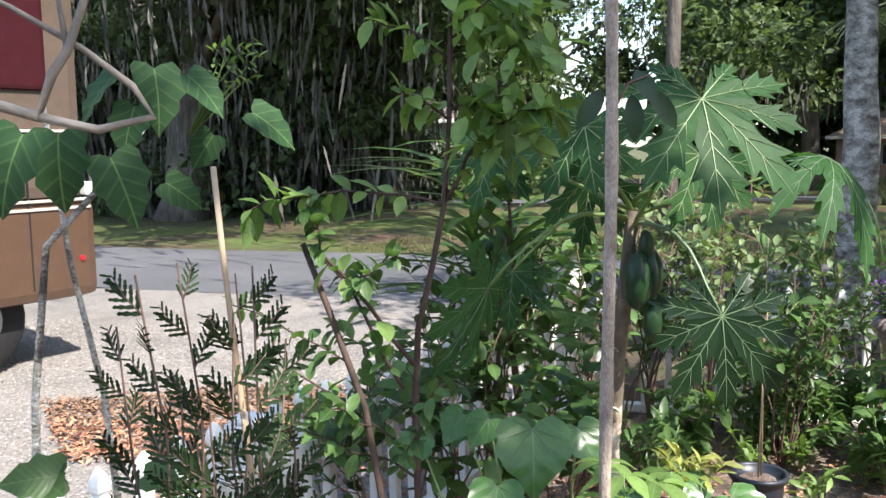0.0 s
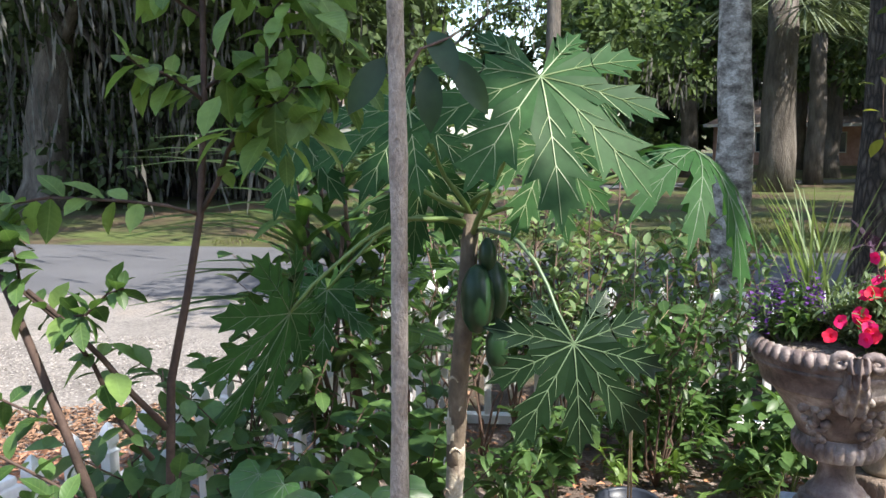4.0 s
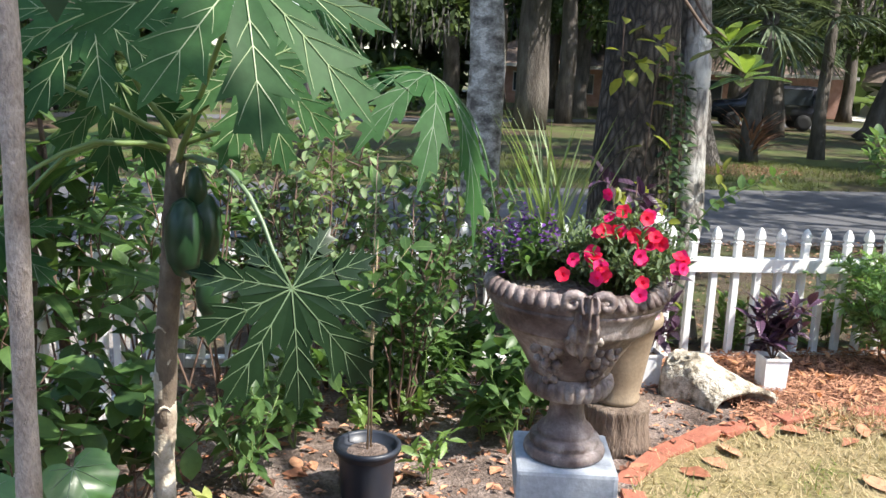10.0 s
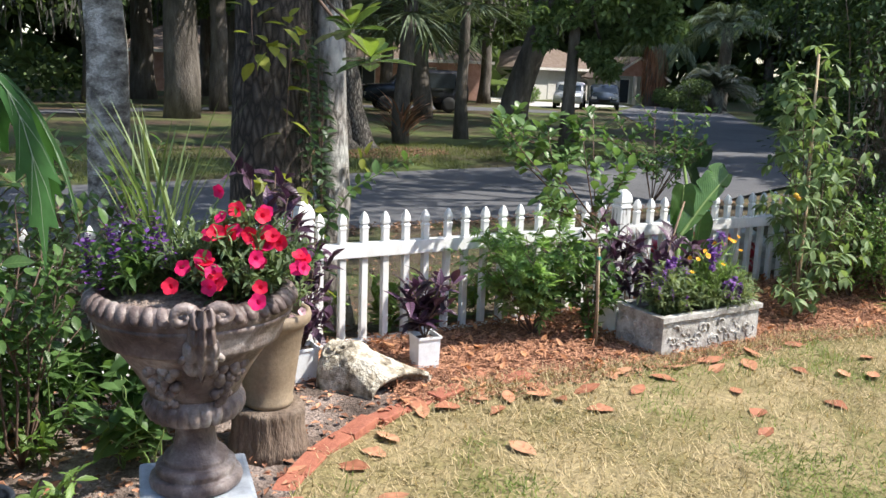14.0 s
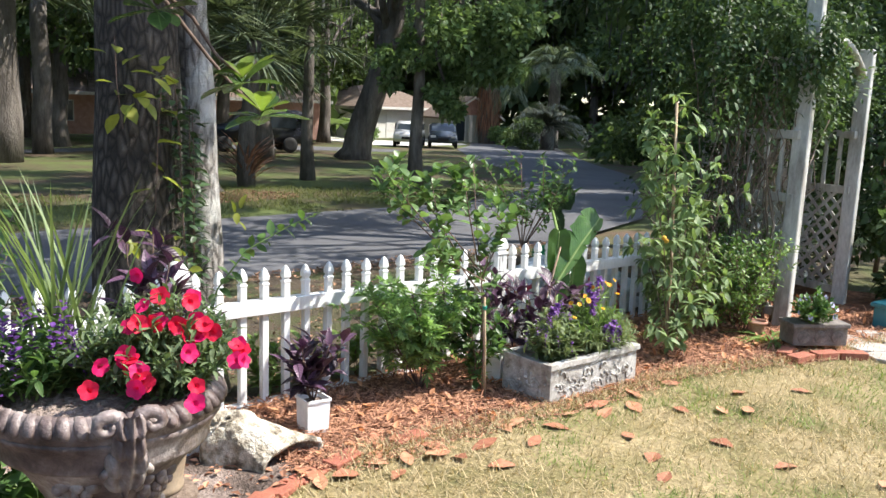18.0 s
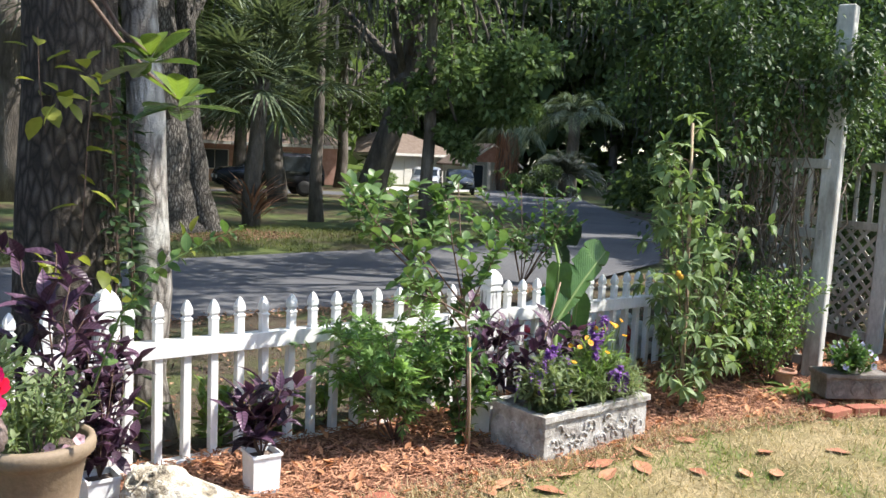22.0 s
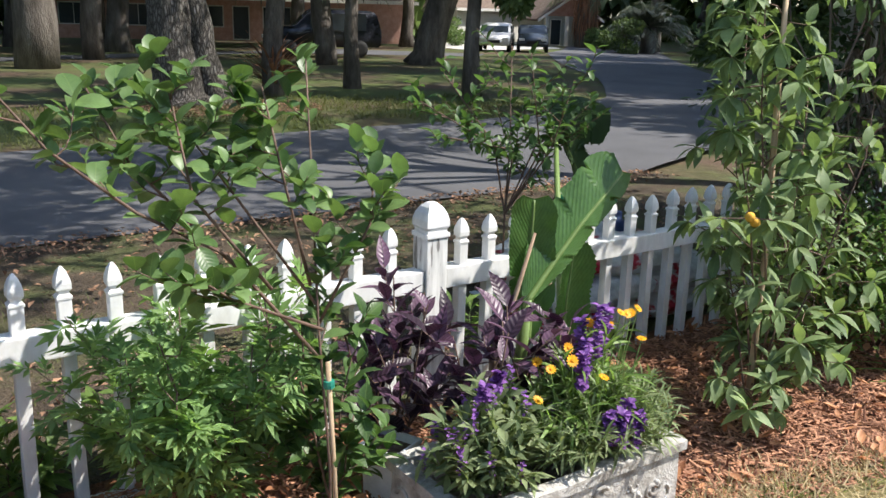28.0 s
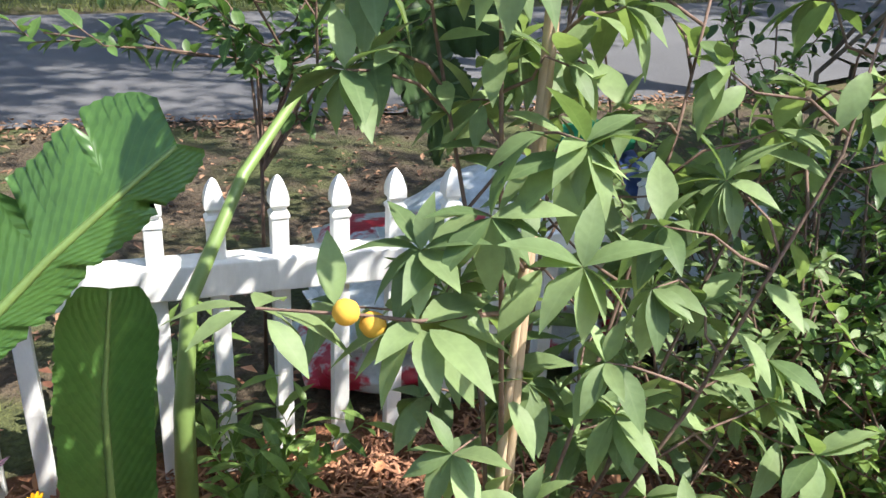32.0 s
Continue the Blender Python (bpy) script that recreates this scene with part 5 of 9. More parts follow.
for k in range(13):
    a = k * 2.4
    e = np.array([0.16 * math.cos(a) * (0.3 + 0.7 * (k % 4) / 3) + 0.04, 0.14 * math.sin(a), 0.70 + 0.048 * (k % 5)])
    pts = bend((e[0] * 0.3, e[1] * 0.3, 0), e, 0.0, 0.01, 5)
    w.tube(pts, taper(0.0035, 0.0018, 5), 5)
    for t in (0.9, 1.0):
        q, d = along(pts, [t])
        b = rng.random() * 6.283
        for m in range(5):
            az = b + (m - 2) * 0.95
            l.many(FIVELEAF, frames_from([(math.cos(az), math.sin(az), -0.15 + 0.2 * rng.random())]), [q[0] + np.array([math.cos(az), math.sin(az), 0]) * 0.012], [0.088 * (1.1 - 0.12 * abs(m - 2)) * (0.85 + 0.3 * rng.random())])
w.put("stem", M_STALK, seed, "", True)
l.put("foliage", M_LEAF_B, seed)
bush("red_shoot", (0.62, 2.2, 0.0), "young shoot with pale reddish new leaves", [[(0, 0, 0), (0.0, 0.02, 0.86)], [(0, 0, 0), (0.05, -0.02, 0.84)]], leafy("new_leaf", (0.20, 0.20, 0.06), (0.34, 0.36, 0.11), 0.45, 0.4), LANCE, 0.05, 12, M_STALK, 0.003, 2, 0.05, "plant", "", 0.5, 0.9)

# ---- undergrowth along both fences ----
for n, (x, y, h, nm) in enumerate([(0.05, 3.5, 0.95, "a"), (0.35, 3.9, 1.2, "a"), (-0.2, 3.25, 0.85, "b"), (0.2, 3.1, 0.8, "b"), (0.75, 4.3, 1.3, "a"), (0.5, 3.5, 0.7, "b"), (0.95, 4.7, 1.1, "b"), (0.25, 4.3, 1.25, "a"), (0.6, 4.9, 1.35, "a")]):
    bush("fence_shrub", (x, y, 0), "dense leafy shrub growing through the fence" if nm == "a" else "dark leafy undergrowth beneath the shrubs", [[(0, 0, 0), (0.22 * math.cos(k * 2.1 + n), 0.2 * math.sin(k * 2.1 + n), h * (0.75 + 0.3 * rng.random()))] for k in range(5)], M_LEAF_A if nm == "a" else M_UNDER, BROAD if n % 2 else OVAL, 0.095 if nm == "a" else 0.10, 7, M_TWIG, 0.006, 4, 0.2, "shrub", "undergrowth", -0.1, 0.5)
for n, (x, y, h) in enumerate([(1.15, 4.75, 1.35), (1.5, 4.85, 1.25), (1.9, 4.7, 1.2), (2.2, 4.75, 1.0), (1.35, 4.4, 1.5), (1.7, 4.3, 1.0)]):
    bush("box_shrub", (x, y, 0), "airy upright shrub with small grey-green leaves", [[(0, 0, 0), (0.2 * math.cos(k * 2.4 + n), 0.18 * math.sin(k * 2.4 + n), h * (0.7 + 0.4 * rng.random()))] for k in range(7)], M_LEAF_A if n % 2 else M_LEAF_D, OVAL, 0.062, 8, M_TWIG, 0.006, 7, 0.2, "shrub", "undergrowth", 0.1, 0.45)
for n, (x, y) in enumerate([(2.05, 3.9), (1.85, 4.4), (2.3, 4.4), (1.95, 4.6), (2.25, 4.1), (1.65, 4.5), (2.15, 4.65), (1.75, 4.7), (1.2, 4.2), (0.95, 3.9)]):
    bush("weed", (x, y, 0), "lush low weeds with pointed green leaves", [[(0, 0, 0), (0.12 * math.cos(k * 2.4 + n), 0.12 * math.sin(k * 2.4 + n), 0.26 + 0.26 * rng.random())] for k in range(5)], M_UNDER if n % 3 == 0 else M_LEAF_A, LANCE if n % 2 else OVAL, 0.10, 7, M_STALK, 0.004, 3, 0.12, "plant", "weeds", 0.0, 0.2)
for n, (x, y, h) in enumerate(((1.16, 2.62, 0.16), (1.62, 3.72, 0.2), (1.5, 4.2, 0.22), (2.0, 4.05, 0.24), (1.75, 4.25, 0.18), (1.35, 3.1, 0.08))):
    bush("soil_weed", (x, y, 0), "small pale green weed sprouting from bare soil", [[(0, 0, 0), (0.05 * math.cos(k * 2.4 + n), 0.05 * math.sin(k * 2.4 + n), h * (0.7 + 0.4 * rng.random()))] for k in range(4)], M_LEAF_B, LANCE, 0.075, 5, M_STALK, 0.0025, 1, 0.05, "plant", "weeds", 0.1, 0.3)
# strap-leaved canes behind the papaya
cane = plant("strap_leaf_cane", (0.2, 3.9, 0.0), "cane with long arching strap leaves", "plant")
w, l = Geo(), Geo()
for k in range(5):
    c = bend((0.06 * k, 0.05 * k, 0), (0.1 * math.cos(k * 2), 0.12 * math.sin(k * 2), 1.3 + 0.08 * k), 0, 0.02, 5)
    w.tube(c, taper(0.012, 0.008, 5), 7)
    n = 14
    q, d = along(c, 0.55 + 0.45 * rng.random(n))
    a = rng.random(n) * 6.283
    way = np.stack([np.cos(a), np.sin(a), 0.9 + 0.5 * rng.random(n)], 1)
    l.many(leaf_form([0.03, 0.05, 0.055, 0.05, 0.035, 0.0], 0.25, 0.75), frames_from(way), q, 0.42 + 0.2 * rng.random(n))
w.put("cane", M_TWIG, cane, "", True)
l.put("leaves", M_LEAF_A, cane)

# ---- black nursery pot ----
def pot(name, at, label, r, h, mat, group="pots", rim=0.012):
    p = thing(name, at, label, "plant pot", group)
    Geo().turned([(r * 0.8, 0.0), (r * 0.82, 0.004), (r * 0.94, h * 0.8), (r * 0.95, h * 0.82), (r * 0.99, h * 0.83), (r + rim * 0.3, h - 0.02), (r + rim, h - 0.018), (r + rim, h), (r, h + 0.002), (r * 0.94, h - 0.005), (r * 0.92, h * 0.86)], 28).put("shell", mat, p, "", True)
    Geo().turned([(r * 0.93, h * 0.80), (r * 0.8, h * 0.85), (r * 0.4, h * 0.88), (0.01, h * 0.89)], 20).put("potting_soil", M_SOIL, p)
    return p


pot("nursery_pot", (1.37, 3.72, 0.0), "round black plastic nursery pot on bare soil", 0.115, 0.215, M_BLACKPOT)
bush("potted_sapling", (1.37, 3.72, 0.18), "thin sapling in the black nursery pot", [[(0, 0, 0), (0.005, 0, 0.4), (0.01, 0, 1.05)], [(0.02, 0.02, 0), (0.02, 0.03, 0.4), (0.03, 0.03, 0.8)]], M_LEAF_A, OVAL, 0.085, 9, M_WOODSTAKE, 0.004, 3, 0.15, "plant", "", 0.0, 0.5)

# ---- urn on its pedestal ----
UX, UY, UZ = 1.675, 2.825, 0.542
RIGHT, AWAY = np.array([0.67, -0.74, 0.0]), np.array([0.74, 0.67, 0.0])
ped = thing("pedestal", (UX, UY, 0), "square blue-grey cement pedestal on the soil", "pedestal", turn=-24)
Geo().box((-0.134, -0.134, 0.0), (0.134, 0.134, 0.08), None, 0.012).put("plinth", M_PEDESTAL, ped)
Geo().box((-0.108, -0.108, 0.08), (0.108, 0.108, 0.42), None, 0.01).put("shaft", M_PEDESTAL, ped)
cp = Geo().box((-0.126, -0.126, 0.42), (0.126, 0.126, 0.44), None, 0.008)
cp.box((-0.139, -0.139, 0.44), (0.139, 0.139, UZ), None, 0.012).put("cap", M_PEDESTAL, ped)
urn = thing("garden_urn", (UX, UY, UZ), "large cast-stone urn with garlands and a beaded rim", "urn")
urn.scale = (0.94, 0.94, 1.0)
Geo().turned([(0.114, 0.0), (0.121, 0.006), (0.123, 0.016), (0.120, 0.026), (0.113, 0.031), (0.104, 0.032), (0.103, 0.037), (0.106, 0.045), (0.104, 0.055), (0.097, 0.060), (0.086, 0.061), (0.085, 0.066), (0.086, 0.074), (0.080, 0.082), (0.068, 0.090), (0.059, 0.104), (0.053, 0.125), (0.051, 0.148), (0.055, 0.166), (0.07, 0.175)], 56).put("foot", M_STONE, urn, "", True)
def gadroon(i, a):
    return 1 + (0.10 * abs(math.sin(13 * a)) ** 0.6 - 0.05 if 2 <= i <= 5 else 0)
Geo().turned([(0.07, 0.175), (0.095, 0.178), (0.114, 0.188), (0.125, 0.205), (0.128, 0.222), (0.124, 0.236), (0.119, 0.242), (0.117, 0.25)], 156, ripple=gadroon).put("gadroon_band", M_STONE, urn, "", True)
Geo().turned([(0.117, 0.25), (0.122, 0.262), (0.134, 0.285), (0.152, 0.315), (0.176, 0.35), (0.200, 0.38), (0.212, 0.392), (0.226, 0.394), (0.230, 0.402), (0.233, 0.418), (0.241, 0.438), (0.252, 0.452), (0.256, 0.458), (0.256, 0.466)], 64).put("bowl", M_STONE, urn, "", True)
rim = Geo().turned([(0.25, 0.462), (0.258, 0.468), (0.262, 0.484), (0.259, 0.500), (0.248, 0.514), (0.236, 0.518), (0.226, 0.514), (0.219, 0.50), (0.216, 0.46)], 96)
for k in range(46):
    a = 2 * math.pi * k / 46
    o, s = np.array([math.cos(a), math.sin(a), 0]), np.array([-math.sin(a), math.cos(a), 0])
    bm = bmesh.new()
    bmesh.ops.create_icosphere(bm, subdivisions=2, radius=1)
    for v in bm.verts:
        e = math.copysign(abs(v.co.x) ** 0.6, v.co.x)
        q = v.co.y * 0.026
        v.co = Vector(o * (0.250 + q * 0.78 + v.co.z * 0.008) + s * (e * 0.0158 + q * 0.25) + np.array([0, 0, 0.500 - q * 0.70 + v.co.z * 0.011]))
    rim.bm(bm)
rim.put("rim", M_STONE, urn, "rolled rim with slanting ribs", True)
Geo().turned([(0.221, 0.488), (0.16, 0.50), (0.01, 0.51)], 24).put("potting_soil", M_SOIL, urn)
def lump(g, c, o, s, w, h, d):
    """A rounded carved lobe facing o."""
    bm = bmesh.new()
    bmesh.ops.create_icosphere(bm, subdivisions=2, radius=1)
    for v in bm.verts:
        q = c + s * (v.co.x * w) + o * (v.co.y * d) + np.array([0, 0, v.co.z * h])
        v.co = Vector(q)
    g.bm(bm)
for k in range(2):
    a0 = math.radians(-113 + 180 * k)
    o = np.array([math.cos(a0), math.sin(a0), 0])
    s = np.array([-math.sin(a0), math.cos(a0), 0])
    g = Geo()
    def on(u, z, d=0.0):
        """A place on the urn's face beside the boss."""
        r = float(np.interp(z, (0.33, 0.36, 0.39, 0.42, 0.455, 0.48), (0.160, 0.186, 0.214, 0.236, 0.256, 0.264)))
        return o * (r + d) + s * u + np.array([0, 0, z])
    NU, NV = 17, 31
    vs, fs = [], []
    for j in range(NV):
        v = j / (NV - 1)
        half = float(np.interp(v, (0, 0.12, 0.3, 0.5, 0.66, 0.82, 0.93, 1), (0.022, 0.028, 0.026, 0.034, 0.040, 0.034, 0.020, 0.004))) * (1 - 0.30 * abs(math.cos(4.5 * math.pi * v)) ** 3)
        for i in range(NU):
            u = 2 * i / (NU - 1) - 1
            d = -0.015 if i in (0, NU - 1) else 0.014 + 0.024 * (1 - abs(u) ** 3) + 0.009 * math.cos(3 * math.pi * u) * (1 - u * u) + 0.009 * math.cos(9 * math.pi * v + 3 * abs(u)) * abs(u) * (1 - abs(u)) * 4 + 0.012 * max(0.0, v - 0.75) * 4 * (1 - u * u)
            vs.append(on(1.25 * u * half, 0.530 - 0.195 * v + 0.014 * abs(u) * math.sin(9 * math.pi * v), d))
    for j in range(NV - 1):
        for i in range(NU - 1):
            c = j * NU + i
            fs.append((c, c + NU, c + NU + 1, c + 1))
    g.add([tuple(q) for q in vs], fs)
    for sd in (-1, 1):
        g.tube([on(sd * (0.044 - 0.030 * math.cos(0.62 * i) * (1 - 0.065 * i)), 0.510 + 0.024 * math.sin(0.62 * i) * (1 - 0.065 * i), 0.010 + 0.0012 * i) for i in range(12)], taper(0.016, 0.006, 12), 9)
        g.tube([on(sd * (0.030 + 0.018 * math.cos(0.8 * i) * (1 - 0.09 * i)), 0.395 + 0.016 * math.sin(0.8 * i) * (1 - 0.09 * i), 0.014) for i in range(9)], taper(0.009, 0.004, 9), 7)
    g.put("leaf_boss", M_STONE, urn, "carved hanging leaf boss", True)
    for m in (-1, 1):
        f = Geo()
        for q in range(24):
            v = (q // 6) / 3.0
            an = a0 + m * (0.56 if m < 0 else 0.44) + ((q % 6) / 5.0 - 0.5) * 0.46 * (1 - 0.62 * v) + 0.04 * rng.normal()
            zz = 0.335 - 0.075 * v + 0.007 * rng.normal()
            rr = 0.117 + max(0.0, zz - 0.25) * 0.56 + 0.007
            b = 0.010 + 0.005 * rng.random()
            f.turned([(0.002, -b), (b * 0.8, -b * 0.6), (b, 0), (b * 0.8, b * 0.6), (0.002, b)], 9, (rr * math.cos(an), rr * math.sin(an), zz))
        for q in range(5):
            an = a0 + m * (0.32 + 0.09 * q)
            rr, zz = 0.117 + 0.11 * 0.56, 0.352 + 0.016 * (q % 2)
            lump(f, np.array([rr * math.cos(an), rr * math.sin(an), zz]), np.array([math.cos(an), math.sin(an), 0]), np.array([-math.sin(an), math.cos(an), 0]), 0.016, 0.013, 0.009)
        f.put("garland", M_STONE, urn, "carved fruit garland", True)["kind"] = "stuff"

# petunias, lavender and grass in the urn
def petunia_mesh():
    g = Geo()
    n, verts, faces = 20, [(0, 0, -0.35)], []
    for k in range(n):
        a = 2 * math.pi * k / n
        q = 0.42 + 0.08 * abs(math.cos(2.5 * a))
        verts += [(0.16 * math.cos(a), 0.16 * math.sin(a), -0.1), (q * math.cos(a), q * math.sin(a), 0.03 * math.cos(5 * a))]
    for k in range(n):
        i, j = 1 + 2 * k, 1 + 2 * ((k + 1) % n)
        faces += [(0, i, j), (i, i + 1, j + 1, j)]
    g.add(verts, faces)
    return arrays_mesh("flower", np.concatenate(g.v), np.concatenate(g.l), g.s)


def flowers(parent, me, mat, places, ways, sizes, name="flower"):
    for p, wy, s in zip(places, ways, sizes):
        ob = new(name, me)
        if not me.materials:
            me.materials.append(mat)
        ob.parent = parent
        ob.matrix_basis = Matrix.Translation(p) @ Vector(wy).to_track_quat("Z", "Y").to_matrix().to_4x4() @ pose(0, 0, 0, 0, 0, rng.random() * 360) @ Matrix.Diagonal((s, s, s, 1))


def mound(name, at, label, mat, form, size, spread, height, stems, per, category="plant", z_lean=(0, 0)):
    """A soft mound of fine stems with small leaves."""
    p = plant(name, at, label, category)
    w, l = Geo(), Geo()
    tips = []
    for _ in range(stems):
        a, r = rng.random() * 6.283, math.sqrt(rng.random())
        e = np.array([spread[0] * r * math.cos(a) + z_lean[0], spread[1] * r * math.sin(a) + z_lean[1], height * (0.55 + 0.5 * rng.random()) * (1.1 - 0.55 * r * r)])
        pts = bend((e[0] * 0.35, e[1] * 0.35, 0), e, 0.02, 0.008, 5)
        w.tube(pts, taper(0.0025, 0.0012, 5), 4)
        leaves_on(l, pts, per, size, form, 0.2, 0.75, 0.45)
        tips.append(e)
    w.put("stem_tuft", M_STALK, p)["kind"] = "stuff"
    l.put("leaves", mat, p)["kind"] = "stuff"
    return p, np.array(tips)


soil_z = UZ + 0.485
pet, tips = mound("petunia", tuple(np.array([UX, UY, soil_z]) + RIGHT * 0.105), "mound of red and magenta petunias in the urn", leafy("petunia_leaf", (0.055, 0.10, 0.040), (0.13, 0.195, 0.085), 0.6, 0.3), LANCE, 0.029, (0.20, 0.19), 0.215, 170, 26, "flowering plant")
PET = petunia_mesh()
cam_way = np.array([-0.5, -0.75, 0.45])
pl, pw = [], []
for cu, cv, count in ((0.30, 0.62, 3), (0.42, 0.95, 3), (0.60, 0.66, 6), (0.68, 0.52, 4), (0.78, 0.62, 3), (0.93, 0.55, 4), (0.36, 0.34, 4), (0.48, 0.20, 4), (0.80, 0.16, 2), (0.22, 0.20, 2), (0.62, 0.9, 2), (0.99, 0.4, 1)):
    for _ in range(count):
        u, v = cu + 0.055 * rng.normal(), min(1.05, max(0.05, cv + 0.07 * rng.normal()))
        pl.append(RIGHT * (-0.15 + 0.35 * u) - AWAY * (0.20 - 0.20 * v + 0.04 * rng.random()) + np.array([0, 0, 0.05 + 0.20 * v * (1.15 - 0.35 * u)]))
        pw.append(cam_way + rng.normal(size=3) * 0.35)
MAG = PET.copy()
flowers(pet, PET, M_RED, pl[::2], pw[::2], 0.034 + 0.010 * rng.random(19))
flowers(pet, MAG, leafy("magenta_petunia", (0.58, 0.004, 0.06), (0.70, 0.010, 0.13), 0.6, 0.25, (1.1, 0.7, 0.9)), pl[1::2], pw[1::2], 0.034 + 0.010 * rng.random(19))
lav, lt = mound("salvia", tuple(np.array([UX, UY, soil_z]) - RIGHT * 0.13 - AWAY * 0.03), "violet salvia spilling from the urn", M_LEAF_A, LANCE, 0.04, (0.12, 0.12), 0.17, 40, 14, "flowering plant")
fl = Geo()
for e in lt[:26]:
    leaves_on(fl, bend(e - (0, 0, 0.03), e + (0, 0, 0.05), 0, 0.003, 3), 16, 0.015, BROAD, 0, 0.9, 0.2)
fl.put("bloom", leafy("dark_violet", (0.045, 0.012, 0.085), (0.125, 0.045, 0.21), 0.6, 0.25, (1, 0.8, 1.3)), lav, "violet flower spikes")["kind"] = "stuff"
gr = plant("ornamental_grass", tuple(np.array([UX, UY, soil_z]) - RIGHT * 0.1 + AWAY * 0.08), "tuft of tall pale green grass blades", "plant")
n = 46
a = rng.random(n) * 6.283
way = np.stack([np.cos(a) * 0.2, np.sin(a) * 0.2, np.ones(n)], 1)
Geo().many(leaf_form([0.007, 0.009, 0.008, 0.006, 0.0], 0.3, 0.25), frames_from(way, np.stack([np.cos(a), np.sin(a), np.zeros(n)], 1) * -1), rng.normal(size=(n, 3)) * (0.025, 0.025, 0), 0.28 + 0.25 * rng.random(n)).put("blades", leafy("urn_grass", (0.08, 0.145, 0.045), (0.18, 0.26, 0.095), 0.5, 0.35), gr)

# tan vase on a stump, behind
st = thing("tree_stump", (2.55, 3.88, 0), "sawn tree stump serving as a stand", "stump")
Geo().turned([(0.172, -0.01), (0.160, 0.04), (0.148, 0.10), (0.146, 0.165), (0.150, 0.185), (0.144, 0.198), (0.10, 0.2), (0.02, 0.2)], 90, ripple=lambda i, a: 1 + 0.03 * math.sin(5 * a) + (0.022 * math.sin(23 * a + 0.5 * i) + 0.012 * math.sin(41 * a) if i < 6 else 0)).put("stump_wood", surface("stump_wood", [(0.3, (0.085, 0.058, 0.042)), (0.55, (0.19, 0.14, 0.105)), (0.8, (0.30, 0.235, 0.18))], 14, 60, 0.9, 0.9, 0.02, (1, 1, 0.25), grain=0.6), st, "", True)
vz = thing("tan_vase", (2.55, 3.88, 0.2), "tall tan ceramic planter on the stump", "plant pot", "pots")
Geo().turned([(0.092, 0.0), (0.100, 0.008), (0.103, 0.024), (0.098, 0.034), (0.108, 0.10), (0.128, 0.23), (0.146, 0.335), (0.158, 0.348), (0.172, 0.362), (0.175, 0.385), (0.170, 0.402), (0.156, 0.405), (0.148, 0.392), (0.142, 0.34)], 40).put("shell", M_TAN, vz, "", True)
Geo().turned([(0.145, 0.36), (0.02, 0.37)], 20).put("potting_soil", M_SOIL, vz)
vp, vt = mound("pale_petunia", (2.55, 3.88, 0.565), "trailing plant with pale pink petunias in the tan vase", M_HERB, OVAL, 0.03, (0.21, 0.21), 0.26, 50, 16, "flowering plant")
PALE = petunia_mesh()
flowers(vp, PALE, M_PINK, [RIGHT * (0.02 + 0.16 * rng.random()) - AWAY * (0.05 + 0.06 * rng.random()) + np.array([0, 0, 0.02 + 0.06 * rng.random()]) for _ in range(3)], [cam_way] * 3, [0.034] * 3)

# ---- carved log ----
log = thing("weathered_log", (3.29, 4.225, 0.0), "bleached hollow piece of driftwood lying on mulch", "driftwood")
AX, PX = Vector((0.51, -0.86, 0)), Vector((-0.86, -0.51, 0))
vs, fs = [], []
NA, NL = 40, 44
def hull(i, k, inner):
    """The log's outside, or its hollow: i along it, k over the arch from the near foot to the far one."""
    t, a = i / (NL - 1), math.pi * k / (NA - 1)
    h = float(np.interp(t, (0, 0.05, 0.12, 0.38, 0.55, 1), (0.10, 0.20, 0.235, 0.225, 0.185, 0.105)))
    wd = float(np.interp(t, (0, 0.06, 0.15, 0.45, 1), (0.07, 0.115, 0.13, 0.125, 0.165)))
    n1 = noise.noise(Vector((t * 2.5, 2.2 * math.cos(a), 2.2 * math.sin(a) + 5)))
    n2 = abs(noise.noise(Vector((t * 4, 8 * math.cos(a), 8 * math.sin(a)))))
    n3 = noise.noise(Vector((t * 14, 11 * math.cos(a) + 3, 11 * math.sin(a))))
    rough = (0.16 * n1 + 0.13 * (n2 - 0.25) + 0.05 * n3) * (1.0 if t < 0.5 else 0.5)
    q = 1 + rough - (0.20 if inner else 0.0)
    along_ax = -0.20 + 0.44 * t + (0.10 * t ** 3) * math.cos(a) * -1.0
    v = AX * along_ax + PX * (wd * q * math.copysign(abs(math.cos(a)) ** 0.8, math.cos(a))) + Vector((0, 0, h * q * math.sin(a) ** 0.75 - 0.004))
    return tuple(v)
for inner in (False, True):
    for i in range(NL):
        for k in range(NA):
            vs.append(hull(i, k, inner))
B = NL * NA
for i in range(NL - 1):
    for k in range(NA - 1):
        a = i * NA + k
        fs.append((a, a + 1, a + NA + 1, a + NA))
        fs.append((B + a, B + a + NA, B + a + NA + 1, B + a + 1))
for k in range(NA - 1):
    a = (NL - 1) * NA + k
    fs.append((a, a + 1, B + a + 1, B + a))
fs.append(tuple(range(NA))[::-1])
M_LOG = surface("bleached_wood", [(0.34, (0.12, 0.095, 0.07)), (0.45, (0.38, 0.33, 0.25)), (0.55, (0.64, 0.59, 0.49)), (0.8, (0.76, 0.72, 0.63))], 13, 60, 0.9, 1.0, 0.02, (1.0, 1.0, 1.0), grain=0.5)
Geo().add(vs, fs).put("log_body", M_LOG, log, "", True)
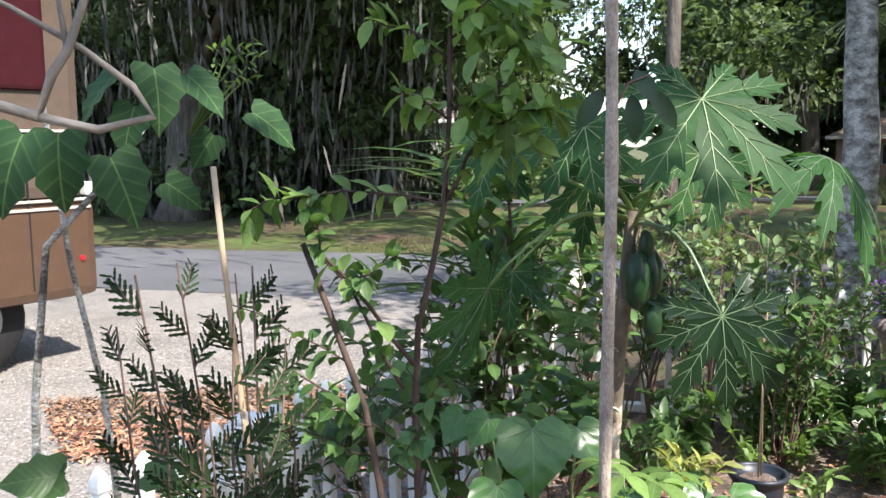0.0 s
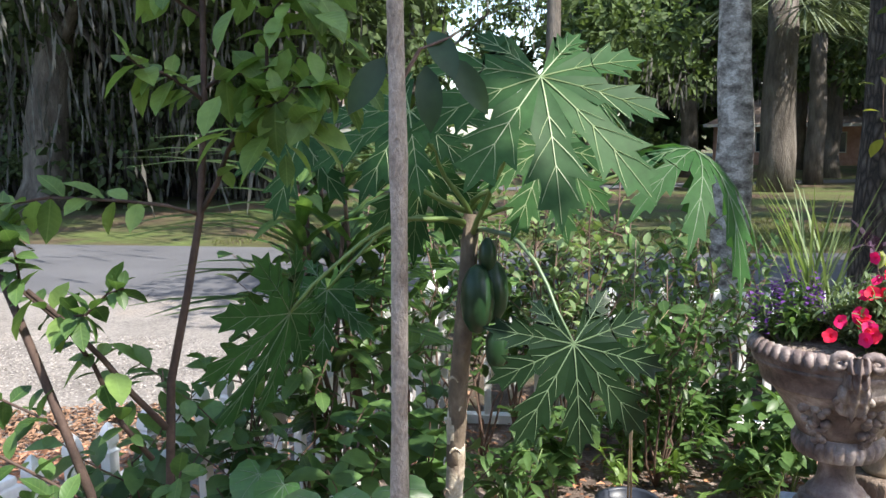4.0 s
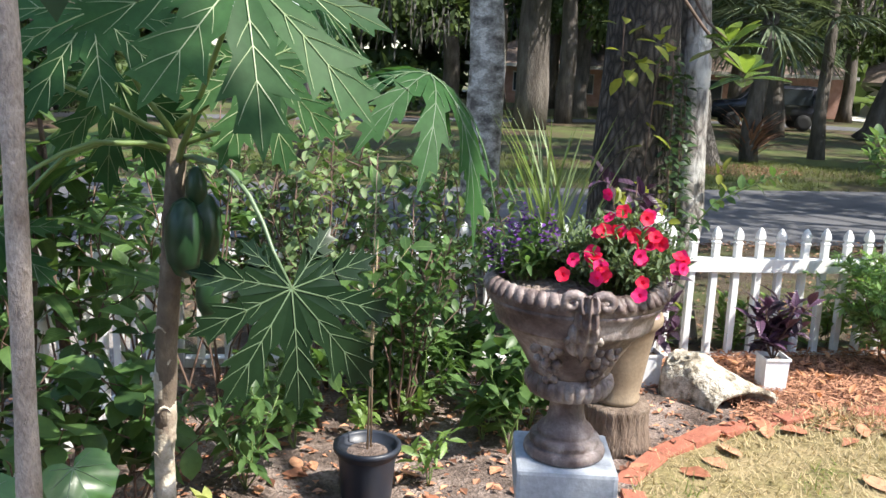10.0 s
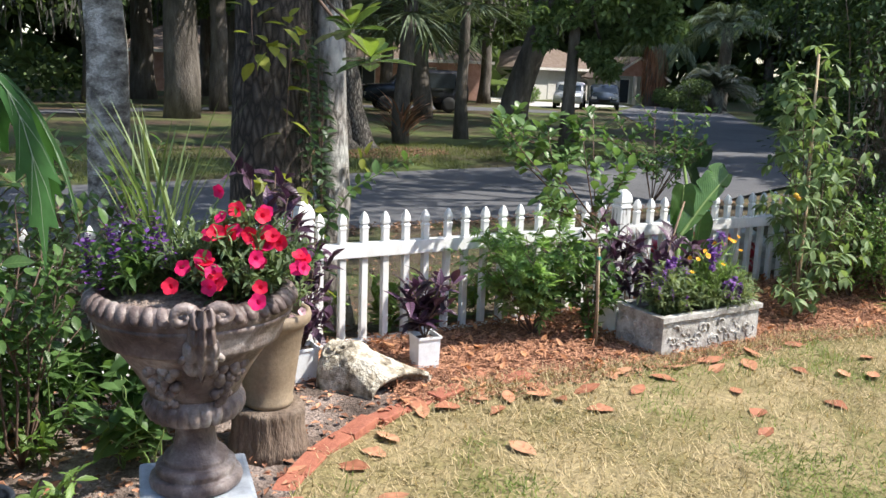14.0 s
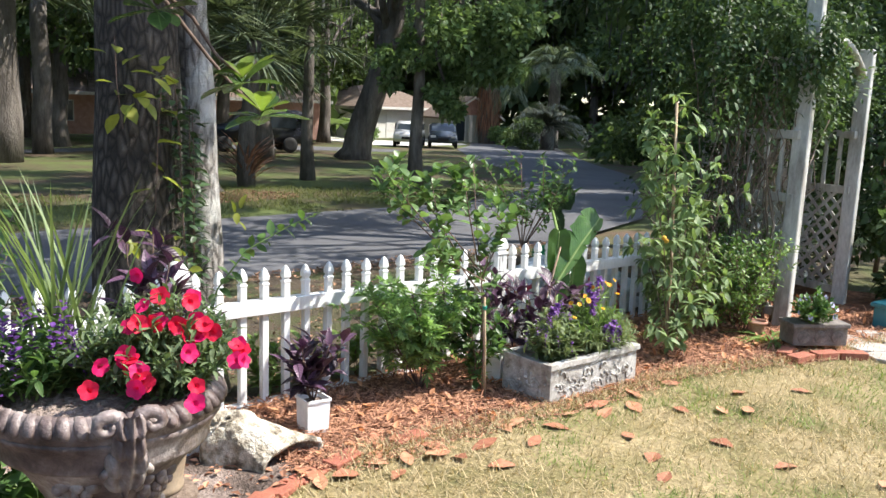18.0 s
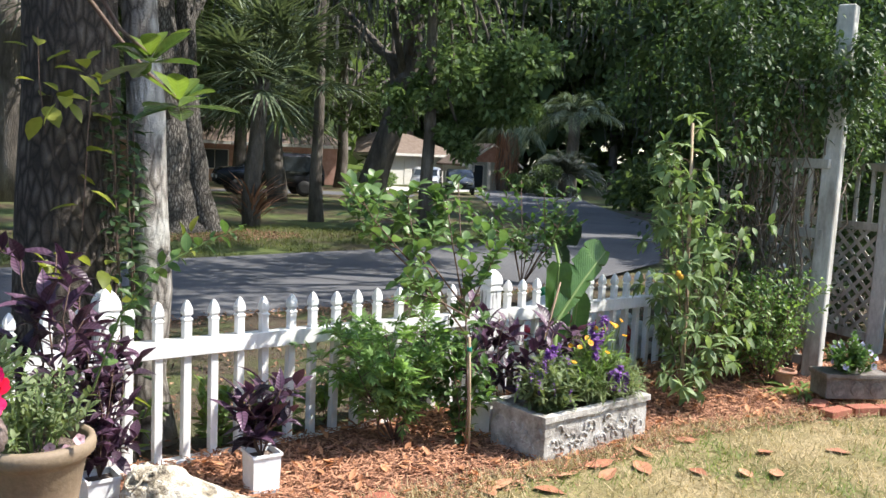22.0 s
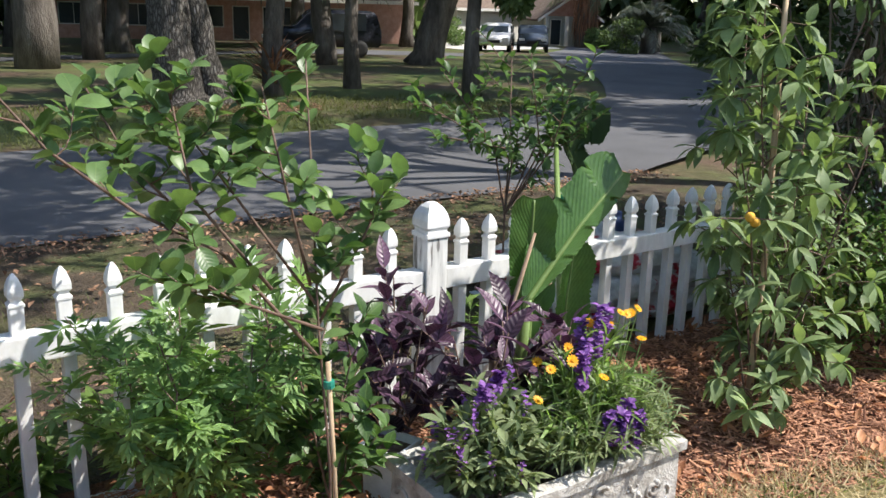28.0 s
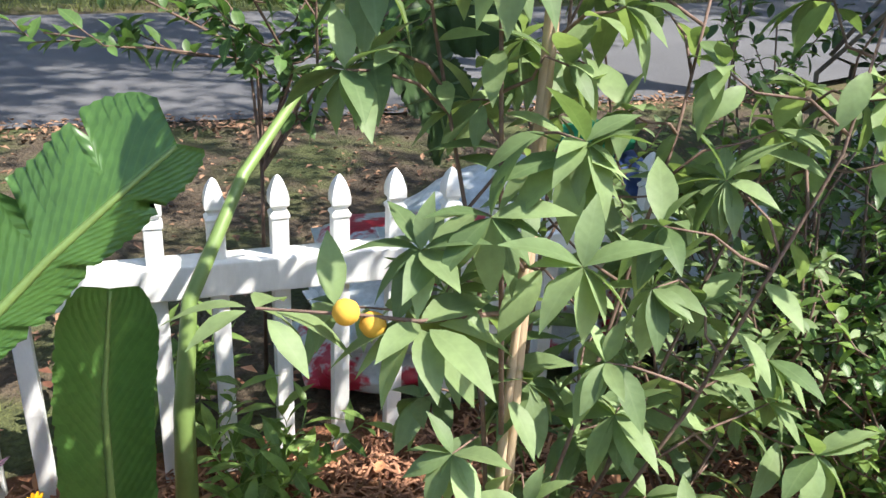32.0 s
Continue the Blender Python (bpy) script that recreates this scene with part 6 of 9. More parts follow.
for n, (t0, a0, r0, k0, tw) in enumerate([(0.17, 0.95, 0.012, 0.0, 1), (0.30, 1.25, 0.009, 2.0, -1)]):
    i0, ka = int(t0 * NL), int(a0 / math.pi * NA)
    c = Vector(hull(i0, ka, False))
    u = (Vector(hull(i0 + 3, ka, False)) - Vector(hull(i0 - 3, ka, False))).normalized()
    v = (Vector(hull(i0, ka + 3, False)) - Vector(hull(i0, ka - 3, False))).normalized()
    o = v.cross(u)
    o = o if o.dot(PX) > 0 else -o
    sp = [tuple(c + (u * math.cos(k0 + tw * 0.42 * k) + v * math.sin(k0 + tw * 0.42 * k)) * (r0 + 0.0021 * k) + o * 0.004) for k in range(17)]
    Geo().tube(sp, taper(0.010, 0.004, 17), 6).put("knot", M_LOG, log, "curled knot on its face", True)

# ---- white pots with purple-leaved plants ----
def square_pot(at, h=0.2, w=0.075, turn=20):
    p = thing("white_pot", at, "tall square white plastic pot on the mulch", "plant pot", "pots", "", turn)
    g = Geo()
    g.turned([(w * 1.2, 0), (w * 1.3, h * 0.93), (w * 1.42, h * 0.93), (w * 1.42, h), (w * 1.28, h), (w * 1.2, h * 0.85)], 4, twist=math.pi / 4)
    g.put("shell", M_WHITEPOT, p)
    Geo().turned([(w * 1.24, h * 0.86), (0.01, h * 0.88)], 4, twist=math.pi / 4).put("potting_soil", M_SOIL, p)
    return p


def shield(at, label, h, stems=6, spread=0.16, size=0.15, twig=0.12, bare=0.3):
    return bush("purple_shield_plant", at, label, [[(0, 0, 0), (spread * math.cos(k * 2.4), spread * math.sin(k * 2.4), h * (0.7 + 0.4 * rng.random()))] for k in range(stems)], M_PURPLE, leaf_form([0.0, 0.15, 0.2, 0.17, 0.09, 0.0], 0.35, 0.35), size, 6, M_TWIG, 0.005, 3, twig, "plant", "purple plants", 0.45, bare)


square_pot((3.74, 4.23, 0.0), 0.185, 0.069, -18)
shield((3.74, 4.23, 0.155), "purple-leaved plant standing in a white pot", 0.33, 5, 0.10, 0.115, 0.08, 0.12)
square_pot((3.12, 4.47, 0.0), 0.18, 0.068, -14)
shield((3.12, 4.47, 0.17), "tall dark purple plant in a white pot by the post", 0.55, 10, 0.085, 0.10, 0.08, 0.05)
shield((2.78, 4.2, 0.45), "purple-leaved plant rising behind the urn", 0.62, 4, 0.1, 0.11)
square_pot((5.12, 4.02, 0.0), 0.19, 0.07, 10)
shield((5.22, 4.1, 0.0), "purple-leaved plant growing by the fence post", 0.6, 6, 0.12, 0.11)
lab = Geo().box((-0.035, -0.105, 0.06), (0.035, -0.102, 0.15), None)
tag = thing("plant_tag", (5.12, 4.02, 0.0), "white plant tag with an orange flower print", "tag", turn=10)
lab.put("card", plain("tag_card", (0.75, 0.72, 0.68)), tag)
Geo().box((-0.025, -0.108, 0.075), (0.022, -0.106, 0.11), None).put("print", plain("tag_dark", (0.05, 0.05, 0.03)), tag)
Geo().box((-0.03, -0.108, 0.125), (0.03, -0.106, 0.147), None).put("print", plain("tag_orange", (0.7, 0.2, 0.08)), tag)

# ---- stone planter ----
PT = -12.0
plt = thing("stone_planter", (4.90, 3.505, 0.0), "rectangular grey cast-stone planter with worn relief", "planter", turn=PT)
bm = bmesh.new()
L, W, H, T = 0.81, 0.38, 0.243, 0.035
def ring(x0, y0, x1, y1, z):
    return [bm.verts.new(p) for p in ((x0, y0, z), (x1, y0, z), (x1, y1, z), (x0, y1, z))]
rings = [ring(0.012, 0.012, L - 0.012, W - 0.012, -0.01), ring(0, 0, L, W, 0.02), ring(0.004, 0.004, L - 0.004, W - 0.004, H - 0.035), ring(-0.012, -0.012, L + 0.012, W + 0.012, H - 0.03), ring(-0.012, -0.012, L + 0.012, W + 0.012, H), ring(T, T, L - T, W - T, H), ring(T, T, L - T, W - T, H - 0.06)]
for a, b in zip(rings, rings[1:]):
    for k in range(4):
        bm.faces.new((a[k], a[(k + 1) % 4], b[(k + 1) % 4], b[k]))
bm.faces.new(rings[0][::-1])
bmesh.ops.subdivide_edges(bm, edges=bm.edges[:], cuts=9, use_grid_fill=True)
for v in bm.verts:
    v.co += Vector((0, 0, 1)) * 0.004 * noise.noise(v.co * 7) + Vector((noise.noise(v.co * 13), noise.noise(v.co * 11 + Vector((3, 0, 0))), 0)) * 0.004
Geo().bm(bm).put("box", M_PLANTER, plt)
Geo().box((T, T, H - 0.05), (L - T, W - T, H - 0.035)).put("potting_soil", M_SOIL, plt)
for face_len, count, side in ((L, 30, 0), (W, 13, 1)):
    for q in range(count):
        g = Geo()
        x = 0.05 + (face_len - 0.1) * (q + rng.random()) / count
        z = 0.045 + 0.12 * rng.random()
        r = 0.020 + 0.022 * rng.random()
        ph, sw = rng.random() * 6, 1.8 + 3.5 * rng.random()
        pts = [(x + r * (1 - 0.06 * i) * math.cos(ph + sw * i / 9), z + r * (1 - 0.06 * i) * math.sin(ph + sw * i / 9)) for i in range(10)]
        g.tube([(0.0, y, zz) if side else (y, 0.0, zz) for y, zz in pts], taper(0.0075, 0.004, 10), 6)
        if q % 3 == 0:
            y, zz = pts[-1]
            g.turned([(0.001, -0.011), (0.009, -0.006), (0.011, 0), (0.009, 0.006), (0.001, 0.011)], 9, (0.0, y, zz) if side else (y, 0.0, zz))
        g.put("relief_scroll", M_PLANTER, plt, "worn raised scroll", True)


def in_planter(u, v, z=0.20):
    c, s = math.cos(radians(PT)), math.sin(radians(PT))
    return 4.90 + u * c - v * s, 3.505 + u * s + v * c, z


hb, ht = mound("lavender", in_planter(0.2, 0.16), "grey-green lavender filling the planter", M_HERB, LANCE, 0.06, (0.24, 0.17), 0.29, 90, 17, "flowering plant")
g = Geo()
for e in ht[:26]:
    leaves_on(g, bend(e - (0, 0, 0.02), e + (0, 0, 0.05), 0, 0.003, 3), 14, 0.014, BROAD, 0, 0.9, 0.2)
g.put("bloom", M_LAV, hb, "small violet flower heads")["kind"] = "stuff"
hb, ht = mound("rosemary", in_planter(0.6, 0.15), "fine grey-green herb spilling over the planter's rim", M_HERB, leaf_form([0.0, 0.05, 0.07, 0.05, 0.0], 0.3, 0.3), 0.06, (0.33, 0.21), 0.24, 170, 22, "plant")
hb, ht = mound("salvia", in_planter(0.5, 0.22), "violet salvia with bold upright spikes", M_LEAF_D, LANCE, 0.06, (0.2, 0.1), 0.3, 30, 12, "flowering plant")
g = Geo()
for u, v, z0, z1 in ((0.46, 0.1, 0.25, 0.36), (0.5, 0.14, 0.26, 0.38), (0.57, 0.16, 0.30, 0.47), (0.62, 0.18, 0.30, 0.45), (0.54, 0.2, 0.28, 0.42), (0.53, 0.0, 0.1, 0.2), (0.57, 0.02, 0.12, 0.22), (0.5, 0.02, 0.1, 0.2), (0.6, 0.0, 0.08, 0.18), (0.12, 0.12, 0.29, 0.33), (0.2, 0.16, 0.30, 0.34)):
    a = np.array(in_planter(u, v, 0.0)) - np.array(in_planter(0.5, 0.22, 0.0))
    leaves_on(g, bend(a + (0, 0, z0), a + (0.01, 0, z1), 0, 0.004, 4), 80, 0.024, BROAD, 0, 0.95, 0.1)
g.put("bloom", M_LAV, hb, "dense violet flower spikes")["kind"] = "stuff"
yd, yt = mound("coreopsis", in_planter(0.56, 0.17), "yellow daisies on thin stems in the planter", M_LEAF_B, leaf_form([0.02, 0.045, 0.05, 0.035, 0.0], 0.3, 0.35), 0.10, (0.26, 0.13), 0.36, 60, 12, "flowering plant")
g = Geo()
for k in range(12):
    a = 2 * math.pi * k / 12
    g.many(leaf_form([0.08, 0.2, 0.2, 0.08], 0.1, 0.1), frames_from([(math.cos(a), math.sin(a), 0.25)]), [(0.06 * math.cos(a), 0.06 * math.sin(a), 0)], [0.45])
g.turned([(0.17, -0.04), (0.16, 0.06), (0.08, 0.12), (0.01, 0.13)], 10)
DAISY = arrays_mesh("daisy", np.concatenate(g.v), np.concatenate(g.l), g.s)
DPL = [in_planter(*q) for q in ((0.36, 0.12, 0.50), (0.42, 0.1, 0.52), (0.46, 0.16, 0.53), (0.3, 0.1, 0.43), (0.5, 0.05, 0.47), (0.6, 0.22, 0.56), (0.66, 0.2, 0.55), (0.71, 0.2, 0.58), (0.76, 0.22, 0.56), (0.8, 0.24, 0.55), (0.7, 0.1, 0.53), (0.38, 0.2, 0.49), (0.74, 0.16, 0.6))]
org = np.array(in_planter(0.56, 0.17))
flowers(yd, DAISY, M_YELLOW, [np.array(p) - org + (0, 0, 0.03) for p in DPL], [np.array([-0.35, -0.5, 0.75]) + rng.normal(size=3) * 0.25 for _ in DPL], 0.030 + 0.008 * rng.random(len(DPL)))
g = Geo()
for p in DPL:
    e = np.array(p) - org + (0, 0, 0.025)
    g.tube(bend((e[0] * 0.5, e[1] * 0.5, 0), e, 0.0, 0.006, 4), 0.0018, 4)
g.put("stem_tuft", M_STALK, yd)["kind"] = "stuff"
shield(in_planter(0.32, 0.38, 0.0), "purple-leaved plant between planter and fence", 0.55, 3, 0.09, 0.11)
shield(in_planter(0.55, 0.38, 0.0), "purple-leaved plant at the banana's foot", 0.58, 4, 0.11, 0.115)

# ---- banana ----
M_BANANA = leafy("banana_leaf", (0.036, 0.098, 0.020), (0.068, 0.165, 0.035), 0.3, 0.3, veins=0.7, ribs=150.0, spec=0.5, vein_colour=(0.11, 0.21, 0.055))
ban = plant("banana_plant", (0, 0, 0), "young banana plant with broad torn leaves", "plant")
def blade(name, pts, widths, normal, mat, fold=0.35, tears=(), under=1.0):
    """A ribbed leaf: fine cross ripples, a ragged edge and a few tears."""
    pts = np.array(pts, float)
    n = 64
    wd = np.interp(np.linspace(0, 1, n), np.linspace(0, 1, len(widths)), widths)
    q, d = along(pts, np.linspace(0, 1, n))
    for _ in range(3):
        q[1:-1] = (q[:-2] + 2 * q[1:-1] + q[2:]) / 4
    d = np.gradient(q, axis=0)
    nn = np.array(normal, float)
    g = Geo()
    vs, fs, lo = [], [], []
    US = (-1, -0.8, -0.55, -0.28, 0, 0.28, 0.55, 0.8, 1)
    cuts = {int(n * t / len(widths)) for t in tears}
    for i in range(n):
        side = np.cross(d[i], nn)
        side /= np.linalg.norm(side)
        up = np.cross(side, d[i])
        up /= np.linalg.norm(up)
        for u in US:
            lo.append((0.3 * u, i / (n - 1), 0))
            rag = 1 + (0.018 * rng.normal() if abs(u) == 1 else 0)
            if (i in cuts) and abs(u) > 0.5:
                rag *= 0.72
            rip = (0.0045 * (1 if i % 2 else -1) + 0.004 * math.sin(0.35 * i + 2 * u)) * abs(u) * min(1.0, wd[i] / 0.05)
            sl = d[i] / np.linalg.norm(d[i]) * 0.35 * abs(u) * wd[i]
            k1 = under if u > 0 else 1.0
            vs.append(q[i] + side * wd[i] * u * rag * k1 + sl + up * ((fold if k1 == 1.0 else -0.5) * abs(u) ** 1.3 * wd[i] * k1 + rip))
    k0 = len(US)
    for i in range(n - 1):
        for k in range(k0 - 1):
            a = k0 * i + k
            fs.append((a, a + 1, a + k0 + 1, a + k0))
    g.add(vs, fs, lo)
    leaf = g.put(name, mat, ban, "", True)
    md = Geo().tube(q[::3] - np.array([0, 0, 0.004]), taper(0.011, 0.004, len(q[::3])), 6)
    md.put("midrib", M_STALK, leaf, "pale green midrib", True)
    return leaf
def wid(m, n=22, a=0.25):
    return [m * (0.15 + 0.85 * min(1, i / (n * a)) ** 0.7) * (1 if i < n * 0.8 else (1 - 0.75 * ((i - n * 0.8) / (n * 0.2)) ** 2)) for i in range(n)]
blade("leaf", [(5.59, 3.88, 0.57), (5.70, 3.86, 0.69), (5.81, 3.84, 0.80), (5.92, 3.82, 0.895), (6.01, 3.81, 0.965)], wid(0.125), (-0.5, -0.75, 0.5), M_BANANA, 0.10, (7, 12, 17), 0.42)
blade("leaf", [(5.64, 3.9, 0.42), (5.66, 3.91, 0.58), (5.655, 3.92, 0.76), (5.66, 3.92, 0.90)], wid(0.078), (-0.6, -0.75, 0.1), M_BANANA, 0.2, (9,))
blade("leaf", [(5.87, 3.92, 0.1), (5.87, 3.92, 0.3), (5.88, 3.92, 0.5), (5.91, 3.92, 0.70)], wid(0.08), (-0.2, -0.95, 0.0), M_BANANA, 0.5)
w = Geo().tube([(5.62, 3.92, 0.0), (5.61, 3.91, 0.3), (5.60, 3.88, 0.58)], [0.03, 0.026, 0.014], 10)
w.tube([(6.02, 4.02, 0.0), (6.04, 4.04, 0.35), (6.08, 4.09, 0.56), (6.25, 4.24, 0.75), (6.45, 4.4, 0.88), (6.66, 4.56, 0.97)], [0.026, 0.021, 0.016, 0.013, 0.011, 0.008], 9)
w.put("stalk", M_STALK, ban, "", True)
blade("leaf", [(6.66, 4.56, 0.97), (6.8, 4.6, 1.0), (7.0, 4.65, 1.02), (7.26, 4.66, 1.0)], wid(0.13, 20), (0.2, -0.9, 0.5), M_LEAF_C, -0.7, (5, 10, 14))
blade("leaf", [(6.7, 4.58, 0.98), (6.85, 4.62, 0.86), (6.95, 4.63, 0.75), (7.0, 4.65, 0.62)], wid(0.12, 18), (0.3, -0.9, 0.2), M_LEAF_C, 0.3, (5, 9))
dead = Geo().tube([(5.52, 3.95, 0.0), (5.5, 3.93, 0.4), (5.56, 3.9, 0.6), (5.62, 3.88, 0.8)], taper(0.016, 0.005, 4), 6)
dead.tube([(5.5, 3.93, 0.42), (5.6, 3.9, 0.58), (5.7, 3.86, 0.62)], taper(0.008, 0.004, 3), 5)
dead.tube([(5.46, 3.9, 0.0), (5.45, 3.9, 0.42)], 0.01, 6)
dead.put("dead_stalk", surface("dead_stalk", [(0.3, (0.25, 0.16, 0.10)), (0.7, (0.50, 0.38, 0.27))], 10, 80, 0.9, 0.5, 0.004, (1, 1, 0.2)), ban, "dry brown leaf stalks", True)

# ---- shrubs before the fence ----
M_FEATHER = leafy("feathery_leaf", (0.10, 0.20, 0.07), (0.19, 0.33, 0.11), 0.6, 0.45, spec=0.2)
bush("cassia_bush", (4.62, 4.22, 0.0), "bushy shrub with fine feathery bright green leaves", [[(0, 0, 0), (-0.06 + 0.38 * math.cos(k * 2.4) * (0.35 + 0.65 * (k % 3) / 2), 0.05 + 0.2 * math.sin(k * 2.4), 0.40 + 0.021 * k)] for k in range(14)], M_FEATHER, CUTLEAF, 0.115, 7, M_TWIG, 0.0045, 6, 0.13, "shrub", "", 0.15, 0.32)
M_HOLLY = leafy("holly_leaf", (0.055, 0.125, 0.038), (0.12, 0.215, 0.07), 0.35, 0.32, veins=0.3)
bush("holly_sapling", (4.75, 3.87, 0.0), "open sapling with rounded glossy leaves tied to a stake", [[(0, 0, 0), (0.0, 0.0, 0.3), (-0.01, 0.03, 0.7), (0.05, 0.12, 1.0), (0.08, 0.18, 1.36)], [(-0.02, 0.02, 0.62), (-0.2, 0.15, 0.9), (-0.45, 0.1, 1.05), (-0.62, 0.12, 1.2), (-0.72, 0.14, 1.34)], [(0, 0.05, 0.75), (-0.1, 0.3, 1.05), (-0.16, 0.6, 1.32)], [(0.0, 0.04, 0.7), (0.14, 0.0, 0.95), (0.20, 0.05, 1.08)], [(-0.02, 0.0, 0.7), (-0.25, 0.05, 0.82), (-0.36, 0.0, 0.90)], [(-0.16, 0.15, 0.85), (-0.3, 0.4, 1.1), (-0.35, 0.5, 1.28)], [(-0.01, 0.06, 0.8), (-0.05, 0.1, 1.05), (-0.10, 0.12, 1.30)], [(-0.1, 0.1, 0.8), (-0.28, 0.15, 1.05), (-0.30, 0.2, 1.30)]], M_HOLLY, rows_form([(0.04, 0.0, 0.0), (0.23, 0.2, 0.2), (0.33, 0.45, 0.45), (0.31, 0.68, 0.68), (0.18, 0.88, 0.88), (0.0, 1.0, 1.0)], 0.28, 0.2), 0.064, 10, M_TWIG, 0.005, 6, 0.13, "tree", "", 0.3, 0.42)
bush("low_sapling", (4.86, 3.98, 0.0), "small leafy shoot beside the planter", [[(0, 0, 0), (0.05, 0.02, 0.62)], [(0, 0, 0), (-0.12, 0, 0.52)], [(0, 0, 0), (0.02, -0.06, 0.4)], [(0, 0, 0), (-0.05, 0.08, 0.68)]], M_LEAF_A, OVAL, 0.07, 13, M_TWIG, 0.005, 5, 0.12, "plant", "", 0.1, 0.15)
sk = plant("sapling_stake", (4.77, 3.86, 0.0), "thin wooden stake with a green tie", "stake")
Geo().tube([(0, 0, -0.05), (-0.008, 0.008, 0.3), (-0.015, 0.022, 0.60)], 0.007, 8).put("shaft", M_WOODSTAKE, sk, "", True)
Geo().turned([(0.015, -0.01), (0.016, 0), (0.015, 0.01)], 10, (-0.014, 0.02, 0.54)).put("tie", plain("green_tie", (0.02, 0.22, 0.16)), sk)

# ---- staked shrub with orange ball flowers ----
w, l = Geo(), Geo()
bb = plant("buttonbush", (6.34, 3.40, 0.0), "tall shrub with drooping light green leaves and orange balls", "shrub")
STEMS = [[(0, 0, 0), (0.02, 0.02, 0.6), (0.08, 0.06, 1.15), (0.16, 0.14, 1.80)], [(0, 0, 0.15), (0.15, 0.0, 0.6), (0.32, 0.05, 1.0), (0.42, 0.1, 1.32)], [(0, 0, 0.1), (0.28, 0.02, 0.5), (0.50, 0.05, 0.85), (0.60, 0.05, 1.05)], [(0, 0, 0.3), (0.0, 0.08, 0.8), (-0.04, 0.16, 1.15), (-0.08, 0.2, 1.45)], [(0, 0, 0.2), (0.2, 0.2, 0.7), (0.3, 0.3, 1.2), (0.32, 0.32, 1.5)], [(0, 0, 0.05), (0.1, -0.1, 0.3), (0.16, -0.16, 0.45)], [(0, 0, 0.05), (0.3, -0.05, 0.3), (0.5, -0.02, 0.5)], [(0, 0, 0.05), (0.08, 0.12, 0.4), (0.06, 0.2, 0.7)], [(0, 0, 0.1), (0.3, -0.08, 0.6), (0.48, -0.12, 1.0), (0.55, -0.1, 1.25)], [(0, 0, 0.6), (0.02, 0.1, 1.2), (0.05, 0.15, 1.62)], [(0, 0, 0.02), (-0.05, -0.06, 0.16), (-0.08, -0.1, 0.26)]]
LONG = rows_form([(0.0, 0.0, 0.0), (0.10, 0.14, 0.14), (0.18, 0.32, 0.32), (0.205, 0.50, 0.50), (0.155, 0.70, 0.70), (0.07, 0.87, 0.87), (0.0, 1.0, 1.0)], 0.22, 0.38)
def whorl(q, d, n, size):
    """Leaves spread round a shoot's tip, hanging outwards."""
    ref = np.cross(d, [0.13, 0.21, 1.0] if abs(d[2]) < 0.9 else [1.0, 0.2, 0.1])
    ref /= np.linalg.norm(ref)
    sid = np.cross(d, ref)
    a = np.arange(n) * 6.283 / n + rng.random() * 6.283 + rng.normal(size=n) * 0.2
    way = (ref[None] * np.cos(a)[:, None] + sid[None] * np.sin(a)[:, None]) * 0.95 + d[None] * (0.15 + 0.45 * rng.random((n, 1))) + np.array([0, 0, -0.22])
    l.many(LONG, frames_from(way, roll=rng.normal(size=n) * 0.2), np.tile(q, (n, 1)), size * (0.7 + 0.5 * rng.random(n)))
for pts in STEMS:
    pts = np.array(pts, float)
    w = Geo()
    w.tube(pts, taper(0.010 if pts[0][2] == 0 else 0.0042, 0.002, len(pts)), 7)
    leaves_on(l, pts, 12, 0.088, LONG, 0.35, 0.9, -0.3)
    for k in range(10):
        q, d = along(pts, [0.34 + 0.62 * (k + rng.random()) / 10])
        a = rng.random() * 6.283
        e = q[0] + 0.15 * (0.5 + rng.random()) * np.array([math.cos(a), math.sin(a), 0.45])
        tw = bend(q[0], e, 0.02, 0.01, 4)
        Geo().tube(tw, taper(0.003, 0.0015, 4), 5).put("twig", M_TWIG, bb, "", True)
        leaves_on(l, tw, 2, 0.09, LONG, 0.4, 0.9, -0.3)
        whorl(tw[-1], (tw[-1] - tw[0]) / np.linalg.norm(tw[-1] - tw[0]), 8, 0.092)
    whorl(pts[-1], (pts[-1] - pts[-2]) / np.linalg.norm(pts[-1] - pts[-2]), 8, 0.095)
    w.put("stem", M_WOODSTAKE if pts[0][2] == 0 else M_TWIG, bb, "", True)
l.put("foliage", M_LEAF_D, bb)
tw = Geo().tube([(0.0, 0.0, 0.80), (-0.09, -0.05, 0.84), (-0.18, -0.06, 0.858), (-0.24, -0.03, 0.866), (-0.35, 0.03, 0.873)], [0.004, 0.0035, 0.003, 0.0025, 0.002], 6)
tw.put("twig", M_TWIG, bb)
for c, n, s in (((-0.35, 0.03, 0.873), 6, 0.098), ((-0.18, -0.06, 0.855), 13, 0.104)):
    for q in range(n):
        a = q * 2.4 + 0.3 * rng.random()
        way = (math.cos(a), math.sin(a) * 0.8, -0.25 + 0.3 * rng.normal())
        Geo().many(LONG, frames_from([way], None, rng.normal(size=1) * 0.25), [np.array(c) + 0.012 * np.array(way) * (q % 3)], [s * (0.8 + 0.35 * rng.random())]).put("leaf", M_LEAF_D, bb, "", True)
for c in ((-0.26, -0.026, 0.873), (-0.227, -0.031, 0.851)):
    bm = bmesh.new()
    bmesh.ops.create_icosphere(bm, subdivisions=3, radius=0.0165)
    for v in bm.verts:
        v.co *= 1 + 0.06 * noise.noise(v.co * 300)
        v.co += Vector(c)
    Geo().bm(bm).put("flower_ball", plain("orange_ball", (0.62, 0.34, 0.04), 0.9), bb, "fuzzy orange flower ball", True)
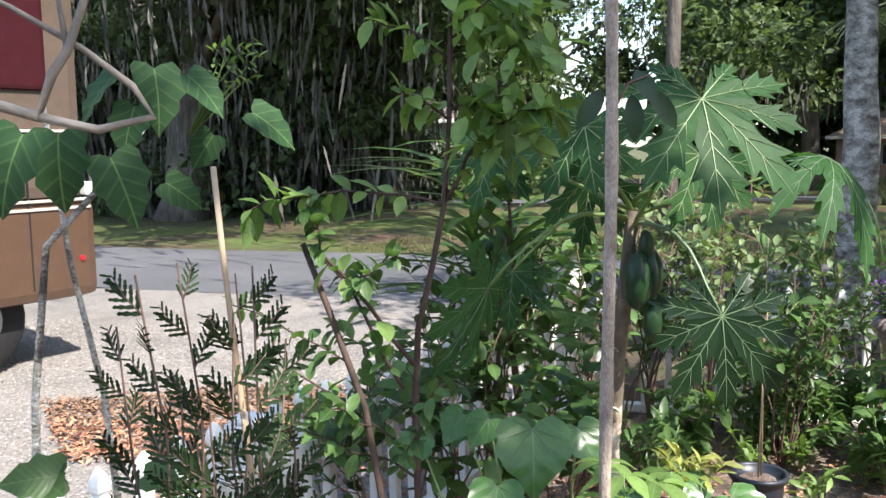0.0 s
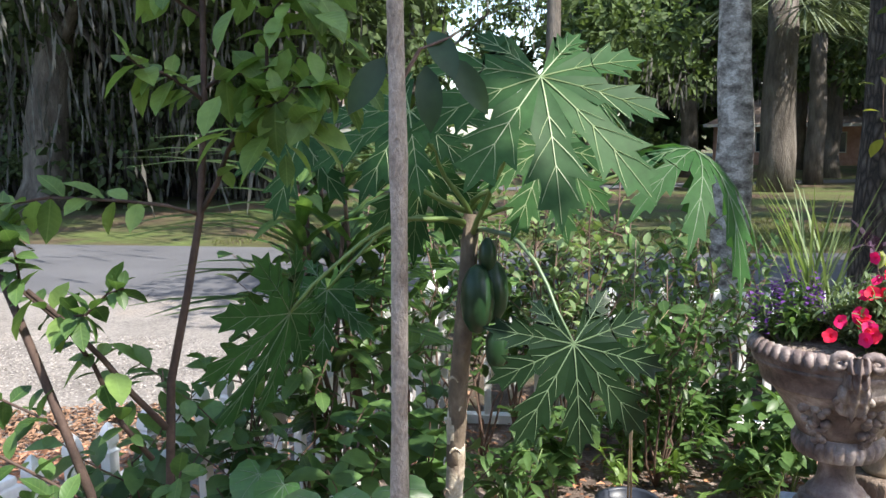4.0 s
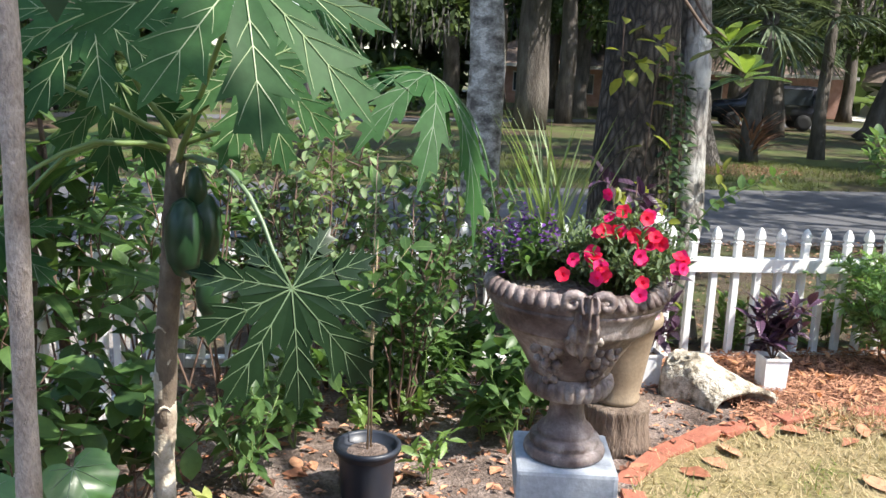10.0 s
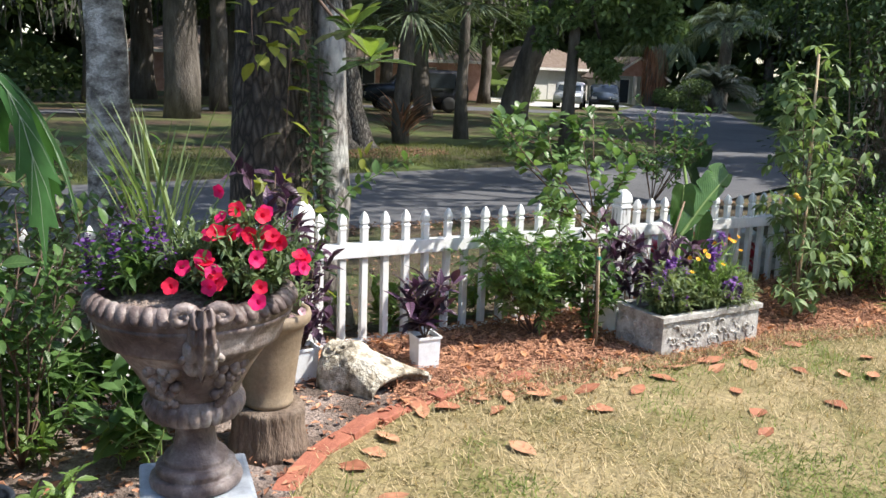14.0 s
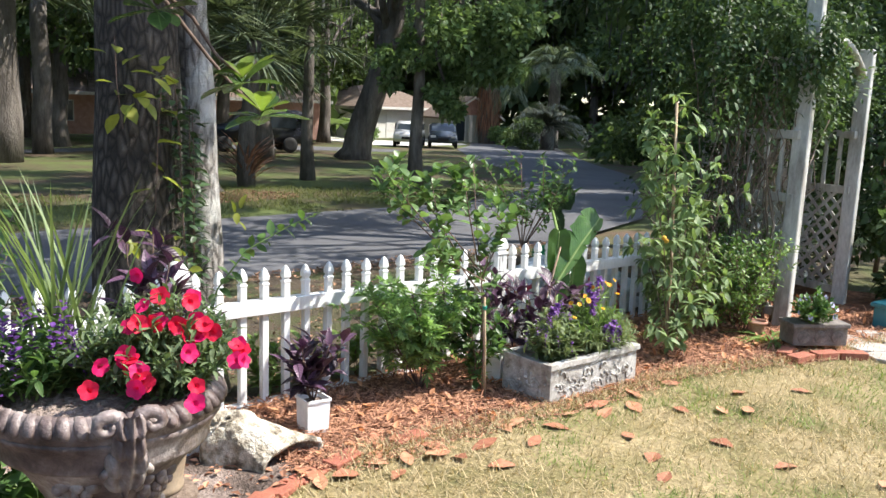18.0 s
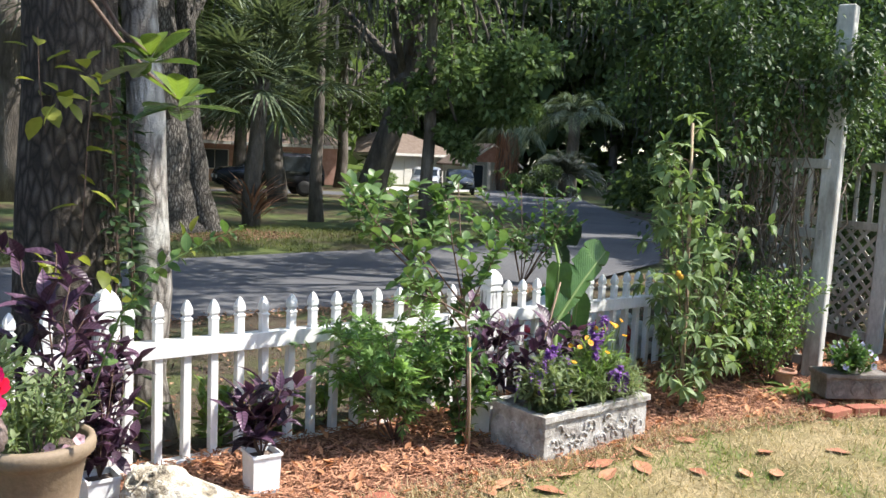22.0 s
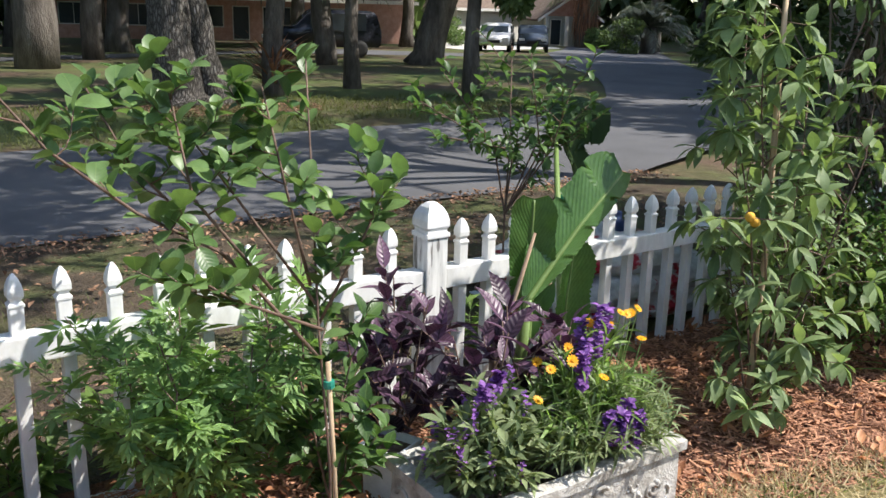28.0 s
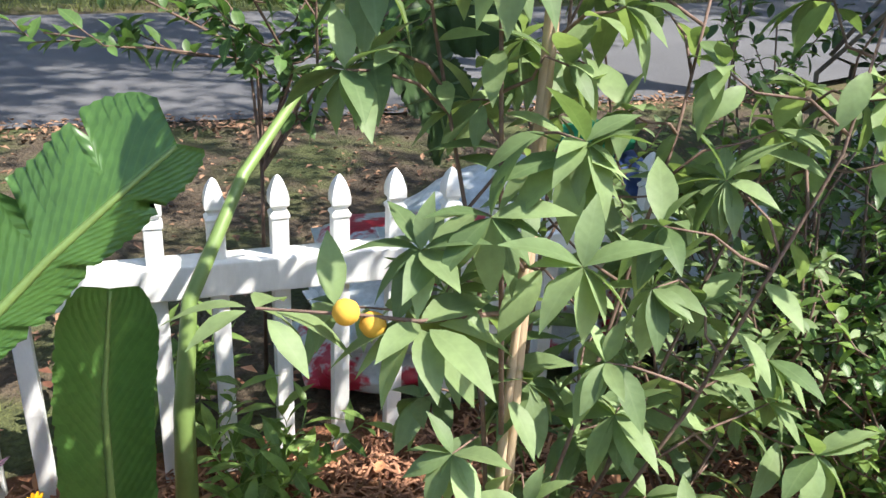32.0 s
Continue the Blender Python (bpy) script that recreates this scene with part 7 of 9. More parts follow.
sk = plant("bamboo_stake", (6.37, 3.42, 0.0), "tall split wooden stake holding the shrub", "stake")
Geo().tube([(0, 0, -0.05), (0.01, 0.01, 0.7), (0.05, 0.05, 1.15), (0.09, 0.09, 1.75)], taper(0.0125, 0.009, 4), 9).put("shaft", M_WOODSTAKE, sk, "", True)
Geo().turned([(0.02, -0.012), (0.022, 0), (0.02, 0.012)], 10, (0.065, 0.065, 1.36)).put("tie", plain("orange_tie", (0.55, 0.25, 0.14)), sk)

# weeds that grow through from behind the fence
for n, (x, h) in enumerate([(3.30, 0.30), (3.52, 0.42), (3.98, 0.34), (4.30, 0.26), (4.62, 0.3)]):
    bush("weed", (x, fence_y(x) + 0.14, 0), "green leafy weed growing behind the fence pickets", [[(0, 0, 0), (0.10 * math.cos(k * 2.4 + n), 0.08 * math.sin(k * 2.4 + n), h * (0.6 + 0.5 * rng.random()))] for k in range(5)], M_LEAF_B, LANCE, 0.10, 7, M_TWIG, 0.003, 3, 0.06, "plant", "weeds", 0.2, 0.05)

# lush creepers at the trellis foot
for n, (x, y, h, m, f, s) in enumerate([(7.0, 3.62, 1.05, M_LEAF_D, OVAL, 0.034), (7.25, 3.42, 0.95, M_LEAF_A, OVAL, 0.036), (7.45, 3.75, 1.2, M_LEAF_B, OVAL, 0.036), (7.35, 3.2, 0.7, M_LEAF_B, OVAL, 0.036), (7.6, 3.35, 0.75, M_LEAF_A, LANCE, 0.06)]):
    bush("creeper", (x, y, 0), "lush creeper with small bright leaves by the trellis", [[(0, 0, 0), (0.3 * math.cos(k * 2.4 + n), 0.22 * math.sin(k * 2.4 + n), h * (0.6 + 0.5 * rng.random()))] for k in range(9)], m, f, s, 20, M_TWIG, 0.005, 7, 0.2, "shrub", "creepers", 0.1, 0.15)
spid = plant("strap_clump", (7.3, 2.98, 0.0), "clump of arching strap leaves on the mulch", "plant")
n = 40
a = rng.random(n) * 6.283
Geo().many(leaf_form([0.02, 0.035, 0.035, 0.025, 0.0], 0.3, 0.7), frames_from(np.stack([np.cos(a), np.sin(a), 0.5 + 0.5 * rng.random(n)], 1)), rng.normal(size=(n, 3)) * (0.03, 0.03, 0), 0.2 + 0.15 * rng.random(n)).put("leaves", M_LEAF_B, spid)

# ---- trellis arbor ----
M_ARBOR = surface("weathered_white_paint", [(0.3, (0.25, 0.23, 0.20)), (0.48, (0.46, 0.45, 0.41)), (0.8, (0.62, 0.61, 0.58))], 6, 60, 0.6, 0.3, 0.004, (1, 1, 0.3))
arb = thing("garden_arbor", (0, 0, 0), "weathered white wooden arbor with lattice sides and vines", "arbor")
AP = {"a": (7.89, 3.06), "b": (9.28, 2.93), "c": (8.17, 3.86), "d": (9.7, 3.75)}
for k, (x, y) in AP.items():
    lean = 0.05 if k in "ab" else 0.02
    bm = bmesh.new()
    bmesh.ops.create_cube(bm, size=1)
    for v in bm.verts:
        v.co = Vector((v.co.x * 0.12, v.co.y * 0.12, (v.co.z + 0.5) * (2.72 if k in "ac" else 2.36) - 0.05))
        v.co.x += x + lean * v.co.z
        v.co.y += y
    bmesh.ops.bevel(bm, geom=bm.edges[:], offset=0.008, segments=1, affect="EDGES")
    Geo().bm(bm).put("post", M_ARBOR, arb)
def beam(a, b, w, h, name="rail"):
    a, b = Vector(a), Vector(b)
    d = (b - a)
    bm = bmesh.new()
    bmesh.ops.create_cube(bm, size=1)
    for v in bm.verts:
        v.co = Vector((v.co.x * d.length, v.co.y * w, v.co.z * h))
    bmesh.ops.bevel(bm, geom=bm.edges[:], offset=min(w, h) * 0.12, segments=1, affect="EDGES")
    m = Matrix.Translation((a + b) / 2) @ d.to_track_quat("X", "Z").to_matrix().to_4x4()
    return Geo().bm(bm, m).put(name, M_ARBOR, arb)
for f, k in (("a", "c"), ("b", "d")):
    (x0, y0), (x1, y1) = AP[f], AP[k]
    for z in (0.12, 1.05, 1.55, 2.12):
        beam((x0, y0, z), (x1, y1, z), 0.04, 0.07)
    for i in range(1, 6):
        t = i / 6
        beam((x0 + (x1 - x0) * t, y0 + (y1 - y0) * t, 1.07), (x0 + (x1 - x0) * t, y0 + (y1 - y0) * t, 1.54), 0.035, 0.035, "baluster")
    for i in range(-5, 8):
        for sgn in (1, -1):
            t0, t1, z0, z1 = i / 7, i / 7 + 1.0, 0.14, 1.04
            if sgn < 0:
                z0, z1 = z1, z0
            lo, hi = max(0, t0), min(1, t1)
            if hi - lo < 0.08:
                continue
            q = lambda t: (x0 + (x1 - x0) * t, y0 + (y1 - y0) * t, z0 + (z1 - z0) * (t - t0) / (t1 - t0))
            beam(q(lo), q(hi), 0.008, 0.03, "lattice_slat")
for f, k in (("a", "b"), ("c", "d")):
    (x0, y0), (x1, y1) = AP[f], AP[k]
    pts = [(x0 + 0.1 + (x1 - x0) * i / 14, y0 + (y1 - y0) * i / 14, 2.05 + 0.28 * math.sin(math.pi * i / 14)) for i in range(15)]
    Geo().tube(pts, 0.035, 6).put("arch", M_ARBOR, arb, "", True)

M_VINE = leafy("vine_leaf", (0.030, 0.062, 0.023), (0.070, 0.125, 0.044), 0.55, 0.3)
vine = plant("arbor_vine", (0, 0, 0), "tangled vine smothering the arbor with leaves and dry stems", "vine")
w, l = Geo(), Geo()
for k in range(80):
    x, y = 7.75 + 0.55 * rng.random(), 3.15 + 0.75 * rng.random()
    w.tube(bend((x, y, 0), (x + rng.normal() * 0.18, y + rng.normal() * 0.15, 1.4 + 0.9 * rng.random()), 0, 0.07, 8), taper(0.009, 0.004, 8), 5)
w.put("dry_tangle", surface("dry_vine", [(0.3, (0.10, 0.075, 0.055)), (0.7, (0.25, 0.20, 0.16))], 10, 60, 0.9, 0.5, 0.004), vine, "bare brown vine stems", True)
for k in range(110):
    c = np.array([7.6 + 3.0 * rng.random(), 3.0 + 1.4 * rng.random(), 1.9 + 1.7 * rng.random()])
    pts = bend(c, c + np.array([rng.normal() * 0.4, rng.normal() * 0.4, -0.5 - 0.5 * rng.random()]), 0, 0.05, 5)
    leaves_on(l, pts, 110, 0.058, OVAL, 0, 0.9, -0.1, 0.4, 0.12)
for k in range(150):
    u = rng.random()
    c = np.array([7.55 + 2.3 * u, 3.0 + 1.1 * rng.random() - 0.1 * u, 2.0 + 0.75 * rng.random()])
    pts = bend(c, c + np.array([rng.normal() * 0.22, rng.normal() * 0.22, -0.3 - 0.45 * rng.random()]), 0, 0.05, 5)
    leaves_on(l, pts, 80, 0.05, OVAL, 0, 0.9, -0.1, 0.4, 0.10)
for k in range(20):
    a = rng.random() * 6.283
    c = np.array([7.86 + 0.16 * math.cos(a), 3.03 + 0.14 * math.sin(a), 2.15 + 0.35 * rng.random()])
    leaves_on(l, bend(c, c + np.array([rng.normal() * 0.06, rng.normal() * 0.06, -0.35]), 0, 0.03, 5), 60, 0.05, OVAL, 0, 0.9, -0.1, 0.4, 0.07)
for k in range(26):
    x, y = 9.5 + 0.8 * rng.random(), 3.0 + 0.9 * rng.random()
    leaves_on(l, bend((x, y, 0.1), (x + rng.normal() * 0.1, y, 1.2 + 0.6 * rng.random()), 0, 0.05, 5), 50, 0.08, OVAL, 0, 0.9, -0.1, 0.4, 0.1)
for k in range(30):
    x, y = 7.9 + 0.3 * rng.random(), 3.2 + 0.8 * rng.random()
    leaves_on(l, bend((x, y, 0.2), (x - 0.15, y, 1.8), 0, 0.05, 5), 40, 0.06, OVAL, 0, 0.9, -0.1, 0.4, 0.12)
l.put("leaves", M_VINE, vine)
for n, (x, y, z, r) in enumerate([(10.8, 3.4, 1.4, 0.9), (10.4, 2.6, 0.7, 0.6), (11.0, 2.2, 1.5, 0.9), (11.4, 3.0, 2.6, 1.1), (10.6, 4.0, 2.6, 1.0), (9.6, 2.3, 0.4, 0.4)]):
    t = plant("hedge_shrub", (x, y, 0), "dense green shrub closing the garden beside the arbor", "shrub", "hedge shrubs")
    w, l = Geo(), Geo()
    w.tube(bend((0, 0, 0), (0.05, 0.05, z), 0, 0.04, 5), taper(0.03, 0.015, 5), 7)
    for _ in range(6):
        o = rng.normal(size=3) * r * 0.45
        clump(l, (o[0], o[1], max(0.2, z + o[2])), r * 0.6, 420, 0.085, OVAL)
    w.put("stem", M_TWIG, t, "", True)
    l.put("leaves", M_VINE if n % 2 else M_LEAF_C, t)

# second planter, bricks, stones, blue trough
M_OLDSTONE = surface("dark_weathered_stone", [(0.3, (0.09, 0.075, 0.065)), (0.55, (0.20, 0.175, 0.155)), (0.8, (0.33, 0.30, 0.27))], 9, 60, 0.85, 0.7, 0.008)
p2 = thing("stone_trough", (7.10, 2.76, 0.0), "small dark weathered stone trough on bricks", "planter", turn=-46)
g = Geo().box((0, 0, 0.06), (0.42, 0.2, 0.21), None, 0.012)
g.box((-0.012, -0.012, 0.19), (0.432, 0.212, 0.225), None, 0.01)
g.put("box", M_OLDSTONE, p2)
for k in range(3):
    Geo().turned([(0.05, -0.006), (0.045, 0.004), (0.02, 0.008), (0.003, 0.009)], 12).put("relief_scroll", M_OLDSTONE, p2, "worn round relief").matrix_basis = pose(0.08 + 0.13 * k, 0.0, 0.125, 90, 0, 0)
pv, pt = mound("pansy", (7.28, 2.67, 0.2), "pale violet pansies in the stone trough", M_LEAF_A, OVAL, 0.045, (0.2, 0.16), 0.24, 46, 14, "flowering plant")
PAN = petunia_mesh()
flowers(pv, PAN, leafy("pale_violet", (0.35, 0.28, 0.6), (0.6, 0.55, 0.8), 0.5, 0.3, (1, 1, 1.2)), pt[:12], [cam_way + rng.normal(size=3) * 0.3 for _ in range(12)], [0.045] * 12)
brick_me = arrays_mesh("brick", *(lambda g: (np.concatenate(g.v), np.concatenate(g.l), g.s))(Geo().box((-0.1, -0.048, -0.03), (0.1, 0.048, 0.03), None, 0.006)))
brick_me.materials.append(M_BRICK)
edge = thing("brick_edging", (0, 0, 0), "old red bricks set along the lawn's edge", "edging")
line = [(2.28, 3.25), (2.4, 3.53), (2.67, 3.70), (3.0, 3.80), (3.35, 3.86), (3.7, 3.84), (4.05, 3.75)]
bp, bd = along([(x, y, 0) for x, y in line], (np.arange(10) + 0.5) / 10)
for p, d in zip(bp, bd):
    ob = new("brick", brick_me)
    ob.parent = edge
    ob.matrix_basis = pose(p[0], p[1], -0.008 + rng.normal() * 0.008, rng.normal() * 4, rng.normal() * 4, math.degrees(math.atan2(d[1], d[0])) + rng.normal() * 4)
for x, y, r in ((6.95, 2.66, -20), (7.16, 2.55, -35), (7.3, 2.4, -52), (7.02, 2.78, 5)):
    ob = new("brick", brick_me)
    ob.parent = edge
    ob.matrix_basis = pose(x, y, 0.02, 0, 0, r)
M_FLAG = surface("flagstone", [(0.3, (0.30, 0.265, 0.235)), (0.7, (0.47, 0.43, 0.385))], 4, 50, 0.85, 0.5, 0.008)
for x, y, s in ((7.68, 2.34, 0.17), (7.95, 2.12, 0.19), (7.62, 1.98, 0.17), (8.1, 2.38, 0.16), (8.25, 1.82, 0.2), (7.9, 1.7, 0.19), (8.5, 1.9, 0.18), (7.45, 2.22, 0.12), (7.8, 2.55, 0.14)):
    t = thing("stepping_stone", (x, y, 0.0), "pale irregular flagstone in the grass", "stone", "stepping stones", "", rng.random() * 360)
    Geo().turned([(s * 0.96, -0.02), (s, 0.012), (s * 0.97, 0.024), (s * 0.5, 0.028), (0.01, 0.028)], 11, ripple=lambda i, a, ph=rng.random() * 6: 1 + 0.12 * math.sin(2 * a + ph) + 0.09 * math.sin(3 * a + 2 * ph) + 0.04 * math.sin(5 * a)).put("slab", M_FLAG, t)
tr = thing("blue_trough", (8.82, 2.26, 0.0), "teal blue plastic planting trough", "planter", turn=-14)
g = Geo().box((-0.42, -0.13, 0.0), (0.42, 0.13, 0.2), None, 0.02)
g.box((-0.44, -0.15, 0.18), (0.44, 0.15, 0.215), None, 0.01)
g.put("box", plain("teal_plastic", (0.03, 0.17, 0.20), 0.4), tr)
bush("trough_plant", (8.82, 2.26, 0.2), "leafy green plant in the blue trough", [[(0, 0, 0), (0.25 * math.cos(k * 2.4), 0.12 * math.sin(k * 2.4), 0.3 + 0.1 * rng.random())] for k in range(8)], M_LEAF_B, OVAL, 0.07, 12, M_STALK, 0.004, 3, 0.12, "plant", "", 0.2, 0.2)
M_TERRA = surface("terracotta", [(0.3, (0.36, 0.17, 0.11)), (0.7, (0.52, 0.29, 0.20))], 9, 70, 0.85, 0.4, 0.004)
pot("clay_pot", (7.42, 3.12, 0.0), "small terracotta pot with a dark base", 0.075, 0.13, M_TERRA)

# ---- soil bags, cloth and rough shrub behind the fence ----
M_BAGR = surface("red_bag", [(0.35, (0.40, 0.02, 0.04)), (0.43, (0.50, 0.03, 0.06)), (0.47, (0.62, 0.62, 0.62)), (0.7, (0.55, 0.62, 0.60))], 4.5, 40, 0.35, 0.3, 0.006)
M_BAGW = surface("pale_bag", [(0.3, (0.40, 0.44, 0.46)), (0.6, (0.62, 0.66, 0.68))], 5, 40, 0.4, 0.3, 0.006)
def bag(at, turn, mat, label, s=(0.36, 0.22, 0.07)):
    t = thing("soil_bag", at, label, "bag", "soil bags", "", turn)
    bm = bmesh.new()
    bmesh.ops.create_icosphere(bm, subdivisions=4, radius=1)
    for v in bm.verts:
        c = v.co
        e = lambda q: math.copysign(abs(q) ** 0.55, q)
        k = 1 + 0.10 * noise.noise(c * 2.2) + 0.05 * noise.noise(c * 6)
        v.co = Vector((e(c.x) * s[0] * k, e(c.y) * s[1] * k, c.z * s[2] * (1 + 0.3 * noise.noise(c * 3)) + s[2] * 0.9))
    Geo().bm(bm).put("sack", mat, t, "", True)
    for q in (-1, 1):
        Geo().box((s[0] * 0.98 * q - 0.02, -s[1] * 0.85, s[2] * 0.85), (s[0] * 0.98 * q + 0.02, s[1] * 0.85, s[2] * 0.95), None, 0.003).put("seam", mat, t, "flat sealed seam")
for n, (x, y, z, r) in enumerate([(6.86, 4.52, 0, -14), (7.44, 4.42, 0, -16), (6.92, 4.50, 0.13, -6), (7.46, 4.42, 0.13, -18), (7.14, 4.5, 0.26, -18), (7.05, 4.84, 0.0, -10), (7.08, 4.86, 0.14, -16)]):
    bag((x, y, z), r, M_BAGR if n % 3 != 2 else M_BAGW, "full red and white plastic soil bag, stacked" if n % 3 != 2 else "full pale plastic soil bag, stacked")
tarp = thing("plastic_sheet", (7.6, 5.15, 0.0), "crumpled pale plastic sheeting on the verge", "sheeting")
bm = bmesh.new()
bmesh.ops.create_grid(bm, x_segments=26, y_segments=18, size=1)
for v in bm.verts:
    v.co = Vector((v.co.x * 0.62, v.co.y * 0.32, 0.0)) 
    v.co.z = 0.03 + 0.30 * max(0, 1 - (v.co.x / 0.6) ** 2) * max(0, 1 - (v.co.y / 0.32) ** 2) + 0.06 * abs(noise.noise(v.co * 6)) + 0.02 * noise.noise(v.co * 17)
bmesh.ops.solidify(bm, geom=bm.faces[:], thickness=0.006)
Geo().bm(bm).put("sheet", M_BAGW, tarp, "", True)
cl = thing("green_cloth", (8.15, 5.35, 0.0), "bright green cloth bundle beside the bags", "cloth")
for nm, mt, off, sc in (("folded_cloth", plain("green_cloth", (0.01, 0.19, 0.075), 0.8), (0, 0, 0.30), (0.22, 0.16, 0.07)), ("lower_fold", plain("blue_cloth", (0.02, 0.05, 0.16), 0.7), (0.05, -0.05, 0.13), (0.24, 0.17, 0.13))):
    bm = bmesh.new()
    bmesh.ops.create_icosphere(bm, subdivisions=4, radius=1)
    for v in bm.verts:
        k = 1 + 0.3 * noise.noise(v.co * 2) + 0.12 * noise.noise(v.co * 7)
        v.co = Vector((v.co.x * sc[0] * k + off[0], v.co.y * sc[1] * k + off[1], v.co.z * sc[2] * k + off[2]))
    Geo().bm(bm).put(nm, mt, cl, "", True)
bush("rose_shrub", (6.42, 4.64, 0.0), "thin dark-leaved shrub on the verge", [[(0, 0, 0), (0.02, 0.02, 0.6), (0.1 * math.cos(k * 2.4) + 0.1, 0.15 * math.sin(k * 2.4), 0.9), (0.48 * math.cos(k * 2.4), 0.3 * math.sin(k * 2.4), 1.0 + 0.11 * (k % 4))] for k in range(8)], M_LEAF_A, OVAL, 0.055, 12, M_TWIG, 0.006, 6, 0.17, "shrub", "", 0.1, 0.6)
bush("verge_seedling", (6.15, 4.5, 0.0), "young weeds at the fence foot", [[(0, 0, 0), (0.12 * math.cos(k * 2.2), 0.1 * math.sin(k * 2.2), 0.2 + 0.08 * rng.random())] for k in range(6)], M_LEAF_B, LANCE, 0.09, 8, M_STALK, 0.003, 2, 0.08, "plant", "weeds", 0.1, 0.2)
bush("verge_seedling", (6.2, 4.05, 0.0), "young weeds at the fence foot", [[(0, 0, 0), (0.12 * math.cos(k * 2.2), 0.1 * math.sin(k * 2.2), 0.18 + 0.08 * rng.random())] for k in range(6)], M_LEAF_B, LANCE, 0.09, 8, M_STALK, 0.003, 2, 0.08, "plant", "weeds", 0.1, 0.2)

# ---- climbing vine, magnolia twig and trailing shoot by the oak ----
ov = plant("oak_creeper", (0, 0, 0), "creeper climbing the oak with yellow-green leaves", "vine")
w, l, ly = Geo(), Geo(), Geo()
for k in range(8):
    a = math.radians((-62, -50, -40, -30, -72, -110, -140, -85)[k])
    z0, m = (0.35, 0.5, 0.3, 0.6, 0.9, 1.1, 1.5, 0.2)[k], (7, 6, 7, 5, 5, 4, 3, 4)[k]
    pts = [(3.38 + (0.265 + 0.02 * rng.random()) * math.cos(a + 0.06 * i * (1 if k % 2 else -1)), 5.15 + (0.265 + 0.02 * rng.random()) * math.sin(a + 0.06 * i * (1 if k % 2 else -1)), z0 + 0.22 * i) for i in range(m)]
    Geo().tube(pts, 0.0028, 5).put("stem", M_TWIG, ov)
    if k < 5:
        leaves_on(l, pts, 70, 0.06, OVAL, 0.05, 1.0, -0.25, 0.4, 0.05)
    else:
        leaves_on(ly, pts, 7, 0.13, OVAL, 0.1, 1.0, -0.3, 0.4, 0.05)
for c in ((3.11, 4.9, 0.95), (3.31, 4.85, 0.9), (3.86, 5.0, 1.0), (3.16, 4.85, 1.62), (3.21, 4.8, 1.75)):
    leaves_on(ly, bend(c, (c[0] + 0.03, c[1] - 0.03, c[2] + 0.06), 0, 0.01, 3), 5, 0.11, OVAL, 0.0, 1.0, -0.2, 0.4, 0.04)
l.put("leaves", M_LEAF_C, ov)
ly.put("young_leaves", leafy("yellow_green_leaf", (0.11, 0.15, 0.02), (0.24, 0.29, 0.05), 0.45, 0.4), ov, "yellow-green young leaves")
mg = plant("magnolia_branch", (0, 0, 0), "overhanging magnolia branch with large glossy leaves", "branch")
w, l = Geo(), Geo()
ly = Geo()
for tip, root in (((2.573, 3.84, 2.13), (2.45, 4.1, 2.35)), ((2.75, 3.715, 2.10), (2.6, 4.1, 2.4)), ((2.867, 3.611, 2.14), (2.7, 4.0, 2.4)), ((2.922, 3.507, 2.36), (2.6, 4.0, 2.5)), ((2.813, 3.70, 1.74), (2.62, 4.1, 2.2)), ((2.66, 3.80, 2.22), (2.5, 4.1, 2.45)), ((2.60, 3.9, 1.98), (2.5, 4.15, 2.35)), ((2.70, 3.75, 2.40), (2.55, 4.1, 2.55)), ((2.45, 3.9, 2.30), (2.4, 4.15, 2.5)), ((2.95, 3.75, 1.62), (2.7, 4.1, 2.1))):
    tip = np.array(tip)
    pts = bend(root, tip, -0.05, 0.015, 5)
    Geo().tube(pts, taper(0.009, 0.005, 5), 7).put("twig", M_TWIG, mg, "", True)
    for geo, m, lo, up, ln in ((ly, 5, 0.0, 0.7, 0.14), (l, 7, 0.02, 0.1, 0.17)):
        a = np.arange(m) * 6.283 / m + rng.random() * 6.283 + rng.normal(size=m) * 0.25
        way = np.stack([np.cos(a), np.sin(a), up + 0.3 * rng.normal(size=m)], 1)
        geo.many(OBOVATE, frames_from(way, roll=rng.normal(size=m) * 0.15), np.tile(tip - np.array([0, 0, lo]), (m, 1)), ln * (0.8 + 0.35 * rng.random(m)))
w.tube(bend((3.2, 5.2, 3.4), (2.5, 4.1, 2.4), 0.1, 0.03, 6), taper(0.04, 0.014, 6), 8)
w.put("limb", M_TWIG, mg, "", True)
l.put("leaves", leafy("magnolia_leaf", (0.038, 0.085, 0.024), (0.085, 0.155, 0.045), 0.2, 0.25, veins=0.35, spec=0.5), mg)
ly.put("young_leaves", leafy("young_magnolia_leaf", (0.10, 0.17, 0.03), (0.17, 0.26, 0.05), 0.28, 0.4, veins=0.35), mg, "bright young leaves")
ts = plant("trailing_shoot", (0, 0, 0), "long arching shoot with paired small leaves", "vine")
pts = np.array([(2.75, 3.9, 0.7), (2.78, 3.8, 0.95), (2.85, 3.72, 1.1), (2.98, 3.61, 1.2), (3.05, 3.55, 1.24)])
Geo().tube(pts, taper(0.004, 0.002, 5), 5).put("stem", M_STALK, ts)
l = Geo()
leaves_on(l, pts, 40, 0.055, OVAL, 0.1, 1.0, 0.0, 0.15)
l.put("leaves", M_LEAF_A, ts)

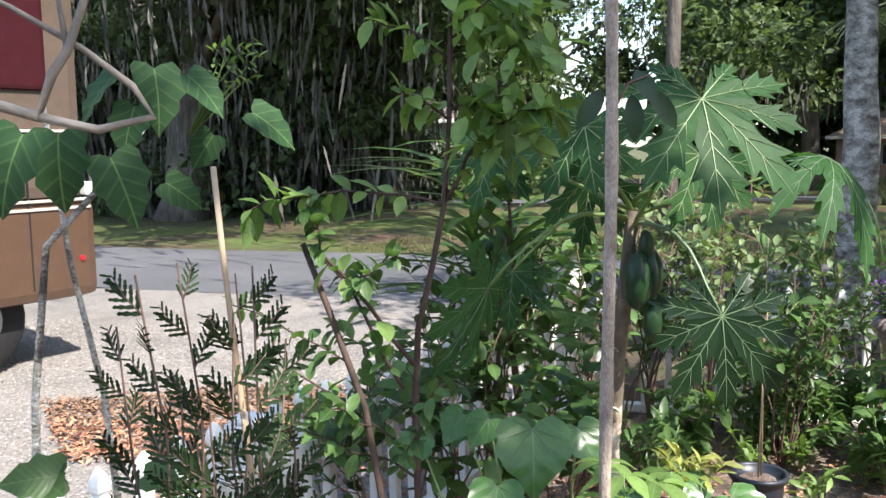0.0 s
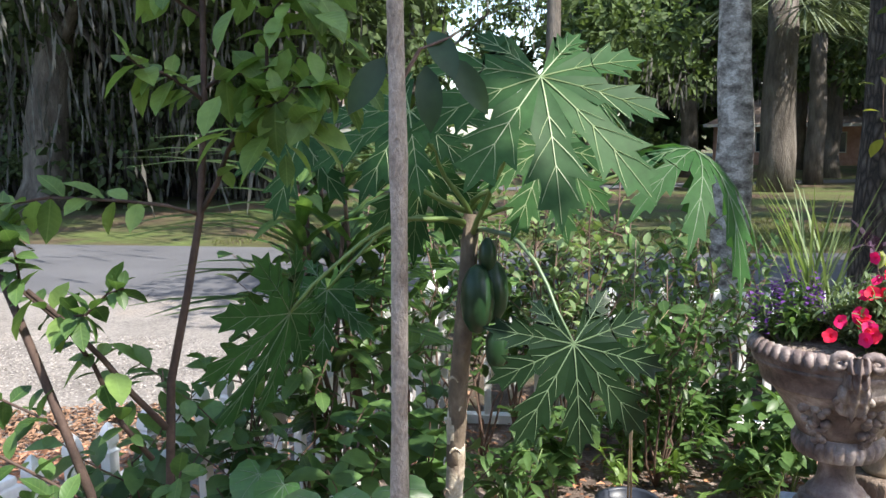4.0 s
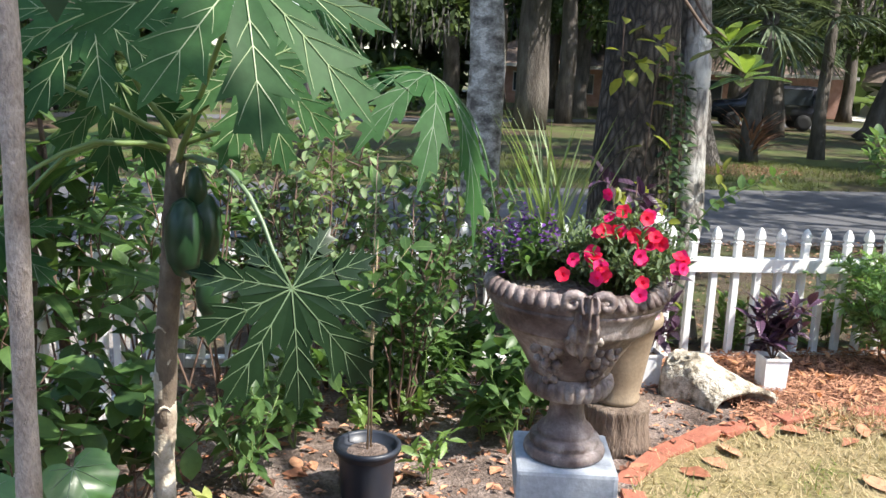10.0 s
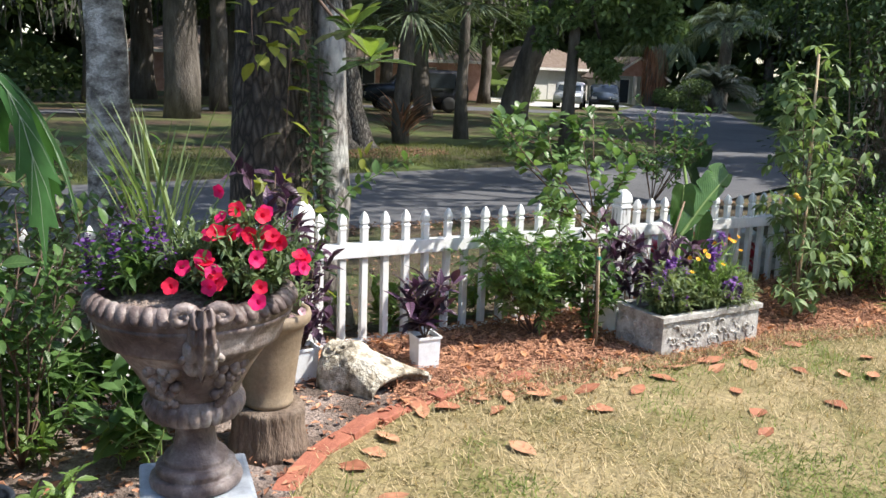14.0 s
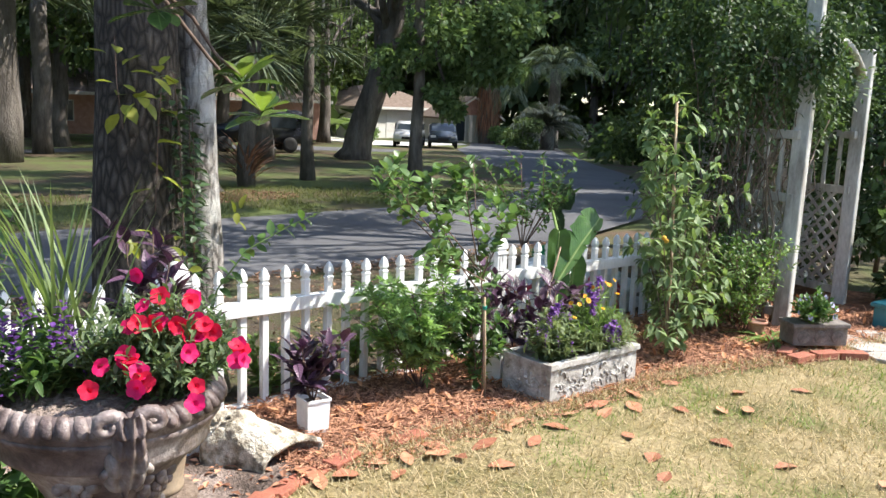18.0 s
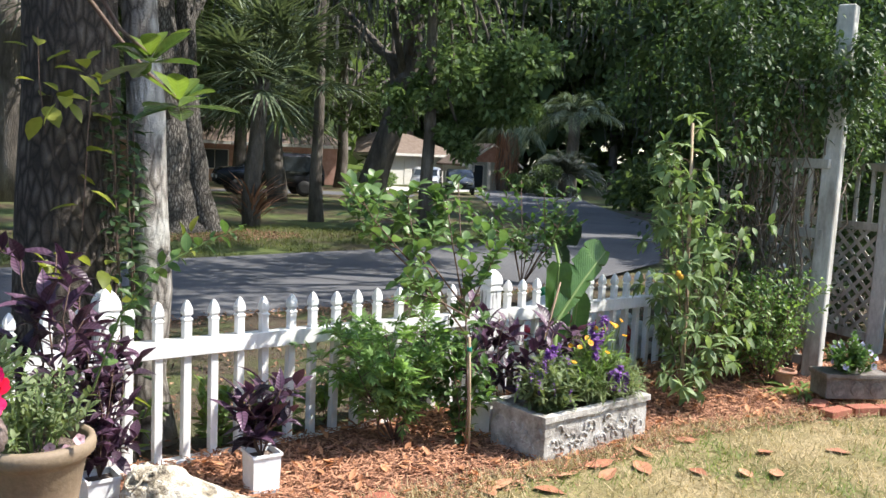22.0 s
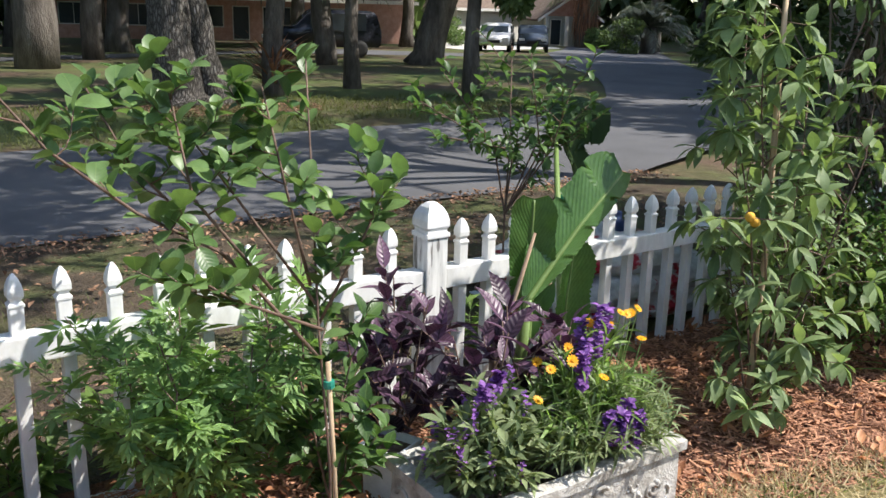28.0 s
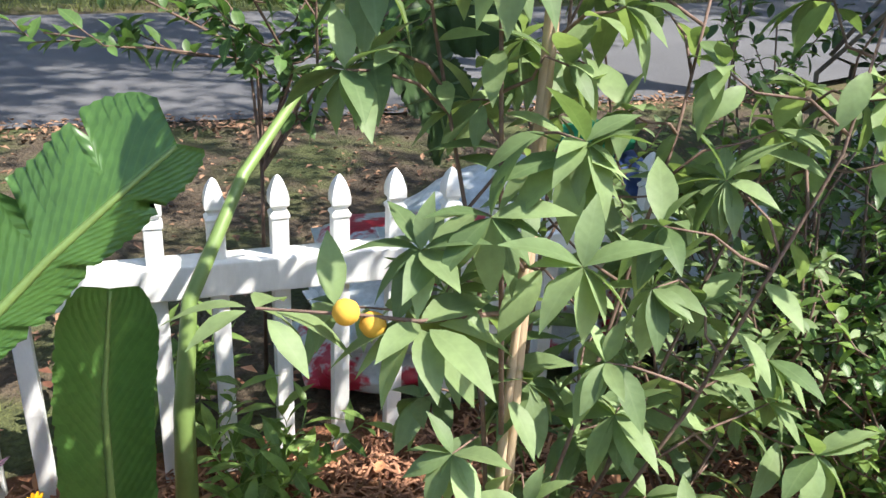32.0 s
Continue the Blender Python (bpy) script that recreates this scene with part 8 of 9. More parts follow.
# ---- motorhome ----
M_RVT = plain("tan_paint", (0.115, 0.085, 0.065), 0.35)
M_RVB = plain("brown_paint", (0.10, 0.058, 0.038), 0.35)
M_DARKGLASS = plain("dark_window", (0.05, 0.012, 0.016), 0.15)
M_TYRE = plain("tyre_rubber", (0.015, 0.015, 0.016), 0.8)
rv = thing("motorhome", (-2.68, 6.83, 0), "tan and brown motorhome parked on the gravel", "motorhome", turn=math.degrees(math.atan2(0.67, 0.45)))
def slab(name, lo, hi, mat, bev, label=""):
    return Geo().box(lo, hi, None, bev).put(name, mat, rv, label, False)
slab("lower_body", (-6.5, 0.0, 0.50), (0.0, 2.3, 1.25), M_RVB, 0.08)
slab("upper_body", (-6.5, 0.02, 1.25), (-0.06, 2.28, 3.1), M_RVT, 0.10)
slab("window_band", (-4.0, -0.01, 2.05), (-0.35, 0.03, 2.75), M_DARKGLASS, 0.03, "dark maroon tinted window")
for z in (1.18, 1.24, 1.75):
    slab("trim_strip", (-6.4, -0.012, z), (-0.05, 0.012, z + 0.02), plain("chrome_trim", (0.55, 0.5, 0.44), 0.3), 0.004)
for x in (-0.55, -1.3):
    slab("panel_gap", (x, -0.006, 0.6), (x + 0.01, 0.004, 1.7), M_TYRE, 0.0)
slab("tail_lamp", (-0.16, -0.012, 0.78), (-0.12, 0.01, 0.82), plain("lamp_red", (0.5, 0.02, 0.03), 0.2), 0.01, "small red marker lamp")
slab("corner_lamp", (-0.1, -0.025, 1.28), (0.0, 0.05, 1.38), plain("lamp_white", (0.75, 0.74, 0.7), 0.2), 0.01)
for x in (-0.9, -5.2):
    t = Geo().turned([(0.2, -0.12), (0.36, -0.12), (0.4, -0.08), (0.4, 0.08), (0.36, 0.12), (0.2, 0.12)], 28).put("wheel", M_TYRE, rv, "", True)
    t.matrix_basis = pose(x, 0.3, 0.4, 90, 0, 0)
    Geo().turned([(0.01, 0.10), (0.12, 0.11), (0.2, 0.125), (0.2, 0.05)], 20).put("rim", plain("steel_rim", (0.4, 0.4, 0.4), 0.35, 0.6), t)
slab("underside", (-6.2, 0.2, 0.32), (-1.6, 2.1, 0.5), M_TYRE, 0.02)

# ---- unseen house added behind the camera, keeps sky reflections off the leaves ----
M_SIDING = surface("beige_siding", [(0.3, (0.34, 0.31, 0.27)), (0.7, (0.45, 0.42, 0.37))], 3, 50, 0.8, 0.3, 0.006)
M_SHINGLE = surface("brown_shingle", [(0.3, (0.07, 0.055, 0.045)), (0.7, (0.13, 0.105, 0.09))], 5, 40, 0.9, 0.8, 0.02)
home = thing("house", (0, 0, 0), "unseen beige house wall and brown roof, added to block sky reflections", "house", "houses")
Geo().box((-7.0, -9.0, -0.1), (9.0, -5.0, 2.7)).put("wall", M_SIDING, home)
Geo().add([(-7.4, -4.5, 2.6), (9.4, -4.5, 2.6), (9.4, -7.2, 5.0), (-7.4, -7.2, 5.0), (-7.4, -9.6, 2.6), (9.4, -9.6, 2.6), (-7.4, -4.5, 2.72), (9.4, -4.5, 2.72), (9.4, -7.2, 5.14), (-7.4, -7.2, 5.14), (-7.4, -9.6, 2.72), (9.4, -9.6, 2.72)], [(6, 7, 8, 9), (9, 8, 11, 10), (3, 2, 1, 0), (4, 5, 2, 3), (0, 1, 7, 6), (5, 4, 10, 11), (1, 2, 8, 7), (2, 5, 11, 8), (3, 0, 6, 9), (4, 3, 9, 10)]).put("roof", M_SHINGLE, home)

# ---- houses and cars across the grass ----
M_WALLW = plain("pale_wall", (0.62, 0.60, 0.56), 0.8)
M_WALLG = plain("grey_green_wall", (0.36, 0.38, 0.34), 0.8)
M_ROOF = surface("brown_shingle", [(0.3, (0.12, 0.085, 0.065)), (0.7, (0.22, 0.17, 0.14))], 3, 20, 0.9, 0.4, 0.02)
M_PINKB = surface("pink_brick", [(0.3, (0.42, 0.22, 0.17)), (0.7, (0.58, 0.36, 0.29))], 3, 25, 0.9, 0.3, 0.01)
M_PANE = plain("window_pane", (0.04, 0.05, 0.06), 0.1)
def house(at, turn, label, w, d, h, wall, gable=None):
    t = thing("house", at, label, "house", "houses", "", turn)
    Geo().box((-w / 2, 0, -0.3), (w / 2, d, h), None, 0.0).put("house_body", wall, t)
    g = Geo()
    o, r = 0.6, h + d * 0.22
    g.add([(-w / 2 - o, -o, h - 0.1), (w / 2 + o, -o, h - 0.1), (w / 2 + o, d + o, h - 0.1), (-w / 2 - o, d + o, h - 0.1), (-w / 2 + d * 0.3, d / 2, r), (w / 2 - d * 0.3, d / 2, r)], [(0, 1, 5, 4), (1, 2, 5), (2, 3, 4, 5), (3, 0, 4), (3, 2, 1, 0)])
    g.put("roof", M_ROOF, t)
    Geo().box((-w / 2 - o, -o - 0.05, h - 0.28), (w / 2 + o, -o + 0.02, h - 0.06)).put("fascia", M_WALLW, t)
    return t
def opening(t, name, x0, z0, x1, z1, mat, bars=1, frame=None):
    f = Geo()
    for lo, hi in (((x0 - 0.07, -0.04, z0 - 0.07), (x1 + 0.07, -0.005, z0)), ((x0 - 0.07, -0.04, z1), (x1 + 0.07, -0.005, z1 + 0.07)), ((x0 - 0.07, -0.04, z0), (x0, -0.005, z1)), ((x1, -0.04, z0), (x1 + 0.07, -0.005, z1))):
        f.box(lo, hi)
    for k in range(1, bars + 1):
        xx = x0 + (x1 - x0) * k / (bars + 1)
        f.box((xx - 0.02, -0.035, z0), (xx + 0.02, -0.005, z1))
    fr = f.put(name, frame or M_WALLW, t)
    Geo().box((x0, -0.02, z0), (x1, -0.004, z1)).put("pane", mat, fr)
def garage(t, x0, x1, h):
    g = Geo()
    for k in range(4):
        g.box((x0, -0.05, h * k / 4 + 0.01), (x1, -0.004, h * (k + 1) / 4 - 0.015), None, 0.01)
    g.put("garage_door", M_WALLW, t, "white panelled garage door")
def face(x, y):
    return math.degrees(math.atan2(y - EYE0[1], x - EYE0[0])) - 90
HX, HY = 63.0, 51.5
h1 = house((HX, HY, fall(HX, HY)), face(HX, HY) + 46, "low house with a white garage and brown hip roof", 9, 8, 2.8, M_WALLW)
garage(h1, -2.2, 1.9, 2.3)
wing = thing("house", (63.3, 44.4, fall(63.3, 44.4)), "grey-green porch wing under a brown gable", "house", "houses", "", face(63.3, 44.4) + 22)
Geo().box((-2.0, 0, -0.3), (2.4, 6, 2.3)).put("house_body", M_WALLG, wing)
g = Geo()
g.add([(-2.0, 0.0, 2.3), (2.4, 0.0, 2.3), (0.2, 0.0, 3.75), (-2.0, 0.12, 2.3), (2.4, 0.12, 2.3), (0.2, 0.12, 3.75)], [(0, 1, 2), (5, 4, 3), (0, 2, 5, 3), (1, 4, 5, 2)]).put("gable", M_PINKB, wing, "pink brick gable")
for sg in (-1, 1):
    g = Geo()
    a, b = (0.2, 3.9), (0.2 + sg * 2.8, 2.05)
    g.add([(a[0], -0.5, a[1]), (b[0], -0.5, b[1]), (b[0], 6.3, b[1]), (a[0], 6.3, a[1]), (a[0], -0.5, a[1] - 0.16), (b[0], -0.5, b[1] - 0.16), (b[0], 6.3, b[1] - 0.16), (a[0], 6.3, a[1] - 0.16)], [(0, 1, 2, 3), (7, 6, 5, 4), (0, 4, 5, 1), (1, 5, 6, 2), (2, 6, 7, 3)]).put("roof", M_ROOF, wing)
    g = Geo()
    g.add([(a[0], -0.53, a[1]), (b[0], -0.53, b[1]), (b[0], -0.53, b[1] - 0.22), (a[0], -0.53, a[1] - 0.22)], [(3, 2, 1, 0)]).put("bargeboard", M_WALLW, wing, "white bargeboard")
opening(wing, "window", 0.9, 0.8, 2.1, 1.9, plain("window_blind", (0.6, 0.6, 0.58), 0.4), 3)
opening(wing, "front_door", -1.3, 0.1, -0.5, 2.0, M_PANE, 0)
for x in (-1.8, -0.1):
    Geo().box((x - 0.13, -0.45, -0.2), (x + 0.13, -0.2, 2.3), None, 0.02).put("porch_post", M_WALLW, wing)
BX, BY = 38.0, 55.0
h2 = house((BX, BY, fall(BX, BY)), face(BX, BY), "long low pink brick house under a brown roof", 26, 8, 2.9, M_PINKB)
for x in (-10, -6, -1.5, 3, 7.5):
    opening(h2, "window", x, 0.9, x + 1.8, 2.2, M_PANE, 1)
opening(h2, "front_door", 1.0, 0.1, 2.0, 2.2, M_PANE, 0)
CX, CY = -6.0, 46.0
h3 = house((CX, CY, fall(CX, CY)), face(CX, CY), "grey cottage half hidden by dark oaks", 14, 8, 3.6, M_WALLG)
for x in (-4, 0.5, 3.5):
    opening(h3, "window", x, 1.0, x + 1.1, 2.4, M_PANE, 1)
def car(at, turn, label, mat, tall=1.5):
    t = thing("parked_car", at, label, "car", "parked cars", "", turn)
    bm = bmesh.new()
    prof = [(-2.2, 0.35), (-2.25, 0.75), (-2.1, 1.0), (-1.7, tall - 0.08), (-1.2, tall), (0.4, tall), (1.0, 1.02), (2.05, 0.88), (2.25, 0.65), (2.2, 0.35)]
    if tall > 1.7:
        prof = [(-2.25, 0.4), (-2.3, 0.9), (-2.25, 1.15), (-2.1, tall - 0.1), (-1.8, tall), (0.45, tall), (1.05, 1.18), (2.1, 1.08), (2.25, 0.8), (2.2, 0.4)]
    a = [bm.verts.new((x, -0.85 + 0.12 * max(0, z - 0.9), z)) for x, z in prof]
    b = [bm.verts.new((x, 0.85 - 0.12 * max(0, z - 0.9), z)) for x, z in prof]
    bm.faces.new(a[::-1])
    bm.faces.new(b)
    for k in range(len(prof)):
        j = (k + 1) % len(prof)
        bm.faces.new((a[k], a[j], b[j], b[k]))
    bmesh.ops.recalc_face_normals(bm, faces=bm.faces[:])
    bmesh.ops.bevel(bm, geom=bm.edges[:], offset=0.06, segments=2, affect="EDGES")
    Geo().bm(bm).put("body", mat, t, "", True)
    for lo, hi in (((-1.65, -0.87, 1.03), (0.55, -0.80, tall - 0.12)), ((-1.65, 0.80, 1.03), (0.55, 0.87, tall - 0.12))):
        Geo().box(lo, hi, None, 0.02).put("side_window", M_PANE, t)
    g = Geo()
    g.add([(0.46, -0.66, tall - 0.06), (0.46, 0.66, tall - 0.06), (1.0, 0.72, 1.05), (1.0, -0.72, 1.05)], [(0, 1, 2, 3)]).put("windscreen", M_PANE, t)
    for y in (-0.62, 0.62):
        Geo().box((2.2, y - 0.16, 0.66), (2.27, y + 0.16, 0.8), None, 0.02).put("headlight", plain("lens", (0.8, 0.8, 0.78), 0.15), t)
    Geo().box((2.2, -0.35, 0.5), (2.265, 0.35, 0.66), None, 0.02).put("grille", M_TYRE, t)
    for x in (-1.4, 1.4):
        for y in (-0.8, 0.8):
            wl = Geo().turned([(0.16, -0.1), (0.31, -0.1), (0.33, -0.06), (0.33, 0.06), (0.31, 0.1), (0.16, 0.1)], 18).put("wheel", M_TYRE, t, "", True)
            wl.matrix_basis = pose(x, y, 0.33, 90, 0, 0)
            Geo().turned([(0.02, 0.07), (0.17, 0.105), (0.17, 0.0)], 12).put("rim", plain("alloy", (0.5, 0.5, 0.5), 0.3, 0.7), wl)
    return t
for (fx, fy), tn, lb, mt, tl in (((44.2, 35.8), 215, "white car parked before the garage", plain("white_car", (0.7, 0.7, 0.7), 0.2), 1.55), ((45.9, 34.5), 218, "grey-blue car parked on the drive", plain("grey_car", (0.06, 0.072, 0.09), 0.25), 1.5), ((26.6, 30.4), 150, "black utility vehicle parked under the trees", plain("black_car", (0.02, 0.022, 0.03), 0.2), 1.8)):
    x, y, z = fx, fy, fall(fx, fy)
    car((x, y, z), tn, lb, mt, tl)
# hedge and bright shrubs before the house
for fx, fy, r, m in ((31.0, 27.6, 0.8, M_SUNLITLEAF), (35.8, 23.8, 0.7, M_SUNLITLEAF), (34.6, 22.5, 0.8, M_SUNLITLEAF), (33.2, 20.6, 0.9, M_FARLEAF), (31.5, 16.2, 0.8, M_FARLEAF), (28.6, 13.4, 0.8, M_FARLEAF), (26.6, 11.6, 0.6, M_FARLEAF), (25.5, 10.4, 0.9, M_FARLEAF), (21.5, 7.6, 0.7, M_FARLEAF), (19.0, 6.2, 0.7, M_FARLEAF), (29, 12.6, 1.0, M_FARLEAF), (16.5, 5.0, 0.7, M_FARLEAF)):
    x, y, z, k = afar(fx, fy)
    t = plant("roadside_shrub", (x, y, z), "leafy shrub beside the lane", "shrub", "roadside shrubs")
    l = Geo()
    for _ in range(6):
        o = rng.normal(size=3) * r * 0.5
        clump(l, (o[0], o[1], max(0.3, r * 0.8 + o[2])), r * 0.7, 330, 0.16)
    l.put("leaves", m, t)
    Geo().tube([(0, 0, -0.1), (0, 0, r)], 0.05, 6).put("stem", M_FARBARK, t)

# ---- litter, chips, grass ----
CURL = leaf_form([0.0, 0.14, 0.21, 0.21, 0.13, 0.0], 0.5, -0.25)
lm = []
for k in range(4):
    g = Geo().many(leaf_form([0.0, 0.13, 0.2, 0.24 + 0.02 * k, 0.23, 0.15, 0.0], 0.12 + 0.13 * k, -0.22 + 0.13 * k, 0.012), np.eye(3)[None], [(0, -0.5, 0)], [1.0])
    me = arrays_mesh("fallen_leaf", np.concatenate(g.v), np.concatenate(g.l), g.s)
    m, nd, lk, b = nodes_of("fallen_leaf_%d" % k)
    oi = nd.new("ShaderNodeObjectInfo")
    lk.new(mixed(nd, lk, ramp(nd, lk, oi.outputs["Random"], [(0.0, (0.36, 0.14, 0.075)), (0.45, (0.48, 0.22, 0.12)), (1.0, (0.54, 0.29, 0.165))]), ramp(nd, lk, noise_of(nd, lk, 5, 4), [(0.3, (0.55, 0.5, 0.5)), (0.7, (1.1, 1.1, 1.1))]), 0.8, "MULTIPLY"), b.inputs["Base Color"])
    b.inputs["Roughness"].default_value = 0.75
    me.materials.append(m)
    lm.append(me)
SPOT = [(3.33, 3.83), (2.99, 3.63), (2.7, 3.5), (2.5, 3.6), (3.5, 3.86), (3.68, 3.76), (4.05, 3.7), (4.28, 3.66), (4.5, 3.5), (4.82, 3.36), (4.98, 3.2), (4.38, 2.6), (5.6, 2.6), (5.5, 2.72), (4.7, 1.7), (4.9, 2.2), (3.75, 3.62), (3.45, 3.95), (3.3, 3.75), (2.85, 3.55), (3.9, 3.55), (4.15, 3.45), (4.62, 3.3), (3.6, 3.55), (4.35, 3.28), (5.2, 3.12), (5.35, 2.9), (4.0, 3.25), (4.75, 2.95), (5.9, 2.75), (6.2, 2.45), (5.0, 2.55), (4.1, 3.8), (3.85, 3.9), (4.42, 3.50), (4.72, 3.46), (5.08, 3.30), (3.62, 3.70), (3.44, 3.72), (3.97, 3.62), (5.42, 3.22), (5.78, 3.14)]
for k in range(140):
    if k < len(SPOT):
        x, y = SPOT[k]
    elif k < 68:
        x, y = 2.3 + 5.2 * rng.random(), 0.6 + 3.0 * rng.random()
        if (y > 3.3 and x > 5) or k % 2 == 0:
            continue
    else:
        x, y = 0.6 + 1.8 * rng.random(), 2.2 + 2.6 * rng.random()
    ob = new("fallen_leaf", lm[k % 4])
    s = 0.12 + 0.055 * rng.random() if k < 68 else 0.055 + 0.07 * rng.random()
    ob.matrix_basis = pose(x, y, 0.012, rng.normal() * 6, rng.normal() * 6, rng.random() * 360) @ Matrix.Diagonal((s, s, s * 0.6, 1))
    tagged(ob, "dry curled brown magnolia leaf on the ground", "leaf", "fallen leaves")


def inside(poly, x, y):
    c = np.zeros(len(x), bool)
    for (x0, y0), (x1, y1) in zip(poly, poly[1:] + poly[:1]):
        hit = ((y0 > y) != (y1 > y)) & (x < (x1 - x0) * (y - y0) / (y1 - y0 + 1e-12) + x0)
        c ^= hit
    return c


LAWNP = [(1.5, 1.0), (2.2, -1.5), (11, -3), (11, 2.1), (8.2, 2.25), (7.1, 2.62), (6.05, 3.2), (5.0, 3.42), (4.1, 3.70), (3.55, 3.84), (3.1, 3.80), (2.67, 3.67), (2.3, 3.4), (1.9, 2.4)]
BEDP = [(3.26, 3.83), (3.55, 3.84), (4.1, 3.70), (5.0, 3.42), (6.05, 3.2), (7.1, 2.62), (8.2, 2.25), (9, 2.4), (9, fence_y(9)), (2.9, fence_y(2.9)), (3.05, 4.45), (3.36, 4.10)]
def strewn(poly, n, x0, x1, y0, y1):
    x, y = rng.uniform(x0, x1, n), rng.uniform(y0, y1, n)
    k = inside(poly, x, y)
    return np.stack([x[k], y[k], np.zeros(k.sum())], 1)
p = strewn(LAWNP, 150000, 1.5, 9.5, -1.2, 3.9)
n = len(p)
way = np.stack([rng.normal(size=n) * 0.8, rng.normal(size=n) * 0.8, 0.25 + rng.random(n)], 1)
gs = thing("lawn_grass", (0, 0, 0), "short dry grass blades, tan with green patches", "grass", "", "stuff")
patch = np.array([noise.noise((q[0] * 1.1, q[1] * 1.1, 0.3)) + 0.5 * noise.noise((q[0] * 4, q[1] * 4, 1.3)) for q in p])
BLADE = (np.array([(-0.05, 0, 0), (0.05, 0, 0), (0.0, 1, -0.25)], float), [(0, 1, 2)])
green = patch + 0.05 * (p[:, 0] - 4.2) - 0.05 * (p[:, 1] - 2.6) + 0.12 * rng.normal(size=n) > 0.20
for nm, sel, mt in (("dry_blades", ~green, M_STRAW), ("green_blades", green, leafy("green_grass", (0.07, 0.12, 0.025), (0.16, 0.22, 0.05), 0.6, 0.35))):
    Geo().many(BLADE, frames_from(way[sel]), p[sel], rng.uniform(0.03, 0.07, sel.sum())).put(nm, mt, gs)["kind"] = "stuff"
CHIP = (np.array([(-0.12, 0, 0), (0.12, 0.05, 0), (0.09, 1, 0.02), (-0.1, 0.95, 0), (0, 0.5, 0.12)], float), [(0, 1, 4), (1, 2, 4), (2, 3, 4), (3, 0, 4)])
p = strewn(BEDP, 95000, 2.3, 9.0, 2.2, 5.1)
n = len(p)
p[:, 2] = 0.012 + 0.02 * rng.random(n)
mc = thing("mulch", (0, 0, 0), "loose red-brown wood mulch chips and pine straw", "mulch", "", "stuff")
Geo().many(CHIP, frames_from(np.stack([rng.normal(size=n), rng.normal(size=n), rng.normal(size=n) * 0.22], 1)), p, np.stack([rng.uniform(0.012, 0.042, n), rng.uniform(0.015, 0.065, n), rng.uniform(0.015, 0.035, n)], 1)).put("chips", M_CHIP, mc)["kind"] = "stuff"
edge = np.array([(8.2, 2.25), (7.1, 2.62), (6.05, 3.2), (5.0, 3.42), (4.1, 3.70), (3.55, 3.84)])
seg = rng.integers(0, len(edge) - 1, 9000)
q = edge[seg] + (edge[seg + 1] - edge[seg]) * rng.random((9000, 1)) + rng.normal(size=(9000, 2)) * 0.05
q = np.concatenate([q, np.full((9000, 1), 0.012)], 1)
Geo().many(BLADE, frames_from(np.stack([rng.normal(size=6000) * 0.7, rng.normal(size=6000) * 0.7, 0.3 + rng.random(6000)], 1)), q[:6000], rng.uniform(0.03, 0.075, 6000)).put("border_blades", M_STRAW, gs)["kind"] = "stuff"
Geo().many(CHIP, frames_from(np.stack([rng.normal(size=3000), rng.normal(size=3000), rng.normal(size=3000) * 0.2], 1)), q[6000:] - (0.0, 0.03, 0.0), rng.uniform(0.015, 0.045, (3000, 3))).put("border_chips", M_CHIP, mc)["kind"] = "stuff"
SOILP = [(-0.9, 2.3), (0.0, 1.4), (1.5, 1.0), (1.9, 2.4), (2.3, 3.4), (2.67, 3.67), (3.3, 3.82), (3.4, 4.1), (3.1, 4.45), (2.9, 4.9), (2.3, 5.0), (0.75, 5.3)]
p = np.concatenate([strewn(SOILP, 6000, -0.9, 3.4, 1.0, 5.3), strewn([(-0.95, 2.4), (0.7, 5.3), (-0.1, 6.0), (-2.2, 3.0)], 6000, -2.2, 0.8, 2.2, 6.0), strewn([(1.0, 5.4), (9, 3.9), (10, 6.2), (7.3, 7.2), (3, 8.2), (1.0, 6.5)], 4500, 1, 10, 3.8, 8.3), strewn([(-2.6, 5.6), (-2.0, 4.5), (-1.0, 4.5), (-0.2, 5.8), (-1.2, 5.9)], 9000, -2.6, 0, 4.4, 6.0), strewn([(4.0, 7.75), (7.3, 7.0), (11, 6.2), (11, 6.6), (7.3, 7.35), (4.0, 8.1)], 9000, 4, 11, 6.1, 8.2), strewn([(9.4, 13.6), (10.6, 12.9), (12.3, 13.0), (13.0, 13.9), (12.4, 14.9), (10.2, 15.2)], 9000, 9, 13.2, 12.5, 15.4)])
n = len(p)
p[:, 2] = 0.004 + 0.02 * rng.random(n) + np.array([fall(q[0], q[1]) - (0.03 if q[1] > 12 else 0.0) for q in p])
# litter beyond y 5.15 gets a darker brown
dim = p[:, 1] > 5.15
lt = thing("leaf_litter", (0, 0, 0), "small brown leaf litter strewn on soil and gravel", "leaf litter", "", "stuff")
lf, ls = frames_from(np.stack([rng.normal(size=n), rng.normal(size=n), rng.normal(size=n) * 0.3], 1)), rng.uniform(0.015, 0.06, n)
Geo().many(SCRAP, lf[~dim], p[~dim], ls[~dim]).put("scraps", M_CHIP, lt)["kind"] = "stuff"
Geo().many(SCRAP, lf[dim], p[dim], ls[dim]).put("old_scraps", leafy("old_litter", (0.10, 0.055, 0.035), (0.27, 0.16, 0.10), 0.9, 0.0, (1, 1, 1)), lt, "darker brown litter")["kind"] = "stuff"

